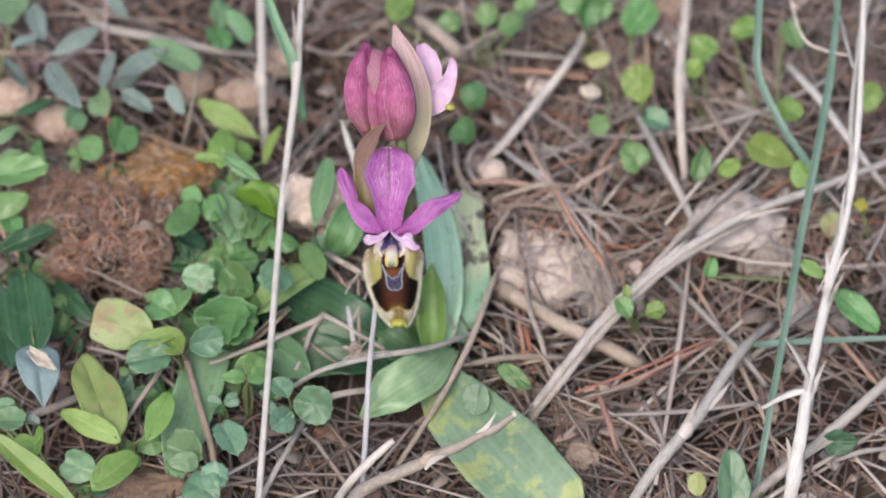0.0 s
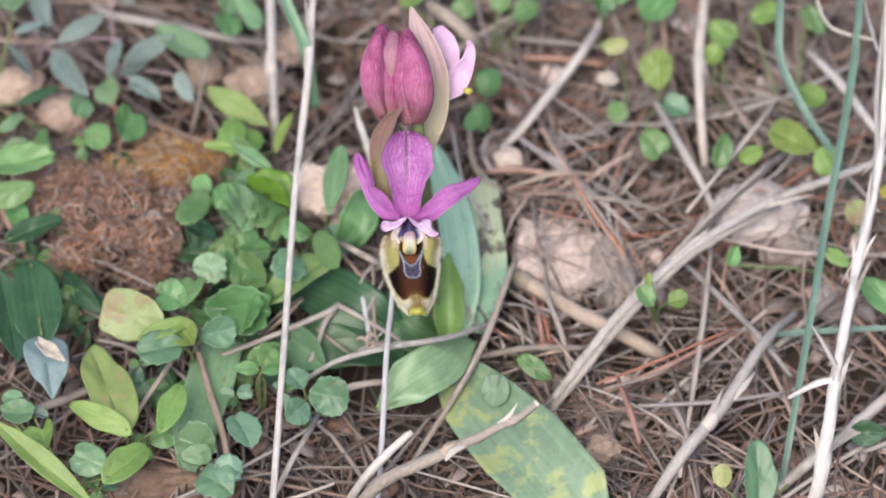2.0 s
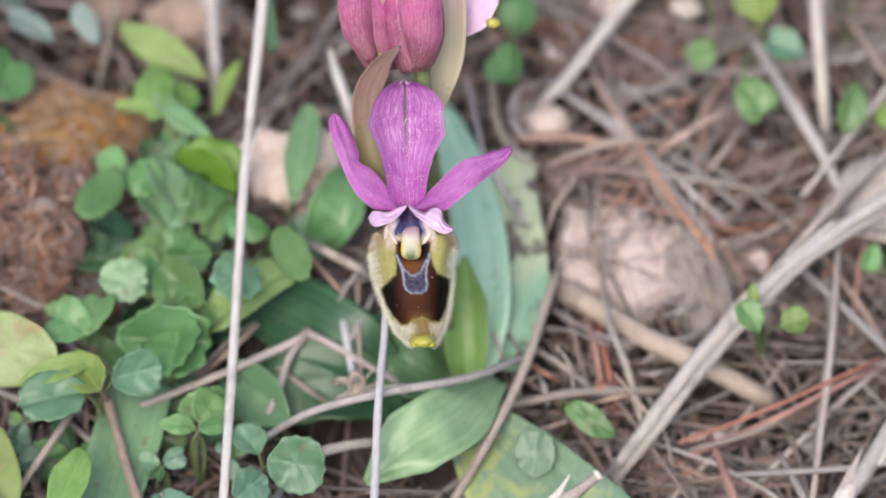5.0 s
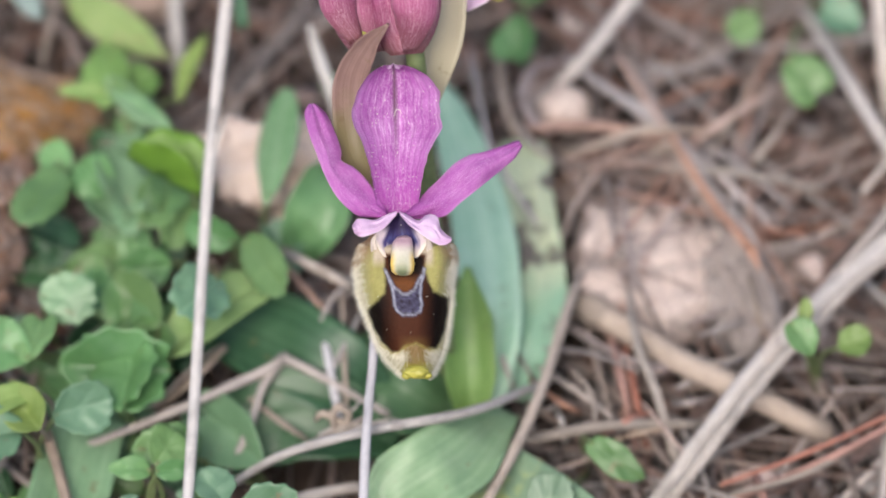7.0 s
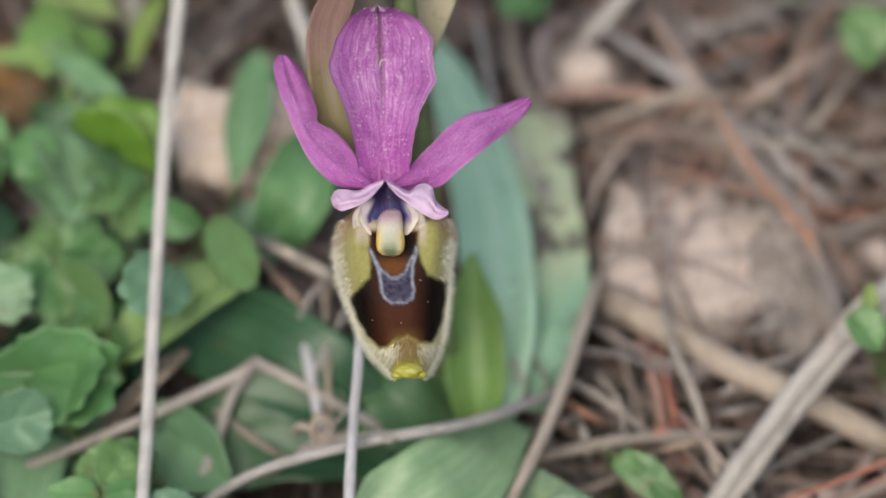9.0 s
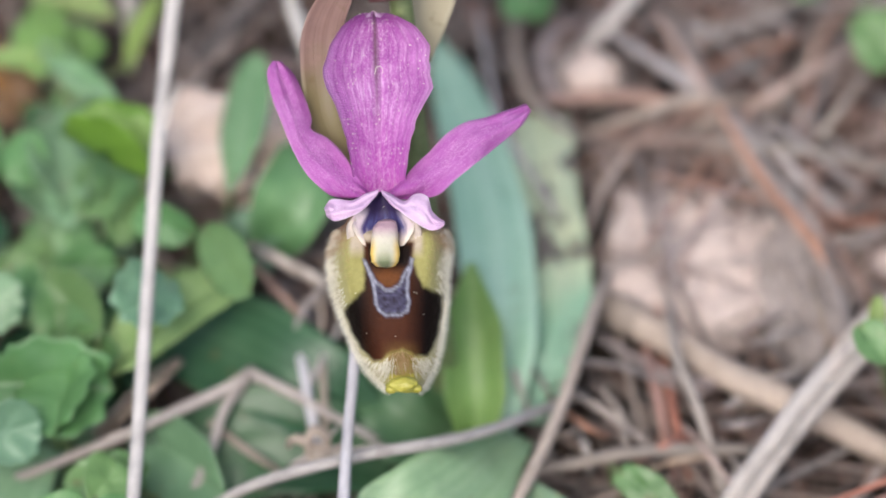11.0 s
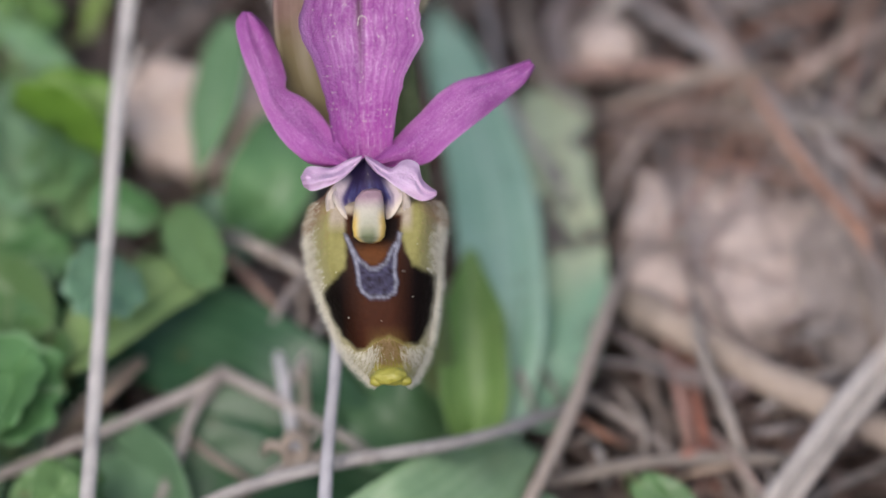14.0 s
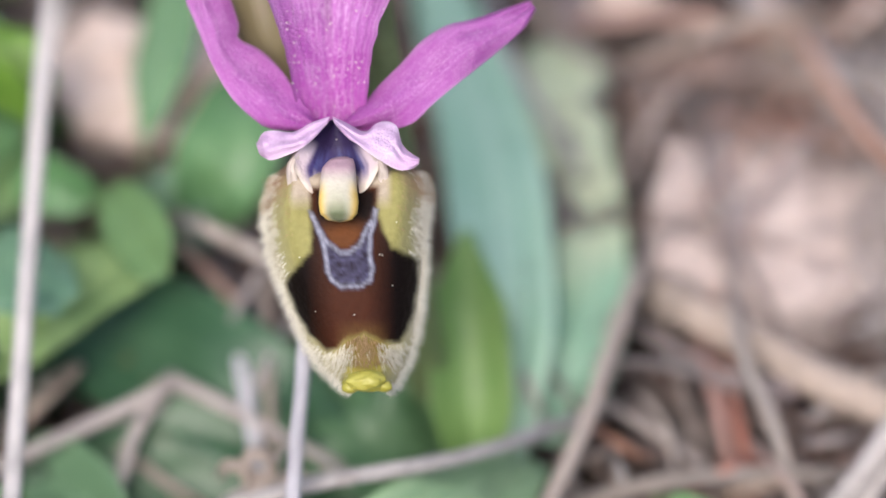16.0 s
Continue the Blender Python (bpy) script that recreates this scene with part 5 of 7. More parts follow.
stick("dry_stalk", "pale dry stem lying on needles", "stalk", [(55.5, -31.2, -3.0), (62.1, -28.2, 3.0), (70.0, -21.4, 4.0), (81.2, -9.1, 3.0), (87.9, 2.6, -3.0)], [0.8, 1.0, 1.0, 0.9, 0.7], STRAW, 0.2, nodes=(0.5,), strips=1)
stick("dry_stick", "thick tan stick half buried in needles", "stick", [(11.3, 14.3, -2.0), (14.7, 10.1, 1.0), (22.2, 3.8, 2.0), (29.7, -1.0, 2.0), (38.2, -3.5, -2.0)], [1.0, 1.4, 1.35, 1.4, 1.2], TANWOOD, 0.25, nodes=(0.25,))
stick("red_needle", "reddish dry pine needle", "needle", [(27.8, -11.9, -1.0), (37.4, -10.3, 4.0), (46.3, -4.4, 3.0), (52.5, 2.0, -2.0)], [0.35, 0.4, 0.4, 0.3], RUST, 0.1)
stick("red_needle", "reddish dry pine needle", "needle", [(17.7, 8.4, -1.0), (18.5, -1.4, 3.0), (19.8, -5.1, -2.0)], [0.35, 0.4, 0.3], RUST, 0.1)
stick("dry_stalk", "thin pale stem lying on needles", "stalk", [(18.3, 19.0, -1.0), (18.6, 5.2, 4.0), (20.6, -2.2, 4.0), (22.9, -8.0, -2.0)], [0.08, 0.45, 0.5, 0.45], BARK, 0.2)
stick("red_needle", "reddish dry pine needle", "needle", [(16.2, 9.9, -1.0), (17.1, 0.7, 3.0), (18.6, -5.5, -1.0)], [0.35, 0.42, 0.35], RUST, 0.1)
stick("dry_stalk", "thin pale stem lying on needles", "stalk", [(38.3, 49.8, -1.0), (41.9, 37.5, 3.0), (45.6, 28.9, 3.0), (49.0, 22.0, -1.0)], [0.6, 0.8, 0.7, 0.5], GREYSTRAW, 0.2)
stick("dry_stalk", "thin pale stem lying on needles", "stalk", [(65.4, 60.4, -1.0), (70.2, 49.7, 4.0), (76.0, 37.6, 6.0), (82.2, 32.8, -1.0)], [0.6, 0.8, 0.7, 0.5], STRAW, 0.2)
stick("dry_stalk", "thin grey dry stem among needles", "stalk", [(45.3, 15.9, -1.0), (45.2, 2.3, 3.0), (43.5, -7.1, 3.0), (42.4, -16.1, -1.0)], [0.5, 0.6, 0.5, 0.4], GREYSTRAW, 0.2)
stick("dry_stalk", "pale dry stem lying flat", "stalk", [(-60.0, 71.3, -1.0), (-57.2, 66.1, 3.0), (-47.5, 62.0, 5.0), (-35.4, 59.8, 4.0), (-28.5, 62.7, -1.0)], [0.5, 0.8, 0.9, 0.7, 0.5], GREYSTRAW, 0.2)
stick("dry_stalk", "pale upright dry stem", "stalk", [(-28.4, 72.4, 12.0), (-28.5, 62.0, 9.0), (-28.1, 51.0, 7.0), (-27.8, 43.2, 4.0), (-27.6, 39.7, -3.0)], [0.8, 0.9, 0.8, 0.75, 0.6], STRAW, 0.2, nodes=(0.5,), strips=1)
stick("dry_stalk", "tan brown stalk running through the clover", "stalk", [(-45.0, 2.0, 4.0), (-40.9, -5.9, 6.0), (-37.9, -17.0, 6.0), (-35.6, -25.6, 5.0), (-34.3, -33.0, -3.0)], [0.5, 0.6, 0.6, 0.65, 0.6], BARK, 0.2)
stick("twig", "short dark dry twig on soil", "twig", [(-70.5, -16.2, -1.0), (-66.5, -16.5, 2.0), (-58.8, -13.7, 3.0), (-54.2, -8.0, -2.0)], [0.7, 0.8, 0.7, 0.5], BARK, 0.3)
stick("dry_stalk", "thin slanting pale stem", "stalk", [(-27.7, -33.2, -1.0), (-24.8, -30.2, 5.0), (-21.0, -22.2, 5.0), (-19.2, -12.8, -2.0)], [0.5, 0.55, 0.5, 0.4], STRAW, 0.2)
stick("dry_stalk", "short pale stem crossing the grey stalk", "stalk", [(-15.3, -33.1, -2.0), (-11.4, -33.4, 8.0), (-6.6, -30.4, 12.0), (-4.5, -29.0, 13.0)], [0.7, 0.75, 0.7, 0.5], BONE, 0.2)
stick("twig", "pale twig behind the flower", "twig", [(-17.0, 16.9, 3.0), (-14.9, 11.3, 9.0), (-12.3, 9.6, 9.0), (-9.9, 9.4, 7.0), (-7.2, 13.7, -2.0)], [0.4, 0.58, 0.54, 0.5, 0.35], BARK, 0.3, nodes=(0.45,))
stick("withered_twig", "withered brown twig with a curled tip", "twig", [(-16.7, -6.2, 0.0), (-14.3, -8.3, 5.0), (-11.6, -8.1, 7.0), (-9.8, -7.9, 8.0), (-8.5, -7.1, 8.0)], [0.34, 0.42, 0.5, 0.42, 0.3], BARK, 0.6, nodes=(0.55,), strips=2)
stick("withered_twig", "small curled brown scrap on a withered twig", "twig", [(-11.7, -8.0, 7.0), (-11.9, -7.5, 9.0), (-11.3, -7.2, 10.0), (-10.4, -7.3, 9.0), (-10.8, -7.7, 8.0), (-12.8, -6.9, 8.5), (-13.6, -6.7, 7.0)], [0.3, 0.42, 0.5, 0.42, 0.34, 0.4, 0.2], BARK, 0.6)
stick("dry_stalk", "lilac-grey stalk leaning behind the lip", "stalk", [(-14.5, 13.8, 1.0), (-13.5, 8.1, 4.0), (-12.6, 3.2, 5.5), (-12.0, -0.5, 5.0), (-11.4, -3.6, 3.0), (-10.9, -3.8, -3.0)], [0.3, 0.42, 0.46, 0.46, 0.4, 0.3], COOLSTRAW, 0.2)
stick("dry_stalk", "thin straight stem under the lip", "stalk", [(-10.9, 10.7, 7.0), (-10.8, 3.8, 6.0), (-10.6, -2.2, 4.0), (-10.7, -3.8, -3.0)], [0.2, 0.26, 0.28, 0.26], BARK, 0.2)
stick("twig", "thin pale twig crossing under the lip", "twig", [(-13.3, 5.0, 6.0), (-12.2, 7.2, 7.0), (-10.6, 8.9, 8.0), (-8.5, 14.5, 4.0)], [0.25, 0.28, 0.28, 0.2], LILAC, 0.3)
stick("twig", "thin grey twig passing behind a stalk", "twig", [(-8.9, 7.0, 6.0), (-10.3, 3.8, 6.0), (-11.9, 0.8, 5.0), (-13.3, 2.0, -2.0)], [0.2, 0.26, 0.26, 0.2], GREYSTRAW, 0.3)
stick("twig", "reddish thin twig behind the flower", "twig", [(-16.6, 13.3, 5.0), (-14.2, 9.4, 6.0), (-12.0, 6.0, 6.0), (-9.9, 4.6, 3.0)], [0.32, 0.36, 0.34, 0.26], REDSTRAW, 0.25)
stick("twig", "thin brown twig under a forked twig", "twig", [(-22.3, 1.1, 2.0), (-19.6, -2.0, 3.0), (-16.6, -4.8, 3.0), (-13.6, -5.2, 0.0)], [0.2, 0.3, 0.3, 0.25], BARK, 0.3)
stick("twig", "thin brown twig in the dark leaves", "twig", [(-30.2, -1.8, 2.0), (-27.9, -0.3, 4.0), (-25.4, 1.8, 5.0), (-22.9, 4.6, 4.0)], [0.2, 0.26, 0.26, 0.2], BARK, 0.3)
stick("twig", "pale short twig near the rosette", "twig", [(-17.7, -11.8, -1.0), (-14.3, -13.7, 4.0), (-9.9, -12.2, 3.0), (-7.5, -10.0, -1.0)], [0.55, 0.6, 0.55, 0.4], STRAW, 0.2)
stick("twig", "thin brown twig among clover", "twig", [(-29.7, 0.1, -1.0), (-25.8, -0.1, 5.0), (-22.6, 3.5, 5.0)], [0.35, 0.4, 0.25], BARK, 0.3)
stick("dry_branch", "split strand beside a long dry stem", "stalk", [(18.5, -15.6, -2.0), (24.4, -11.4, 5.0), (31.4, -2.5, 7.0), (42.4, 9.6, 8.0), (55.5, 20.0, 6.0), (64.3, 30.7, -3.0)], [0.45, 0.6, 0.65, 0.55, 0.45, 0.3], BARK, 0.3)
stick("dry_grass_stalk", "fine curled fibre beside a grass stalk", "stalk", [(64.4, 61.9, 20.0), (66.8, 52.0, 19.0), (70.2, 48.2, 20.0), (74.8, 44.6, 23.0)], [0.2, 0.28, 0.28, 0.2], STRAW, 0.2)
stick("dry_grass_stalk", "second strand of a shaggy grass stalk", "stalk", [(79.6, 58.6, 29.0), (76.4, 46.0, 26.0), (74.5, 31.1, 23.0), (74.0, 20.5, 21.0), (70.0, 3.3, 15.0), (70.1, 2.3, -4.0)], [0.5, 0.55, 0.5, 0.5, 0.4, 0.3], BONE, 0.35, strips=3)
stick("dry_grass_stalk", "thin strand of a shaggy grass stalk", "stalk", [(73.4, 54.1, 22.0), (74.3, 47.1, 23.0), (75.1, 41.4, 24.0)], [0.2, 0.3, 0.25], BONE, 0.3)
stick("brown_stub", "short brown broken stub behind the buds", "twig", [(-1.0, 67.6, 4.0), (2.3, 62.9, 6.0), (6.3, 60.0, 4.0), (8.4, 62.8, -3.0)], [0.8, 1.2, 1.2, 0.9], BARK, 0.4)
stick("dry_stalk", "fine dry stem in the clover", "stalk", [(-42.4, 42.8, -2.0), (-41.0, 45.8, 4.0), (-39.3, 54.3, 6.0), (-38.5, 67.9, -2.0)], [0.25, 0.35, 0.35, 0.2], BARK, 0.2)
stick("dry_stalk", "fine dry stem in the clover", "stalk", [(-54.4, -22.0, -2.0), (-50.4, -19.7, 5.0), (-45.2, -11.1, 6.0), (-42.7, -0.9, -2.0)], [0.3, 0.45, 0.45, 0.25], BARK, 0.2)

# loose strands on top of the litter: bend points, radius, material
stick("dry_stalk", "lilac-grey dry strand lying in the litter", "stalk", [(12.8, 41.8, 1.5), (16.7, 36.2, 3.7), (21.6, 32.9, 3.7), (23.9, 32.8, 1.5)], [0.40, 0.50, 0.38], LILAC, 0.3, "", 8, 1.0, nodes=(0.5,))
stick("dry_stalk", "thin reddish-brown strand over the litter", "stalk", [(18.3, 40.2, 4.0), (20.8, 34.6, 4.0), (23.7, 29.3, 4.0)], [0.24, 0.34, 0.28], REDSTRAW, 0.3)
stick("dry_stalk", "thin lilac-grey strand over the litter", "stalk", [(19.2, 39.9, 4.0), (21.9, 33.7, 4.0), (24.8, 27.3, 4.0)], [0.16, 0.23, 0.18], LILAC, 0.3)
stick("dry_stalk", "thin reddish-brown strand over the litter", "stalk", [(22.9, 30.8, 4.0), (26.2, 23.3, 4.0), (30.3, 15.9, 4.0)], [0.27, 0.39, 0.31], REDSTRAW, 0.3)
stick("dry_stalk", "thin lilac-grey strand over the litter", "stalk", [(23.8, 30.2, 4.0), (27.5, 22.7, 4.0), (31.6, 15.8, 4.0)], [0.17, 0.25, 0.20], LILAC, 0.3)
stick("twig", "thin brown twig over the litter", "twig", [(22.2, 30.2, 4.0), (25.3, 23.3, 4.0), (28.1, 17.0, 4.0)], [0.14, 0.20, 0.16], BARK, 0.3)
stick("dry_stalk", "thin reddish-brown strand over the litter", "stalk", [(12.3, 26.9, 4.0), (16.4, 27.6, 4.0), (21.0, 28.0, 4.0)], [0.14, 0.20, 0.16], REDSTRAW, 0.3)
stick("dry_stalk", "thin reddish-brown strand over the litter", "stalk", [(14.5, 24.4, 4.5), (20.1, 28.2, 4.5), (25.1, 29.7, 4.5)], [0.14, 0.20, 0.16], REDSTRAW, 0.3)
stick("dry_stalk", "thin lilac-grey strand over the litter", "stalk", [(28.1, 35.6, 3.5), (23.4, 32.9, 3.5), (17.9, 30.2, 3.5)], [0.16, 0.23, 0.18], LILAC, 0.3)
stick("twig", "thin brown twig over the litter", "twig", [(32.9, 38.9, 3.5), (29.8, 32.1, 3.5), (27.3, 27.6, 3.5)], [0.16, 0.23, 0.18], BARK, 0.3)
stick("dry_stalk", "thin lilac-grey strand over the litter", "stalk", [(34.6, 37.7, 3.5), (32.5, 31.4, 3.5), (29.4, 24.1, 3.5)], [0.16, 0.23, 0.18], LILAC, 0.3)
stick("dry_stalk", "thin lilac-grey strand over the litter", "stalk", [(19.1, 38.3, 3.5), (25.1, 38.6, 3.5), (30.2, 40.2, 3.5)], [0.18, 0.25, 0.20], LILAC, 0.3)
stick("dry_stalk", "thin reddish-brown strand over the litter", "stalk", [(21.2, 33.5, 3.5), (25.4, 35.7, 3.5), (30.5, 37.3, 3.5)], [0.16, 0.23, 0.18], REDSTRAW, 0.3)
stick("dry_stalk", "thin lilac-grey strand over the litter", "stalk", [(9.4, 3.8, 3.5), (14.2, 3.1, 3.5), (19.0, 0.8, 3.5)], [0.14, 0.20, 0.16], LILAC, 0.3)
stick("twig", "thin brown twig over the litter", "twig", [(12.4, 1.0, 3.5), (14.0, -1.7, 3.5), (14.4, -4.9, 3.5)], [0.15, 0.22, 0.18], BARK, 0.3)
stick("dry_stalk", "thin reddish-brown strand over the litter", "stalk", [(19.2, -2.9, 3.5), (21.3, -6.2, 3.5), (23.3, -9.4, 3.5)], [0.15, 0.22, 0.17], REDSTRAW, 0.3)
stick("dry_stalk", "thin lilac-grey strand over the litter", "stalk", [(27.1, -3.2, 3.5), (25.2, -6.3, 3.5), (22.5, -8.8, 3.5)], [0.14, 0.20, 0.16], LILAC, 0.3)
stick("twig", "thin brown twig over the litter", "twig", [(30.0, 3.1, 3.5), (28.2, 2.1, 3.5), (25.6, 1.7, 3.5)], [0.15, 0.22, 0.18], BARK, 0.3)
stick("dry_stalk", "thin lilac-grey strand over the litter", "stalk", [(31.6, 15.1, 3.5), (33.0, 9.5, 3.5), (33.7, 5.1, 3.5)], [0.16, 0.22, 0.18], LILAC, 0.3)
stick("dry_stalk", "tan curved strip lying in the litter", "stalk", [(12.2, 28.6, 2.0), (16.5, 28.9, 4.2), (20.2, 30.2, 4.2), (23.3, 30.4, 4.2), (28.4, 31.5, 2.0)], [0.36, 0.45, 0.34], TANWOOD, 0.3)
stick("dry_stalk", "reddish-brown dry strand lying in the litter", "stalk", [(12.8, 27.8, 2.0), (18.6, 26.0, 4.2), (25.1, 27.6, 2.0)], [0.22, 0.27, 0.20], REDSTRAW, 0.3)
stick("dry_stalk", "tan curved strip lying in the litter", "stalk", [(19.7, 28.2, 1.0), (23.3, 29.5, 3.2), (25.5, 32.5, 1.0)], [0.29, 0.36, 0.27], TANWOOD, 0.3)
stick("dry_stalk", "reddish-brown dry strand lying in the litter", "stalk", [(24.7, 30.2, 1.0), (29.8, 32.7, 3.2), (36.6, 38.7, 1.0)], [0.44, 0.55, 0.41], REDSTRAW, 0.3)
stick("dry_stalk", "lilac-grey dry strand lying in the litter", "stalk", [(26.4, 30.8, 1.5), (30.4, 26.0, 3.7), (35.6, 21.9, 1.5)], [0.33, 0.41, 0.30], LILAC, 0.3)
stick("dry_stalk", "lilac-grey dry strand lying in the litter", "stalk", [(23.5, 32.2, 1.0), (28.5, 24.7, 3.2), (33.7, 20.0, 1.0)], [0.40, 0.50, 0.37], LILAC, 0.3)
stick("twig", "brown dry twig lying in the litter", "twig", [(31.6, 28.1, 0.5), (33.8, 30.0, 2.7), (36.7, 35.7, 0.5)], [0.29, 0.36, 0.27], BARK, 0.3)
stick("dry_stalk", "reddish-brown dry strand lying in the litter", "stalk", [(29.7, 21.0, 1.0), (31.2, 15.1, 3.2), (33.1, 13.3, 1.0)], [0.32, 0.40, 0.30], REDSTRAW, 0.3)
stick("twig", "brown dry twig lying in the litter", "twig", [(30.8, 13.9, 1.0), (31.1, 9.0, 3.2), (31.8, 7.3, 1.0)], [0.28, 0.35, 0.27], BARK, 0.3)
stick("dry_stalk", "weathered grey stem lying in the litter", "stalk", [(8.9, 3.5, 0.5), (13.2, -1.3, 2.7), (17.3, -3.9, 0.5)], [0.28, 0.35, 0.26], GREYSTRAW, 0.3)
stick("dry_stalk", "reddish-brown dry strand lying in the litter", "stalk", [(8.1, 1.9, 0.5), (11.0, -2.3, 2.7), (12.9, -2.0, 0.5)], [0.25, 0.31, 0.23], REDSTRAW, 0.3)
stick("twig", "brown dry twig lying in the litter", "twig", [(7.4, -0.8, 0.0), (8.0, -4.5, 2.2), (8.7, -5.7, 0.0)], [0.24, 0.31, 0.23], BARK, 0.3)
stick("dry_stalk", "weathered grey stem lying in the litter", "stalk", [(10.4, -0.7, 0.0), (11.0, -4.1, 2.2), (11.4, -5.2, 0.0)], [0.24, 0.31, 0.23], GREYSTRAW, 0.3)
stick("twig", "brown dry twig lying in the litter", "twig", [(7.8, -2.7, 1.0), (9.6, -3.4, 3.2), (11.7, -1.0, 1.0)], [0.17, 0.22, 0.16], BARK, 0.3)
stick("needle", "rusty red needle lying in the litter", "needle", [(15.2, -4.9, 1.0), (17.4, -5.1, 3.2), (20.1, -2.4, 1.0)], [0.42, 0.52, 0.39], RUST, 0.3)
stick("dry_stalk", "tan curved strip lying in the litter", "stalk", [(16.4, -5.3, 0.5), (19.1, -6.0, 2.7), (22.7, -4.1, 0.5)], [0.21, 0.26, 0.20], TANWOOD, 0.3)
stick("dry_stalk", "lilac-grey dry strand lying in the litter", "stalk", [(11.7, 9.4, 0.0), (16.9, 3.8, 2.2), (20.8, 2.4, 2.2), (27.7, 2.6, 0.0)], [0.25, 0.31, 0.23], LILAC, 0.3, "", 8, 1.0, nodes=(0.5,))
stick("dry_stalk", "lilac-grey dry strand lying in the litter", "stalk", [(22.8, 0.7, 0.5), (26.5, 1.4, 2.7), (29.5, 4.0, 0.5)], [0.28, 0.35, 0.26], LILAC, 0.3)
stick("dry_stalk", "lilac-grey dry strand lying in the litter", "stalk", [(22.3, -0.9, 0.0), (24.1, -2.2, 2.2), (26.7, 0.1, 0.0)], [0.25, 0.31, 0.23], LILAC, 0.3)
stick("dry_stalk", "weathered grey stem lying in the litter", "stalk", [(4.7, 6.9, 1.0), (5.4, 2.3, 3.2), (6.3, 0.6, 1.0)], [0.25, 0.31, 0.23], GREYSTRAW, 0.3)
stick("twig", "brown dry twig lying in the litter", "twig", [(6.6, 5.5, 0.5), (7.6, 2.1, 2.7), (8.6, 1.7, 0.5)], [0.21, 0.26, 0.20], BARK, 0.3)
stick("dry_stalk", "lilac-grey dry strand lying in the litter", "stalk", [(24.0, 8.3, 0.5), (25.9, 7.7, 2.7), (28.2, 10.2, 0.5)], [0.21, 0.27, 0.20], LILAC, 0.3)
stick("dry_stalk", "lilac-grey dry strand lying in the litter", "stalk", [(25.3, 7.5, 0.0), (27.6, 6.8, 2.2), (30.3, 9.3, 0.0)], [0.21, 0.27, 0.20], LILAC, 0.3)
stick("dry_stalk", "lilac-grey dry strand lying in the litter", "stalk", [(13.1, 43.1, -0.5), (9.3, 40.0, 1.7), (8.3, 36.1, 1.7), (9.8, 32.9, 1.7), (12.7, 34.0, -0.5)], [0.44, 0.55, 0.41], LILAC, 0.3, "", 8, 1.0, nodes=(0.5,))
stick("twig", "brown dry twig lying in the litter", "twig", [(7.3, 34.3, 1.0), (9.0, 29.4, 3.2), (11.7, 28.8, 1.0)], [0.33, 0.41, 0.31], BARK, 0.3)
stick("twig", "brown dry twig lying in the litter", "twig", [(5.8, 43.9, 0.5), (6.4, 34.5, 2.7), (8.1, 31.2, 0.5)], [0.48, 0.59, 0.45], BARK, 0.3)
stick("dry_stalk", "lilac-grey dry strand lying in the litter", "stalk", [(2.8, 40.4, 5.0), (3.8, 30.5, 7.2), (5.1, 24.8, 7.2), (9.2, 18.1, 5.0)], [0.23, 0.29, 0.22], LILAC, 0.3, "", 8, 1.0, nodes=(0.5,))
stick("twig", "brown dry twig lying in the litter", "twig", [(14.0, 61.8, 1.0), (21.5, 59.4, 3.2), (31.2, 59.8, 1.0)], [0.52, 0.65, 0.49], BARK, 0.3)
stick("dry_stalk", "reddish-brown dry strand lying in the litter", "stalk", [(15.5, 57.8, 1.0), (22.5, 55.7, 3.2), (29.8, 56.0, 1.0)], [0.44, 0.55, 0.41], REDSTRAW, 0.3)
stick("dry_stalk", "reddish-brown dry strand lying in the litter", "stalk", [(49.7, 52.0, 1.0), (52.9, 43.3, 3.2), (56.5, 37.9, 1.0)], [0.48, 0.60, 0.45], REDSTRAW, 0.3)
stick("needle", "rusty red needle lying in the litter", "needle", [(26.5, -12.9, 3.5), (36.4, -10.1, 5.7), (50.7, -1.3, 3.5)], [0.23, 0.29, 0.22], RUST, 0.3)
stick("dry_stalk", "tan curved strip lying in the litter", "stalk", [(27.7, -13.1, 2.0), (35.4, -12.0, 4.2), (42.4, -6.4, 2.0)], [0.27, 0.34, 0.25], TANWOOD, 0.3)
stick("dry_stalk", "tan curved strip lying in the litter", "stalk", [(3.0, -6.6, 1.0), (15.1, -5.5, 3.2), (25.1, -4.0, 1.0)], [0.51, 0.63, 0.48], TANWOOD, 0.3)
stick("dry_stalk", "lilac-grey dry strand lying in the litter", "stalk", [(38.2, -13.6, 2.0), (40.1, -20.1, 4.2), (42.1, -24.0, 2.0)], [0.39, 0.48, 0.36], LILAC, 0.3)
stick("dry_stalk", "lilac-grey dry strand lying in the litter", "stalk", [(33.3, -17.2, 3.0), (46.0, -17.9, 5.2), (58.2, -14.5, 3.0)], [0.31, 0.39, 0.29], LILAC, 0.3)
stick("needle", "rusty red needle lying in the litter", "needle", [(30.3, -10.4, 1.0), (32.0, -18.3, 3.2), (33.6, -23.3, 1.0)], [0.43, 0.53, 0.40], RUST, 0.3)
stick("dry_stalk", "weathered grey stem lying in the litter", "stalk", [(47.1, 18.6, 2.0), (44.4, -3.8, 4.2), (40.0, -30.8, 2.0)], [0.35, 0.44, 0.33], GREYSTRAW, 0.3)
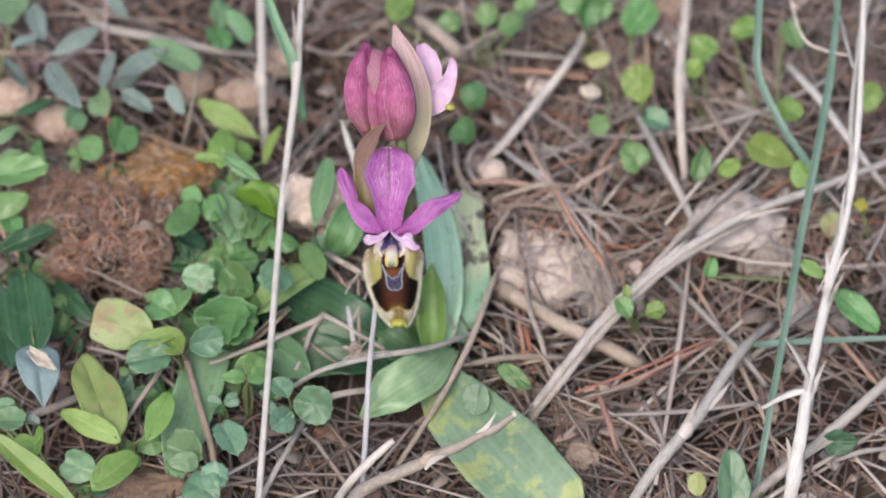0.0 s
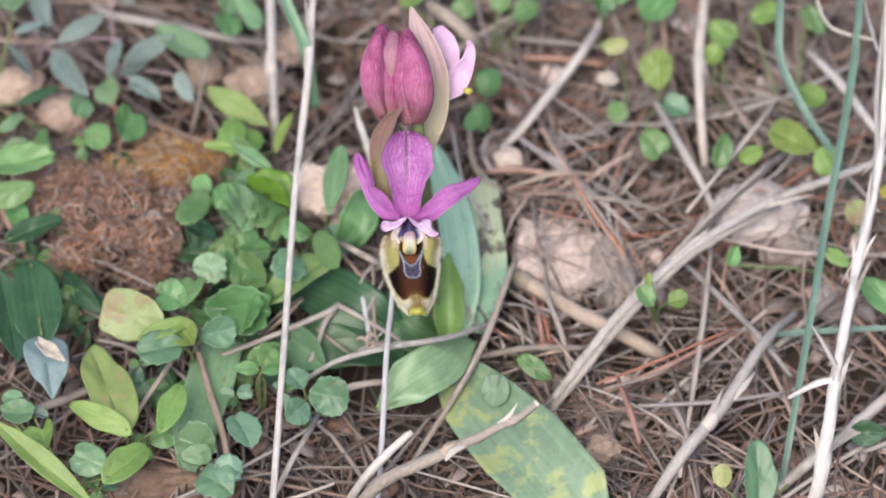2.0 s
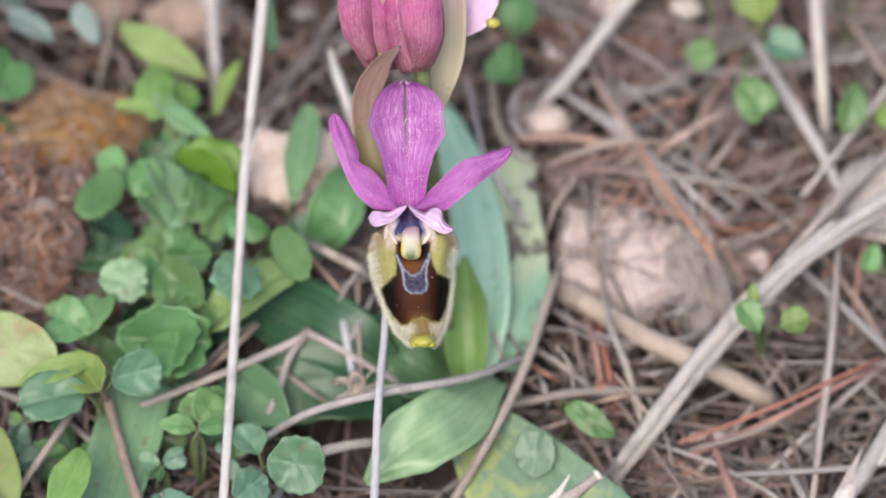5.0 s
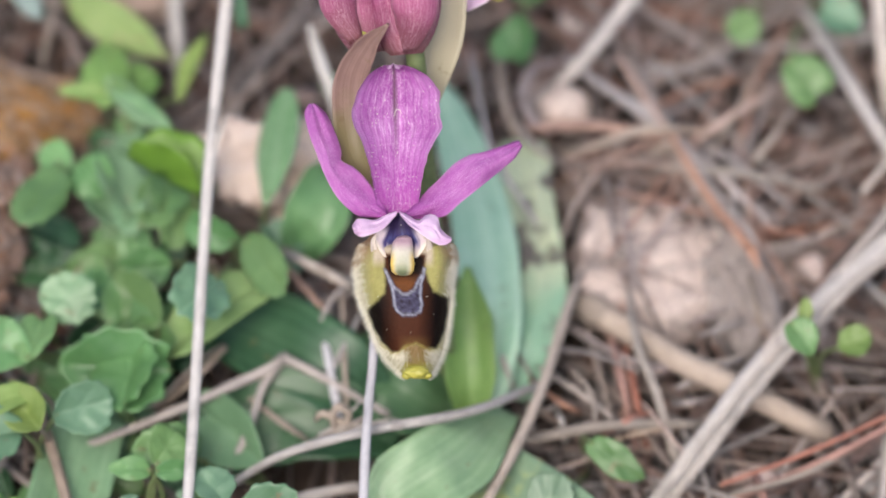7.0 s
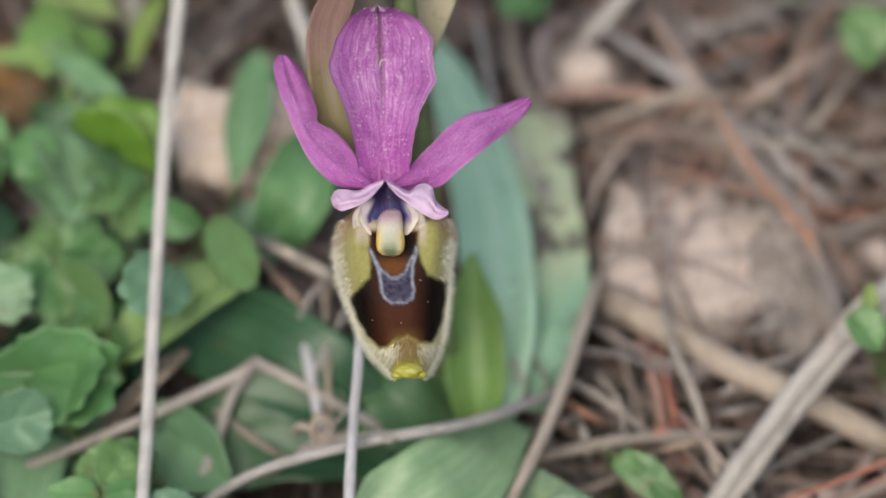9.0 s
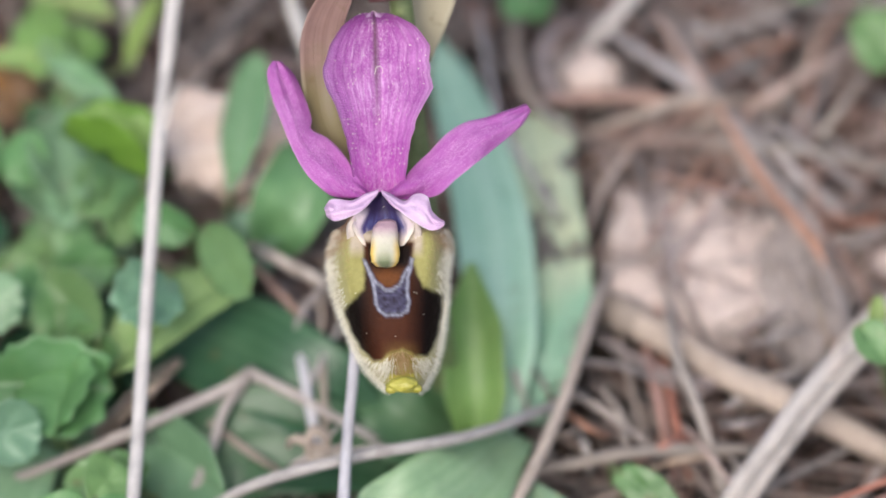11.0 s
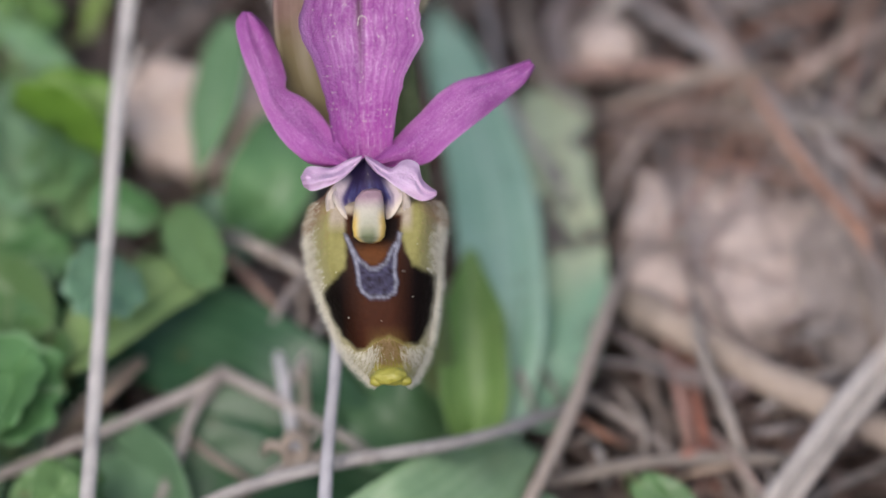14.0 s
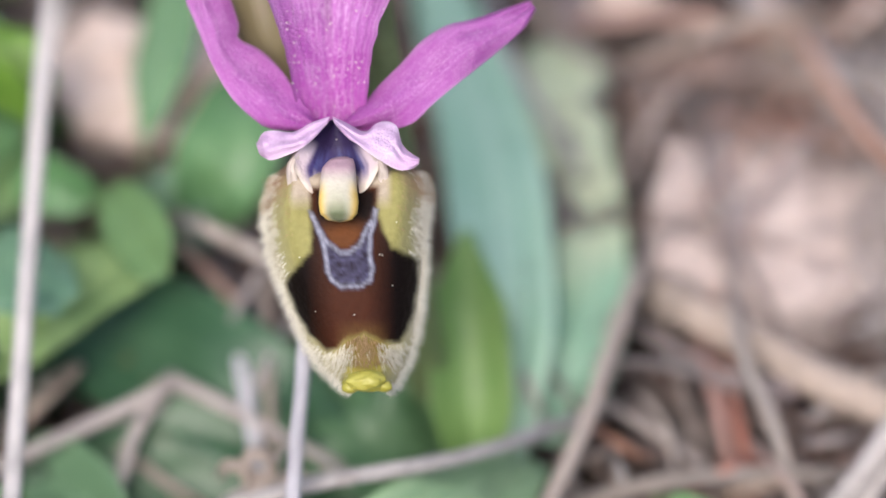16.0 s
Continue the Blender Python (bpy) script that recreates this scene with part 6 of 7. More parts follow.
stick("dry_stalk", "weathered grey stem lying in the litter", "stalk", [(40.7, 15.5, 1.0), (53.2, -1.9, 3.2), (59.5, -9.9, 1.0)], [0.47, 0.59, 0.44], GREYSTRAW, 0.3)
stick("dry_stalk", "fine pale straw lying in the litter", "stalk", [(42.7, 22.1, 4.0), (54.1, 37.1, 6.2), (58.8, 45.6, 4.0)], [0.32, 0.40, 0.30], STRAW, 0.3)
stick("dry_stalk", "weathered grey stem lying in the litter", "stalk", [(30.4, -0.1, 5.0), (44.7, 16.7, 7.2), (57.5, 32.2, 5.0)], [0.39, 0.49, 0.37], GREYSTRAW, 0.3)
stick("dry_stalk", "fine pale straw lying in the litter", "stalk", [(70.8, -25.2, 1.0), (74.8, -25.0, 3.2), (80.3, -22.6, 1.0)], [0.39, 0.48, 0.36], STRAW, 0.3)
stick("twig", "brown dry twig lying in the litter", "twig", [(-4.6, 53.0, 1.0), (-0.1, 56.4, 3.2), (3.4, 63.1, 1.0)], [0.40, 0.50, 0.38], BARK, 0.3)
stick("dry_stalk", "reddish-brown dry strand lying in the litter", "stalk", [(8.4, 33.2, 1.0), (15.3, 31.7, 3.2), (26.3, 30.6, 1.0)], [0.48, 0.60, 0.45], REDSTRAW, 0.3)
stick("dry_stalk", "lilac-grey dry strand lying in the litter", "stalk", [(14.4, 39.9, 2.0), (19.3, 33.4, 4.2), (26.2, 28.9, 2.0)], [0.44, 0.55, 0.41], LILAC, 0.3)
stick("twig", "brown dry twig lying in the litter", "twig", [(21.3, 27.0, 2.0), (29.1, 24.9, 4.2), (39.1, 24.0, 2.0)], [0.36, 0.45, 0.33], BARK, 0.3)
stick("twig", "brown dry twig lying in the litter", "twig", [(57.1, -4.0, 1.0), (66.1, 4.0, 3.2), (68.3, 7.3, 1.0)], [0.55, 0.69, 0.51], BARK, 0.3)
stick("dry_stalk", "fine dry strand lying over a pale stone", "stalk", [(16.3, 25.2, 3.4), (16.8, 20.7, 3.4), (17.1, 15.7, 3.4)], [0.16, 0.20, 0.14], LILAC, 0.3)
stick("dry_stalk", "fine dry strand lying over a pale stone", "stalk", [(18.1, 24.6, 3.4), (18.3, 17.8, 3.4), (19.2, 11.2, 3.4)], [0.22, 0.27, 0.19], LILAC, 0.3)
stick("dry_stalk", "fine dry strand lying over a pale stone", "stalk", [(22.7, 25.6, 3.4), (19.8, 20.6, 3.4), (16.0, 14.6, 3.4)], [0.16, 0.20, 0.14], REDSTRAW, 0.3)
stick("dry_stalk", "fine dry strand lying over a pale stone", "stalk", [(26.2, 24.3, 3.4), (22.4, 18.8, 3.4), (17.2, 12.3, 3.4)], [0.14, 0.18, 0.13], LILAC, 0.3)
stick("dry_stalk", "fine dry strand lying over a pale stone", "stalk", [(12.8, 13.0, 3.4), (16.0, 14.6, 3.4), (20.9, 16.6, 3.4)], [0.16, 0.20, 0.14], BARK, 0.3)

# ---- stones and debris ----
def stone(name, label, centre, size, seed, material, rough=0.25, sharp=0.15, category="stone"):
    bm = pebble(size, seed, 5, rough, sharp)
    c = Vector(centre)
    for vert in bm.verts:
        vert.co += c
    for vert in bm.verts:
        d = vert.co - c
        vert.co += d.normalized() * (0.16 * noise.noise(vert.co * 0.9) + 0.12 * noise.noise(vert.co * 2.6))
    return tagged(mesh_object(name, bm, material), label, category)


def slab(name, label, centre, size, seed, material, tilt):
    """A flat broken stone: uneven outline, chipped rim, shallow pits on top. tilt: fall along x and y."""
    bm = bmesh.new()
    c = Vector(centre)
    spokes, rings = 96, 30
    rng = random.Random(seed)
    sides = [(2 * math.pi * (k + rng.uniform(-0.3, 0.3)) / 6, rng.uniform(0.72, 1.05)) for k in range(6)]
    rows = []
    for i in range(rings + 1):
        s = (i / rings) ** 0.8
        row = []
        for k in range(spokes):
            phi = 2 * math.pi * k / spokes
            d = Vector((math.cos(phi), math.sin(phi), 0))
            reach = min(1.28, min(far / max(0.05, math.cos(phi - a)) for a, far in sides))
            reach *= 1 + 0.09 * noise.noise(d * 3.4 + Vector((0, seed, 0))) + 0.05 * noise.noise(d * 11.0)
            x, y = d.x * s * reach * size[0], d.y * s * reach * size[1]
            q = Vector((x, y, seed)) * 0.22
            top = tilt[0] * x + tilt[1] * y + 0.8 * noise.noise(q) + 0.35 * noise.noise(q * 3.1) + 0.22 * noise.noise(q * 9.0) + 0.10 * noise.noise(q * 24.0)
            top -= 0.6 * max(0.0, min(1.0, noise.noise(q * 1.5 + Vector((3.1, 0, 0))) * 9.0))
            top -= 0.35 * max(0.0, min(1.0, noise.noise(q * 3.3 + Vector((0, 5.7, 0))) * 7.0))
            row.append(bm.verts.new(c + Vector((x, y, top - size[2] * s ** 14))))
        rows.append(row)
    for a, b in zip(rows, rows[1:]):
        for k in range(spokes):
            j = (k + 1) % spokes
            bm.faces.new((a[k], b[k], b[j], a[j]))
    bm.faces.new(rows[-1][::-1])
    bmesh.ops.remove_doubles(bm, verts=bm.verts, dist=0.001)
    bmesh.ops.recalc_face_normals(bm, faces=bm.faces)
    return tagged(mesh_object(name, bm, material), label, "stone")


stone("stone", "beige rough stone behind a green leaf", (-19.0, 27.3, 3.6), (6.0, 5.4, 4.6), 2, BEIGE, 0.45, 0.2)
stone("stone", "small beige stone chip", (-16.6, 23.5, -1.0), (1.9, 1.8, 1.8), 5, BEIGE)
stone("pebble", "small pale round pebble among needles", (12.6, 35.6, 1.0), (2.6, 2.5, 2.3), 7, BEIGE, 0.12, 0.0)
stone("pebble", "grey pebble among needles", (9.6, 38.4, -1.0), (2.3, 2.2, 2.0), 9, BARKGREY, 0.2)
slab("stone_slab", "flat pinkish-beige stone half covered by dry strands", (21.2, 17.6, 1.0), (8.6, 9.4, 6.0), 12, SLABSTONE, (-0.10, 0.05))
slab("stone_slab", "flat grey stone leaning on a pinkish one", (30.2, 14.0, 0.2), (5.0, 6.4, 5.0), 43, BARKGREY, (-0.2, 0.25))
stone("bark_piece", "grey weathered piece of bark", (55.4, 24.8, 1.0), (8.0, 6.0, 3.6), 15, PALEBARK, 0.25, 0.12, "bark")
stone("bark_piece", "grey curled piece of bark", (61.3, 19.0, -2.0), (6.0, 3.8, 2.8), 16, BARKGREY, 0.25, 0.12, "bark")
stone("stone", "grey stone in the needle litter", (67.2, 7.5, -2.0), (4.0, 3.6, 2.8), 17, BARKGREY)
stone("stone", "beige stone at the foot of a shrub", (-73.0, 52.4, 0.0), (5.0, 3.6, 3.0), 18, TANSTONE)
stone("stone", "brown stone beside clover", (-64.4, 47.4, -1.0), (4.5, 3.5, 2.6), 19, TANSTONE)
stone("stone", "tan stone behind a dry stem", (-30.9, 52.5, 0.0), (5.4, 3.4, 3.0), 20, TANSTONE)
stone("stone", "tan stone among needles", (-40.0, 57.0, -1.0), (3.4, 3.6, 2.6), 21, TANSTONE)
stone("stone", "tan stone behind a dry stalk", (-25.0, 62.0, -1.0), (3.4, 3.4, 2.6), 22, TANSTONE)
stone("stone", "pale stone beside the rosette", (27.7, -21.9, -2.6), (2.8, 2.6, 2.2), 23, TANSTONE)
stone("stone", "small pale stone among needles", (20.8, 54.9, -1.0), (2.6, 2.4, 2.0), 24, PALESTONE)
stone("soil_clod", "brown clod of earth", (-47.0, -29.7, -2.0), (14.0, 3.6, 3.8), 25, BROWNBARK, 0.3, 0.3, "clod")
stone("stone", "pinkish stone at the edge of the litter", (44.6, 73.9, -1.0), (4.0, 3.0, 2.4), 26, TANSTONE)


def fibre_ball(name, label, lumps, count, seed, material, curls=9, tufts=26):
    """A matted ball of plant fibres round rough lumps. lumps: (centre, size)."""
    root = thing(name, label, "debris")
    rng = random.Random(seed)
    bm = bmesh.new()
    for k, (centre, size) in enumerate(lumps):
        c = Vector(centre)
        core = pebble(tuple(0.86 * s for s in size), seed + k, 4, 0.6, 0.3)
        for vert in core.verts:
            vert.co += c
        part("core", core, SOIL, root)
        for _ in range(count):
            d = Vector((rng.gauss(0, 1), rng.gauss(0, 1), abs(rng.gauss(0, 1)))).normalized()
            t = d.cross(Vector((rng.gauss(0, 1), rng.gauss(0, 1), rng.gauss(0, 1)))).normalized()
            span, r, fat = rng.uniform(0.5, 2.1), rng.uniform(0.80, 1.28), rng.choice((0.45, 0.6, 0.85, 1.3))
            pts = []
            for j in range(5):
                a = (j / 4 - 0.5) * span
                q = (d * math.cos(a) + t * math.sin(a)) * r
                q += Vector((rng.gauss(0, 0.10), rng.gauss(0, 0.10), rng.gauss(0, 0.10)))
                pts.append(c + Vector((q.x * size[0], q.y * size[1], q.z * size[2])))
            add_tube(bm, pts, [0.08 * fat, 0.17 * fat, 0.15 * fat, 0.06 * fat], 4, 8)
        for _ in range(curls):
            d = Vector((rng.gauss(0, 1), rng.gauss(0, 1), abs(rng.gauss(0, 1)))).normalized()
            t = d.orthogonal().normalized()
            n = d.cross(t)
            ring, first, sweep, ease = rng.uniform(0.7, 2.2), rng.uniform(0, 6.3), rng.uniform(1.8, 5.0), rng.uniform(0.6, 1.3)
            heart = c + Vector((d.x * size[0], d.y * size[1], d.z * size[2])) * rng.uniform(0.95, 1.12)
            pts = []
            for j in range(7):
                a = first + sweep * j / 6
                pts.append(heart + (t * math.cos(a) + n * math.sin(a) * ease) * ring * (1 + 0.06 * j) + d * rng.gauss(0.2, 0.3))
            w = rng.uniform(0.07, 0.16)
            add_tube(bm, pts, [w * 0.6, w, w * 0.9, w * 0.4], 5, 14)
        for _ in range(tufts):
            d = Vector((rng.gauss(0, 1), rng.gauss(0, 1), abs(rng.gauss(0, 0.8)))).normalized()
            start = c + Vector((d.x * size[0], d.y * size[1], d.z * size[2])) * 0.9
            lean = (d + Vector((rng.gauss(0, 0.6), rng.gauss(0, 0.6), rng.gauss(0, 0.5)))).normalized()
            ln = rng.uniform(1.4, 3.4)
            for _ in range(9):
                way = (lean + Vector((rng.gauss(0, 0.28), rng.gauss(0, 0.28), rng.gauss(0, 0.28)))).normalized()
                turn = way.cross(Vector((rng.gauss(0, 1), rng.gauss(0, 1), rng.gauss(0, 1)))) * 0.3
                add_tube(bm, [start, start + way * ln * 0.5 + turn * ln * 0.4, start + way * ln + turn * ln], [0.10, 0.09, 0.03], 4, 5)
    part("fibre_mat", bm, material, root)
    return root


fibre_ball("fibre_ball", "matted brown ball of dry plant fibres", [
    ((-59.6, 20.3, 3.2), (4.2, 3.8, 5.2)), ((-52.3, 22.6, 4.6), (4.4, 3.9, 5.4)), ((-48.0, 17.0, 2.4), (3.7, 3.4, 4.6)), ((-65.0, 24.6, 0.0), (3.6, 3.4, 4.2)),
    ((-55.0, 16.0, 3.6), (4.0, 3.2, 4.4)), ((-61.9, 14.9, 1.0), (3.5, 2.8, 3.8)), ((-57.6, 27.9, 2.2), (3.8, 3.1, 4.0)), ((-49.4, 12.9, 0.4), (3.4, 2.4, 3.4)), ((-45.6, 24.0, 2.0), (2.8, 2.9, 4.4))], 230, 31, FIBRE)
stone("pebble", "dark grey pebble caught in a fibre ball", (-48.6, 20.0, 6.2), (2.0, 1.3, 1.3), 51, BARKGREY, 0.2)
stone("pebble", "small grey pebble caught in a fibre ball", (-51.6, 20.6, 6.8), (1.0, 0.9, 0.9), 52, BARKGREY, 0.2)
fibre_ball("moss_tuft", "orange-brown dry moss tuft", [((-52.5, 32.0, 1.0), (4.4, 3.4, 3.6)), ((-47.5, 30.6, 2.0), (4.0, 3.4, 4.4)), ((-43.9, 32.7, 2.0), (4.2, 3.2, 4.0)), ((-40.0, 34.6, 1.0), (3.2, 2.2, 3.0)), ((-46.4, 36.6, 1.0), (3.6, 2.6, 3.4))], 420, 32, MOSS)
fibre_ball("moss_tuft", "brown dry moss tuft", [((-65.0, 31.7, -1.0), (5.0, 3.8, 3.4)), ((-68.9, 28.9, -1.0), (3.6, 3.0, 3.0))], 420, 33, FIBRE)

# ---- small plants ----
FLAT_U = Vector((1, 0, 0))
FLAT_V = Vector((0, 0.86, 0.5))
LEAFRNG = random.Random(21)


# a leaf's outline: widening to the tip, bluntness, teeth, their depth, notch at the tip
OUTLINES = {
    "orb": (0.12, 1.02, 15, 0.12, 0.0), "obo": (0.26, 1.06, 13, 0.10, 0.06), "ovate": (-0.16, 1.15, 0, 0.0, 0.0), "lanc": (-0.04, 1.5, 0, 0.0, 0.0),
    "lance_up": (0.16, 1.55, 0, 0.0, 0.0), "notch": (0.18, 0.98, 13, 0.05, 0.30), "lobe": (0.05, 0.98, 11, 0.18, 0.05), "yellow": (0.20, 0.85, 9, 0.05, 0.12), "fold": (-0.10, 0.80, 0, 0.0, 0.05),
}


def leaflet(base, tip, width, face, shape, rng):
    """One leaf of a herb, a thin closed sheet with a sunken midrib; a folded one has half of it turned over."""
    grow, blunt, teeth, deep, notch = OUTLINES[shape]
    base, tip = Vector(base), Vector(tip)
    ax = (tip - base).normalized()
    side = ax.cross(Vector(face)).normalized()
    nor = side.cross(ax).normalized()
    long, half, mid = (tip - base).length / 2, width / 2, (base + tip) / 2
    cup, bow, seed = rng.uniform(-0.22, 0.25), rng.uniform(-0.22, 0.16), rng.uniform(0, 90)
    fold = rng.uniform(0.06, 0.45)
    lean = math.radians(118) if shape == "fold" else 0.0
    bm = bmesh.new()
    uvl = bm.loops.layers.uv.verify()
    spokes, rings = 46, (0.0, 0.3, 0.56, 0.78, 0.92, 1.0)
    where = {}

    def place(r, k, under):
        phi = 2 * math.pi * k / spokes
        x, y = math.sin(phi), -math.cos(phi)
        x = math.copysign(abs(x) ** blunt, x) * (1 + grow * y)
        out = 1 + 0.13 * noise.noise(Vector((math.cos(phi) * 1.4, math.sin(phi) * 1.4, seed)))
        if teeth and y > -0.6:
            out += deep * (1 - 2 * abs((phi / (2 * math.pi) * teeth) % 1.0 - 0.5)) * r ** 4
        out *= 1 - notch * math.exp(-((phi - math.pi) / 0.3) ** 2)
        x, y = x * out * r, y * out * r
        lift = fold * half * abs(x) + cup * half * (x * x + y * y) + bow * long * y * y + 0.16 * half * noise.noise(Vector((x * 2.1, y * 2.1, seed)))
        lift -= (fold * 0.6 + 0.05) * half * math.exp(-(x / 0.16) ** 2) * 0.35 + under * 0.2 * (1 - 0.7 * r ** 6)
        reach = half * x
        at = mid + ax * (long * y) + nor * lift
        if lean and x < 0:
            at += side * (reach * math.cos(lean)) - nor * (reach * math.sin(lean))
        else:
            at += side * reach
        vert = bm.verts.new(at)
        where[vert] = (0.5 + 0.5 * max(-1, min(1, x)), 0.5 + 0.5 * max(-1, min(1, y)))
        return vert

    sheets = [[[place(r, k, under) for k in range(spokes)] if r else [place(0, 0, under)] for r in rings] for under in (0, 1)]
    for under, sheet in enumerate(sheets):
        for a, b in zip(sheet, sheet[1:]):
            for k in range(spokes):
                j = (k + 1) % spokes
                vs = (a[0], b[k], b[j]) if len(a) == 1 else (a[k], b[k], b[j], a[j])
                bm.faces.new(vs if under else vs[::-1])
    for k in range(spokes):
        j = (k + 1) % spokes
        bm.faces.new((sheets[0][-1][j], sheets[0][-1][k], sheets[1][-1][k], sheets[1][-1][j]))
    for fc in bm.faces:
        for lp in fc.loops:
            lp[uvl].uv = where[lp.vert]
    bmesh.ops.recalc_face_normals(bm, faces=bm.faces)
    return bm


def leafy(name, label, leaves, root_at, category="plant", stem_material=STEMGREEN, stem_radius=0.28):
    """A low plant. leaves: base, tip, full width, outline, material."""
    root = thing(name, label, category)
    foot = Vector((root_at[0], root_at[1], -6.0))
    for base, tip, width, shape, mat in leaves:
        face = (LEAFRNG.uniform(-0.6, 0.6), LEAFRNG.uniform(-1.0, 0.15), 0.9)
        part("leaf", leaflet(base, tip, width, face, shape, LEAFRNG), mat, root)
        b, t = Vector(base), Vector(tip)
        bend = b.lerp(foot, 0.5) - (t - b).normalized() * 0.8
        bend.z = b.z * 0.6 - 1.2
        part("stem", tube([b + (t - b) * 0.08, bend, foot], [stem_radius * 0.7, stem_radius, stem_radius * 1.1], 6, 0.1), stem_material, root)
    return root


def herb(name, label, leaves, root_at=None, category="plant", stem_material=STEMGREEN, stem_radius=0.28):
    """A low plant of scattered leaves. leaves: centre, half length, half width, angle, outline, material."""
    made = []
    for centre, half, wide, angle, shape, mat in leaves:
        a = radians(angle + LEAFRNG.uniform(-10, 10))
        d = (FLAT_U * math.cos(a) + FLAT_V * math.sin(a)) * half
        made.append((Vector(centre) - d, Vector(centre) + d, 2 * wide, shape, mat))
    foot = root_at or [sum(lf[0][k] for lf in leaves) / len(leaves) for k in (0, 1)]
    return leafy(name, label, made, foot, category, stem_material, stem_radius)


leafy("clover", "clover with round leaves on thin brown stems", [
    ((-55.2, 41.8, 9.2), (-57.1, 46.6, 8.8), 4.4, "orb", PALEMED), ((-62.0, 38.9, 9.3), (-60.2, 43.7, 8.7), 4.2, "orb", PALEMED),
    ((-59.0, 37.6, 9.0), (-56.9, 32.5, 9.0), 4.3, "orb", MEDICK), ((-54.0, 34.5, 8.2), (-51.8, 41.4, 7.8), 6.0, "notch", MEDICK)], (-54.4, 36.8), "plant", RUST)
leafy("shrublet", "grey-leaved shrub sprig on a pinkish stem", [
    ((-69.5, 66.6, 9.3), (-67.0, 58.7, 8.7), 3.6, "lanc", GREYLEAF), ((-72.8, 56.4, 10.0), (-67.5, 58.7, 10.0), 2.6, "lanc", GREYLEAF),
    ((-65.4, 54.8, 9.5), (-56.9, 60.3, 10.5), 3.0, "lanc", GREYLEAF), ((-73.8, 54.6, 8.6), (-70.1, 47.4, 9.4), 3.0, "lanc", GREYLEAF),
    ((-66.4, 52.7, 10.6), (-59.9, 42.3, 11.4), 4.2, "lanc", GREYLEAF), ((-54.4, 56.3, 9.2), (-56.6, 47.9, 8.8), 2.4, "lanc", GREYLEAF)], (-69.2, 60.5), "shrub", PINKSTEM)
leafy("shrublet", "grey-green shrub sprig with paler leaves", [
    ((-54.0, 50.7, 8.9), (-45.4, 56.3, 9.1), 3.6, "lanc", GREYLEAF), ((-52.9, 47.4, 9.1), (-47.3, 43.1, 8.9), 3.2, "ovate", GREYLEAF),
    ((-44.7, 49.0, 8.2), (-41.6, 43.0, 7.8), 3.0, "ovate", GREYLEAF), ((-56.6, 69.6, 8.3), (-52.1, 64.4, 7.7), 2.4, "lanc", GREYLEAF),
    ((-54.9, 49.1, 7.2), (-49.6, 53.1, 6.8), 2.6, "lanc", GREYLEAF)], (-54.9, 55.2), "shrub", PINKSTEM)
leafy("herb", "herb with broad pale green lobed leaves", [
    ((-48.5, 58.8, 8.5), (-39.7, 51.1, 9.5), 5.8, "obo", PALEMED), ((-36.3, 62.5, 7.6), (-35.1, 67.7, 8.4), 4.6, "orb", PALEMED),
    ((-36.8, 63.3, 7.6), (-35.1, 57.6, 8.4), 4.2, "orb", MEDICK), ((-34.0, 66.0, 7.6), (-29.5, 58.6, 8.4), 3.4, "obo", PALEMED)], (-37.0, 62.9), "plant", STEMGREEN)
leafy("herb", "broad green leaves at the edge of a shrub", [
    ((-72.9, 61.7, 9.2), (-73.2, 70.2, 8.8), 7.0, "orb", PALEMED), ((-76.5, 28.4, 9.1), (-65.5, 30.9, 8.9), 5.3, "lobe", MEDICK),
    ((-76.2, 21.7, 8.8), (-68.2, 24.1, 9.2), 4.7, "ovate", MEDICK), ((-74.9, 36.8, 7.7), (-70.7, 40.3, 8.3), 2.2, "ovate", PALEMED),
    ((-74.3, 33.8, 7.5), (-69.9, 34.8, 8.5), 1.6, "lanc", PALEMED), ((-68.3, 39.9, 4.5), (-66.7, 35.5, 5.5), 3.0, "ovate", MEDICK),
    ((-72.3, 43.8, 6.3), (-64.7, 48.2, 5.7), 2.0, "lanc", DARKLEAF)], (-76.9, 49.1), "plant", STEMGREEN)
leafy("herb", "lance-shaped green leaf fading to brown at its tip", [
    ((-39.5, 46.9, 6.8), (-28.8, 38.7, 7.2), 4.6, "lanc", MOTTLED), ((-35.5, 43.8, 4.7), (-28.4, 39.1, 5.3), 3.0, "lanc", YELLOWING)], (-39.3, 52.9), "plant", STEMGREEN)
leafy("herb", "herb with yellow-green lobed leaves", [
    ((-34.4, 32.8, 8.9), (-39.9, 32.9, 9.1), 2.0, "lanc", LIME), ((-34.9, 30.8, 9.2), (-34.9, 38.5, 8.8), 4.8, "lobe", LIME),
    ((-34.0, 33.0, 7.9), (-29.9, 35.6, 8.1), 3.6, "lobe", LIME), ((-34.5, 31.3, 11.3), (-27.9, 26.4, 10.7), 3.2, "lanc", ROSETTE),
    ((-27.3, 32.6, 7.5), (-24.6, 40.4, 8.5), 2.6, "lanc", LIME)], (-34.5, 36.8), "plant", STEMGREEN)
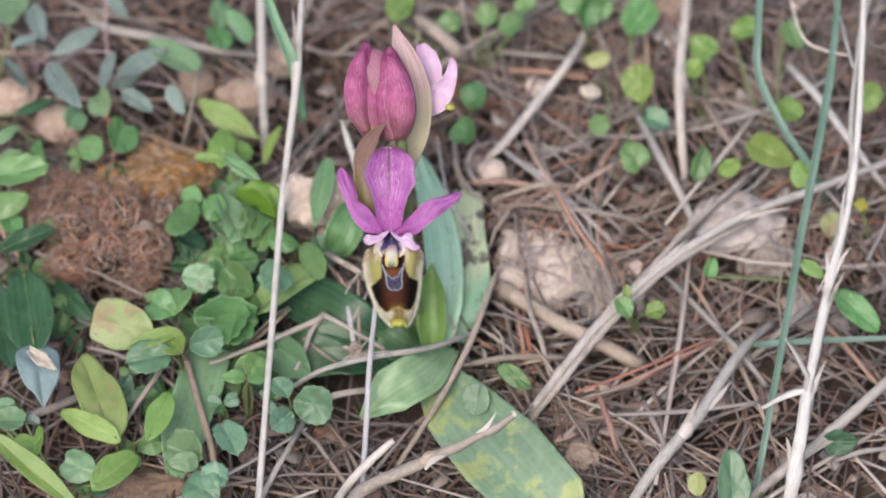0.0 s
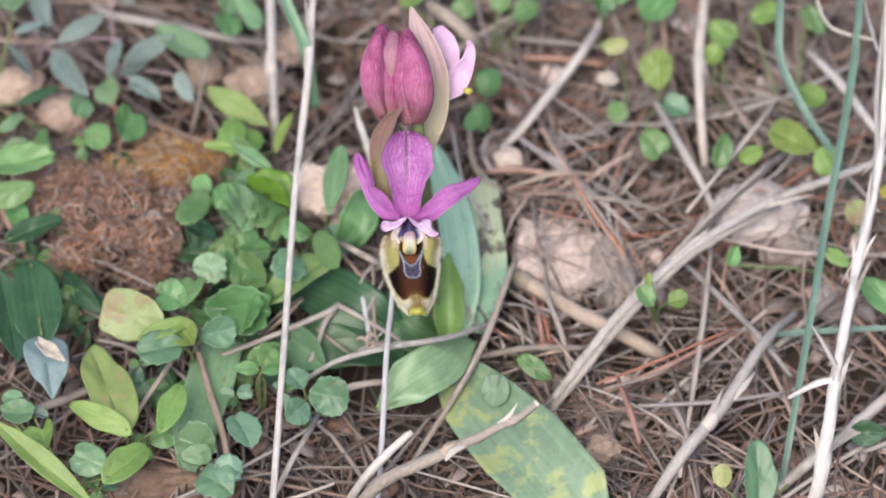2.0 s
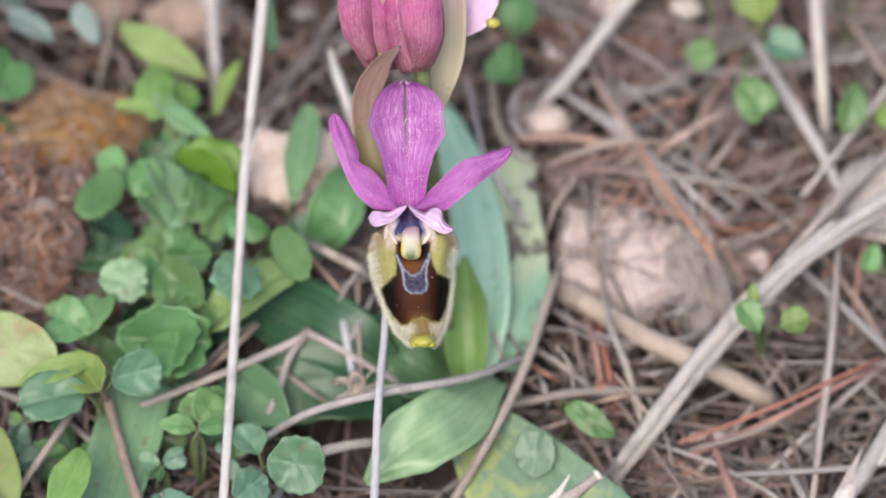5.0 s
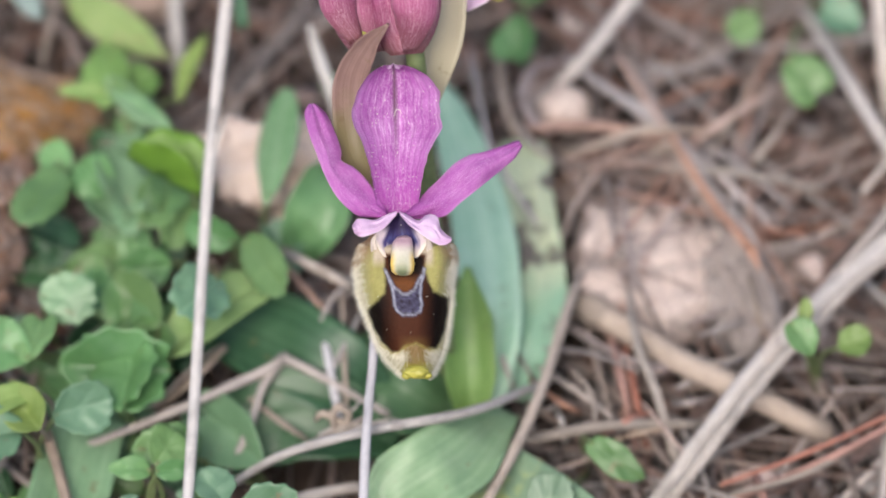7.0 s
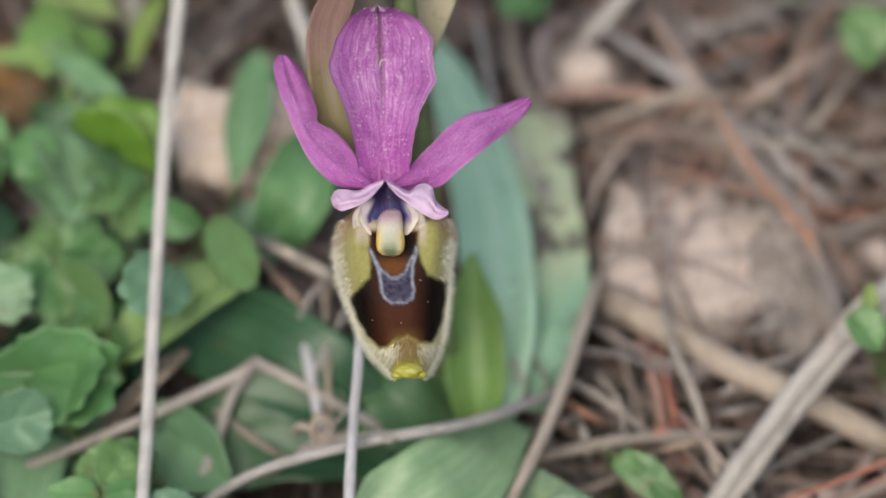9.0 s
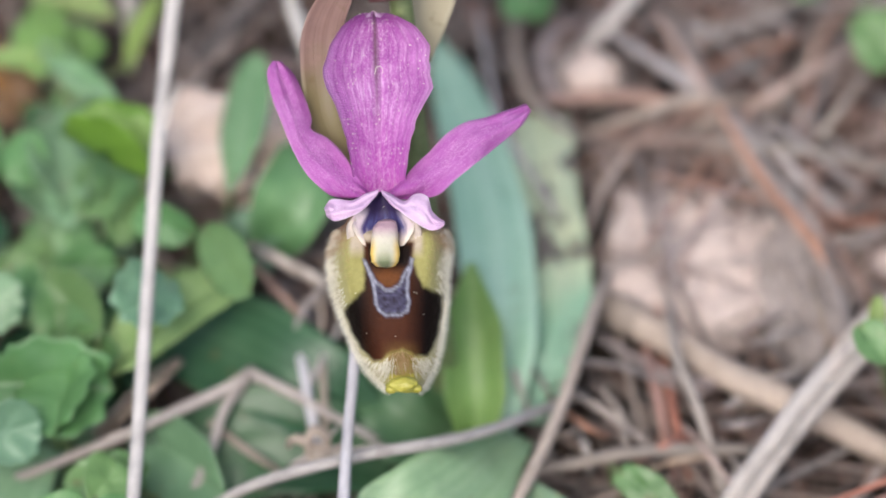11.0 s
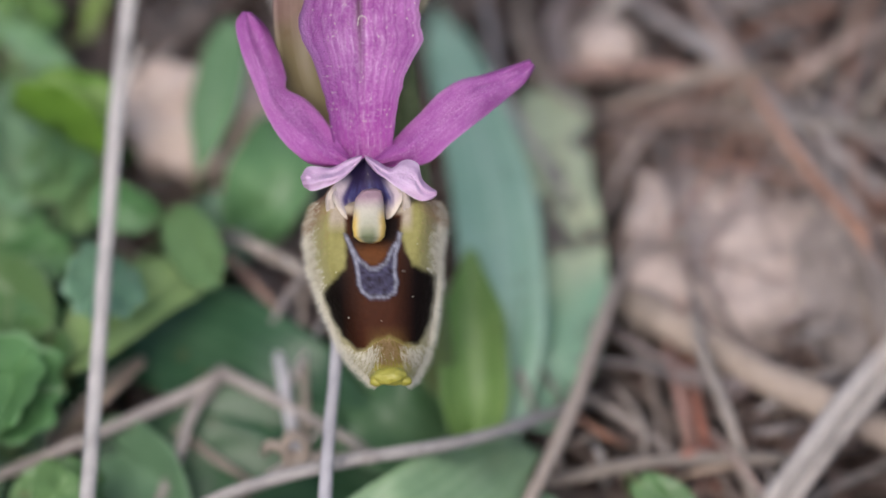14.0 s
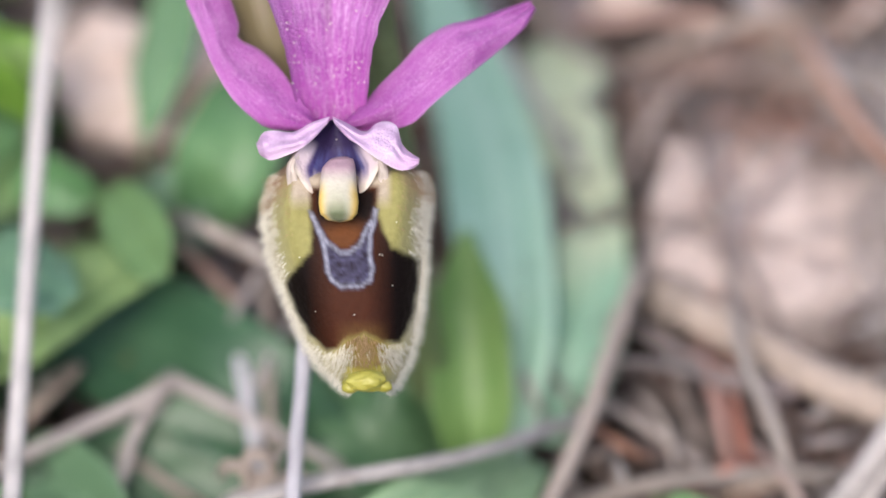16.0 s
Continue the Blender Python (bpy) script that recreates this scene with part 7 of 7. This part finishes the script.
leafy("clover", "green clover leaves beside a ball of fibres", [
    ((-38.9, 22.9, 9.5), (-43.2, 15.7, 10.5), 4.5, "orb", MEDICK), ((-38.7, 23.6, 7.9), (-41.0, 26.8, 8.1), 3.4, "orb", MEDICK),
    ((-37.7, 24.4, 9.1), (-34.7, 20.0, 8.9), 4.5, "orb", MEDICK), ((-36.7, 21.2, 7.5), (-33.1, 16.6, 8.5), 3.9, "notch", PALEMED),
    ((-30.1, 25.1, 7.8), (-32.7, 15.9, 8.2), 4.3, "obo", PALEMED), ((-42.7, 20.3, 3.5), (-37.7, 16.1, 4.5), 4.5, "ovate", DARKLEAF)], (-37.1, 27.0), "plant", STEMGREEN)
leafy("clover", "pendent green leaves under a folded leaf", [
    ((-27.9, 25.3, 7.6), (-30.5, 15.7, 8.4), 4.3, "obo", MEDICK), ((-26.3, 23.3, 6.9), (-28.2, 14.7, 7.1), 3.9, "obo", MEDICK),
    ((-31.6, 26.3, 7.0), (-34.0, 22.3, 7.0), 3.9, "orb", PALEMED)], (-28.9, 31.9), "plant", STEMGREEN)
leafy("medick", "medick leaflets with pale toothed edges", [
    ((-41.1, 5.5, 11.8), (-35.5, 4.8, 12.2), 4.9, "lobe", PALEMED), ((-42.0, -1.7, 11.0), (-46.9, 1.1, 11.0), 5.4, "notch", MEDICK),
    ((-42.3, -2.2, 11.7), (-40.7, 4.0, 11.3), 4.3, "notch", MEDICK)], (-38.8, 7.7), "plant", STEMGREEN)
leafy("clover", "large toothed green leaf among clover", [
    ((-38.8, -1.1, 9.1), (-28.4, -1.9, 8.9), 7.8, "lobe", MEDICK), ((-33.4, 3.0, 8.6), (-31.3, 9.6, 9.4), 5.1, "lobe", MEDICK),
    ((-34.5, 6.8, 7.4), (-36.4, 12.0, 6.6), 3.9, "ovate", MEDICK), ((-30.7, 2.4, 6.4), (-28.9, 8.6, 5.6), 4.5, "obo", MEDICK)], (-33.8, 0.6), "plant", STEMGREEN)
leafy("herb", "broad yellowed leaf turning pale", [
    ((-45.7, -6.5, 11.8), (-56.4, -3.3, 12.2), 8.3, "yellow", YELLOWING), ((-40.4, -6.2, 13.1), (-50.4, -9.8, 12.9), 3.1, "lanc", LIME),
    ((-40.7, -10.7, 11.9), (-44.0, -5.5, 12.1), 4.4, "ovate", LIME)], (-40.5, -4.1), "plant", BARK)
leafy("medick", "blue-green toothed medick leaflets", [
    ((-42.3, -10.3, 11.9), (-50.0, -12.3, 12.1), 6.0, "orb", TEALMED), ((-39.7, -8.3, 11.1), (-33.9, -6.4, 10.9), 5.2, "orb", TEALMED)], (-41.4, -8.8), "plant", STEMGREEN)
leafy("herb", "mottled yellow-green upright leaf", [
    ((-51.6, -27.9, 10.4), (-58.0, -9.8, 11.6), 7.7, "ovate", MOTTLED), ((-50.8, -28.2, 12.2), (-61.4, -22.0, 11.8), 4.0, "ovate", LIME),
    ((-46.1, -27.4, 11.0), (-42.4, -17.3, 11.0), 4.4, "lanc", LIME)], (-52.2, -21.6), "plant", STEMGREEN)
leafy("clover", "pale green round leaves near the ground", [
    ((-65.2, -30.5, 9.2), (-65.7, -24.6, 8.8), 5.9, "notch", LIME), ((-54.8, -33.1, 8.8), (-61.0, -30.2, 9.2), 5.5, "notch", PALEMED),
    ((-55.1, -36.4, 10.1), (-47.8, -29.2, 9.9), 5.3, "ovate", LIME), ((-72.8, -20.5, 7.0), (-67.3, -21.3, 7.0), 4.4, "orb", PALEMED),
    ((-72.8, -18.1, 6.7), (-69.3, -17.9, 7.3), 2.9, "orb", PALEMED), ((-67.9, -20.1, 6.1), (-65.0, -20.7, 5.9), 2.3, "orb", GREYLEAF)], (-60.2, -29.7), "plant", STEMGREEN)
leafy("clover", "round blue-green toothed leaves over the litter", [
    ((-33.8, -23.6, 10.8), (-31.0, -30.1, 11.2), 5.2, "orb", TEALMED), ((-43.1, -25.2, 5.5), (-37.1, -28.4, 6.5), 7.3, "orb", PALEMED),
    ((-42.6, -31.1, 9.3), (-37.5, -30.3, 8.7), 3.4, "obo", PALEMED), ((-34.2, -39.3, 11.3), (-39.5, -34.9, 10.7), 6.1, "lobe", TEALMED),
    ((-37.0, -35.0, 12.2), (-32.5, -35.7, 11.8), 4.4, "lobe", TEALMED)], (-35.2, -25.1), "plant", BARK)
leafy("medick", "trio of small bright leaflets", [
    ((-29.8, -13.9, 9.6), (-34.0, -14.1, 10.4), 2.5, "ovate", MEDICK), ((-29.4, -13.5, 9.8), (-27.3, -9.8, 10.2), 4.2, "obo", MEDICK),
    ((-29.5, -14.5, 10.2), (-25.3, -14.0, 9.8), 2.1, "ovate", MEDICK)], (-29.6, -13.5), "plant", STEMGREEN)
leafy("medick", "three round blue-green leaflets", [
    ((-22.3, -19.0, 11.1), (-24.9, -15.2, 10.9), 4.0, "orb", TEALMED), ((-21.9, -21.9, 11.2), (-25.1, -25.0, 10.8), 4.4, "orb", TEALMED),
    ((-21.3, -20.3, 11.9), (-15.0, -21.7, 12.1), 6.5, "orb", TEALMED)], (-22.2, -18.1), "plant", STEMGREEN)
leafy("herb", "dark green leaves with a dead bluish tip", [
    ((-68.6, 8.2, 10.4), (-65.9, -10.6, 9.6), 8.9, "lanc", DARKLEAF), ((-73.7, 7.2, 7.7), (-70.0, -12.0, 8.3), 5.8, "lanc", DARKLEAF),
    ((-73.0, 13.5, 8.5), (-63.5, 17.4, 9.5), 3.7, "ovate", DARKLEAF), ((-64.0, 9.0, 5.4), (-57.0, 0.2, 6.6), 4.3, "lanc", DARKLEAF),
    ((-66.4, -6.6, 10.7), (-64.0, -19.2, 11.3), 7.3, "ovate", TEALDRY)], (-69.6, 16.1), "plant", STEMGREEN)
leafy("herb", "bright green leaf folded along its midrib", [
    ((-25.2, 16.8, 12.4), (-32.6, 21.2, 13.6), 10.4, "fold", FOLDED), ((-34.9, 34.4, 9.4), (-28.8, 28.2, 8.6), 3.0, "lanc", ROSETTE),
    ((-34.0, 31.9, 8.1), (-35.1, 39.7, 7.9), 4.1, "ovate", LIME)], (-27.1, 19.7), "plant", STEMGREEN)
leafy("clover", "blue-green leaves hanging under a folded leaf", [
    ((-34.7, 26.0, 8.4), (-32.2, 16.9, 9.6), 5.3, "obo", PALEMED), ((-27.6, 24.1, 7.6), (-29.2, 17.5, 8.4), 4.9, "ovate", MEDICK),
    ((-32.2, 30.5, 7.0), (-32.5, 23.7, 7.0), 4.0, "orb", PALEMED)], (-33.0, 19.9), "plant", STEMGREEN)
leafy("medick", "toothed medick leaflets on a thin stalk", [
    ((-20.6, 12.6, 11.5), (-16.9, 5.4, 12.5), 4.5, "orb", MEDICK), ((-21.5, 13.0, 9.8), (-26.6, 15.4, 10.2), 3.7, "orb", MEDICK),
    ((-23.0, 7.1, 12.6), (-26.9, 2.3, 13.4), 5.5, "lobe", TEALMED)], (-22.0, 17.0), "plant", STEMGREEN)
leafy("herb", "pale lime leaf under the clover", [
    ((-17.9, 10.8, 8.1), (-29.7, 0.6, 7.9), 6.1, "ovate", LIMEPALE), ((-33.6, 12.0, 7.2), (-28.3, 12.2, 6.8), 4.0, "orb", MEDICK)], (-17.8, 18.1), "plant", STEMGREEN)
leafy("clover", "large lobed green leaves beside the dry stalk", [
    ((-31.8, 0.7, 10.0), (-33.0, -6.7, 10.0), 7.3, "lobe", MEDICK), ((-28.8, 2.9, 9.8), (-33.8, 8.8, 9.2), 5.2, "lobe", MEDICK),
    ((-27.6, 1.9, 8.0), (-32.0, 3.2, 8.0), 4.8, "obo", MEDICK)], (-32.6, 0.2), "plant", STEMGREEN)
leafy("herb", "pale olive leaf lying under twigs", [
    ((-26.2, -1.2, 2.4), (-18.7, -9.6, 3.6), 6.5, "ovate", PALEMED), ((-31.7, -10.6, 8.1), (-25.3, -9.2, 7.9), 3.9, "lobe", MEDICK)], (-18.5, -6.6), "plant", STEMGREEN)
leafy("herb", "upright lance-shaped leaf in front of a stone", [
    ((-18.3, 17.4, 10.4), (-16.3, 32.8, 9.6), 4.4, "lance_up", ROSETTE)], (-19.2, 21.7), "plant", STEMGREEN)
tagged(mesh_object("dead_leaf_scrap", blade([(-66.7, -12.3, 16.0), (-64.4, -14.4, 16.0), (-61.8, -16.0, 15.0)], [1.2, 2.6, 0.5], (0, -0.45, 0.9), 0.4, 1.2), WHITISH), "white dry scrap on a dark leaf", "dead leaf")
herb("grass_tuft", "broad bright green grass blade", [((-65.4, -35.4, 14.0), 11.0, 2.0, 322, "lanc", LIME)], (-76.3, -15.1, 0.0), "grass")
herb("clover", "clover leaf beside the orchid rosette", [((16.1, -11.4, 6.0), 3.4, 1.6, 325, "ovate", MEDICK), ((9.5, -16.7, 7.0), 2.7, 2.3, 90, "orb", PATCHED)], (13.9, -4.9, 0.0))
herb("seedling", "tiny pale green seedling on a dry stem", [
    ((34.9, -1.0, 12.0), 2.1, 1.7, 310, "ovate", MEDICK), ((35.4, 2.2, 12.0), 1.3, 0.8, 80, "ovate", LIME), ((40.3, 0.3, 9.0), 1.7, 1.6, 20, "orb", LIME)], (37.6, 4.5, 0.0))
herb("clover", "scattered round clover leaves", [
    ((38.6, 50.4, 7.0), 3.3, 2.9, 80, "orb", LIME), ((38.7, 64.8, 7.0), 3.5, 3.0, 60, "orb", MEDICK),
    ((41.4, 43.1, 6.0), 2.6, 2.1, 160, "notch", TEALMED), ((37.3, 33.8, 8.0), 2.9, 2.5, 300, "notch", MEDICK)], (39.8, 49.7, 0.0))
herb("clover", "upright green clover leaf", [((49.0, 32.2, 8.0), 3.2, 1.8, 85, "ovate", MEDICK), ((50.0, 58.4, 7.0), 3.0, 2.4, 330, "notch", LIME), ((48.5, 54.5, 6.0), 2.0, 1.7, 240, "orb", LIME)], (50.3, 48.4, 0.0))
herb("clover", "pale clover leaves at the litter's edge", [
    ((29.5, 66.1, 7.0), 2.6, 2.2, 80, "orb", MEDICK), ((27.0, 68.4, 7.0), 2.3, 1.9, 190, "orb", MEDICK), ((31.8, 67.3, 7.0), 2.3, 1.9, 20, "orb", MEDICK),
    ((31.3, 57.2, 5.0), 2.2, 1.4, 20, "orb", YELLOWING), ((31.5, 42.9, 5.0), 1.9, 1.7, 200, "orb", MEDICK)], (30.6, 66.1, 0.0))
tagged(mesh_object("white_scrap", blob(Vector((30.0, 51.6, 3.0)), (1.8, 1.3, 0.9), 41, 0.25), WHITISH), "white scrap of shell on needles", "scrap")
herb("clover", "yellow-green leaves under grass blades", [
    ((61.2, 35.4, 7.0), 4.4, 2.8, 330, "ovate", LIME), ((64.8, 44.8, 7.0), 2.4, 1.9, 330, "orb", LIME), ((67.0, 31.5, 6.0), 2.6, 2.2, 300, "orb", LIME),
    ((57.6, 63.3, 6.0), 2.8, 2.4, 20, "notch", LIME), ((66.2, 62.8, 5.0), 3.0, 2.0, 300, "ovate", MEDICK), ((54.1, 33.5, 5.0), 2.2, 1.6, 20, "ovate", LIME)], (63.1, 43.3, 0.0))
herb("herb", "broad pale green leaf beside a dry grass stalk", [
    ((75.2, 1.1, 8.0), 5.2, 2.4, 322, "ovate", MEDICK), ((71.6, 21.2, 5.0), 2.2, 1.9, 90, "orb", YELLOWING), ((68.0, 11.8, 5.0), 2.4, 1.3, 320, "ovate", LIME),
    ((79.0, 48.1, 6.0), 2.8, 2.2, 60, "orb", LIME), ((50.2, 12.1, 5.0), 1.9, 1.3, 80, "ovate", MEDICK)], (73.4, 15.1, 0.0))
herb("herb", "pale oval leaf standing in the needles", [((52.6, -35.0, 9.0), 6.0, 2.9, 92, "ovate", TEALMED), ((46.9, -33.3, 6.0), 2.0, 1.6, 80, "orb", YELLOWING), ((71.4, -23.4, 4.0), 3.0, 2.2, 10, "ovate", DARKLEAF)], (52.8, -35.4, 0.0))
herb("clover", "clover leaves behind the buds", [
    ((9.2, 48.4, 6.0), 2.5, 2.3, 80, "orb", MEDICK), ((7.9, 40.4, 6.0), 2.6, 2.3, 250, "notch", MEDICK), ((-3.6, 68.3, 6.0), 3.0, 2.4, 60, "ovate", LIME),
    ((4.8, 64.7, 6.0), 2.2, 1.9, 30, "orb", MEDICK), ((11.7, 66.4, 6.0), 2.2, 2.0, 80, "orb", MEDICK), ((16.1, 64.1, 6.0), 2.3, 2.0, 200, "orb", MEDICK), ((18.4, 68.2, 6.0), 2.1, 1.8, 20, "orb", MEDICK)], (9.8, 59.9, 0.0))

yellow_flower = thing("yellow_flower", "tiny pale yellow flower on a thin stem", "flower")
part("petals", blob(Vector((76.7, 23.4, 8.0)), (1.3, 1.1, 0.9), 44, 0.3), YELLOW, yellow_flower)
part("stem", tube([(76.9, 23.4, 7.0), (77.9, 21.4, 3.0), (79.0, 23.5, -5.0)], [0.25, 0.3, 0.3], 6, 0.1), STEMGREEN, yellow_flower)


def grass(pts, widths, label="narrow blue-green grass blade"):
    root = thing("grass_tuft", label, "grass", "grass blades")
    part("blade", blade(pts, widths, (0.2, -0.5, 0.85), 0.4, 0.1, 6, 40, 0.2), BLADE, root)
    return root


grass([(72.3, 29.6, -5.0), (68.8, 31.5, 6.0), (63.7, 36.3, 12.0), (59.2, 44.3, 17.0), (58.9, 51.2, 21.0), (59.8, 61.8, 25.0)], [1.0, 1.3, 1.4, 1.5, 1.4, 1.0])
grass([(55.9, -35.6, -5.0), (58.8, -22.6, 5.0), (62.4, -4.5, 11.0), (65.7, 13.6, 14.0), (68.6, 27.5, 18.0), (71.5, 43.7, 21.0), (73.5, 61.8, 25.0)], [1.0, 1.2, 1.3, 1.4, 1.5, 1.5, 1.0])
grass([(53.3, 1.0, -4.0), (58.6, -3.9, 5.0), (67.2, -4.6, 7.0), (81.7, -4.6, 8.0)], [0.6, 1.0, 1.1, 0.9], "narrow green grass blade lying across")
tagged(mesh_object("grass_leaf", blade([(-20.6, 34.0, 18.0), (-22.2, 39.5, 27.0), (-24.9, 45.1, 31.0), (-28.3, 53.1, 35.0)], [1.4, 2.2, 2.0, 1.4], (0.2, -0.5, 0.85), 0.5, 0.1, 6, 30, 0.25), TEALMED), "green grass leaf sheathing a dry stalk", "grass", "grass blades")


def ground_cover():
    """Low seedlings that fill the gaps between the larger plants."""
    rng = random.Random(5)
    for _ in range(30):
        x, y = rng.uniform(-72, -8), rng.uniform(-36, 40)
        if x > -25 and -18 < y < 14:
            continue
        c = Vector((x, y, rng.uniform(2.0, 5.0)))
        leaves = []
        for k in range(3):
            ang = rng.uniform(0, 50) + 120 * k
            d = FLAT_U * math.cos(radians(ang)) + FLAT_V * math.sin(radians(ang))
            r = rng.uniform(0.9, 2.3)
            leaves.append((c + d * r * 1.15, r, r * 0.85, ang, "notch", rng.choice((MEDICK, MEDICK, TEALMED, DARKLEAF))))
        herb("clover_seedling", "low three-leaved clover seedling in the litter", leaves, c, "plant", STEMGREEN, 0.2)


ground_cover()

# low leaves between the clover and the rosette, mostly in the green darkened for shade
THICKET = random.Random(8)
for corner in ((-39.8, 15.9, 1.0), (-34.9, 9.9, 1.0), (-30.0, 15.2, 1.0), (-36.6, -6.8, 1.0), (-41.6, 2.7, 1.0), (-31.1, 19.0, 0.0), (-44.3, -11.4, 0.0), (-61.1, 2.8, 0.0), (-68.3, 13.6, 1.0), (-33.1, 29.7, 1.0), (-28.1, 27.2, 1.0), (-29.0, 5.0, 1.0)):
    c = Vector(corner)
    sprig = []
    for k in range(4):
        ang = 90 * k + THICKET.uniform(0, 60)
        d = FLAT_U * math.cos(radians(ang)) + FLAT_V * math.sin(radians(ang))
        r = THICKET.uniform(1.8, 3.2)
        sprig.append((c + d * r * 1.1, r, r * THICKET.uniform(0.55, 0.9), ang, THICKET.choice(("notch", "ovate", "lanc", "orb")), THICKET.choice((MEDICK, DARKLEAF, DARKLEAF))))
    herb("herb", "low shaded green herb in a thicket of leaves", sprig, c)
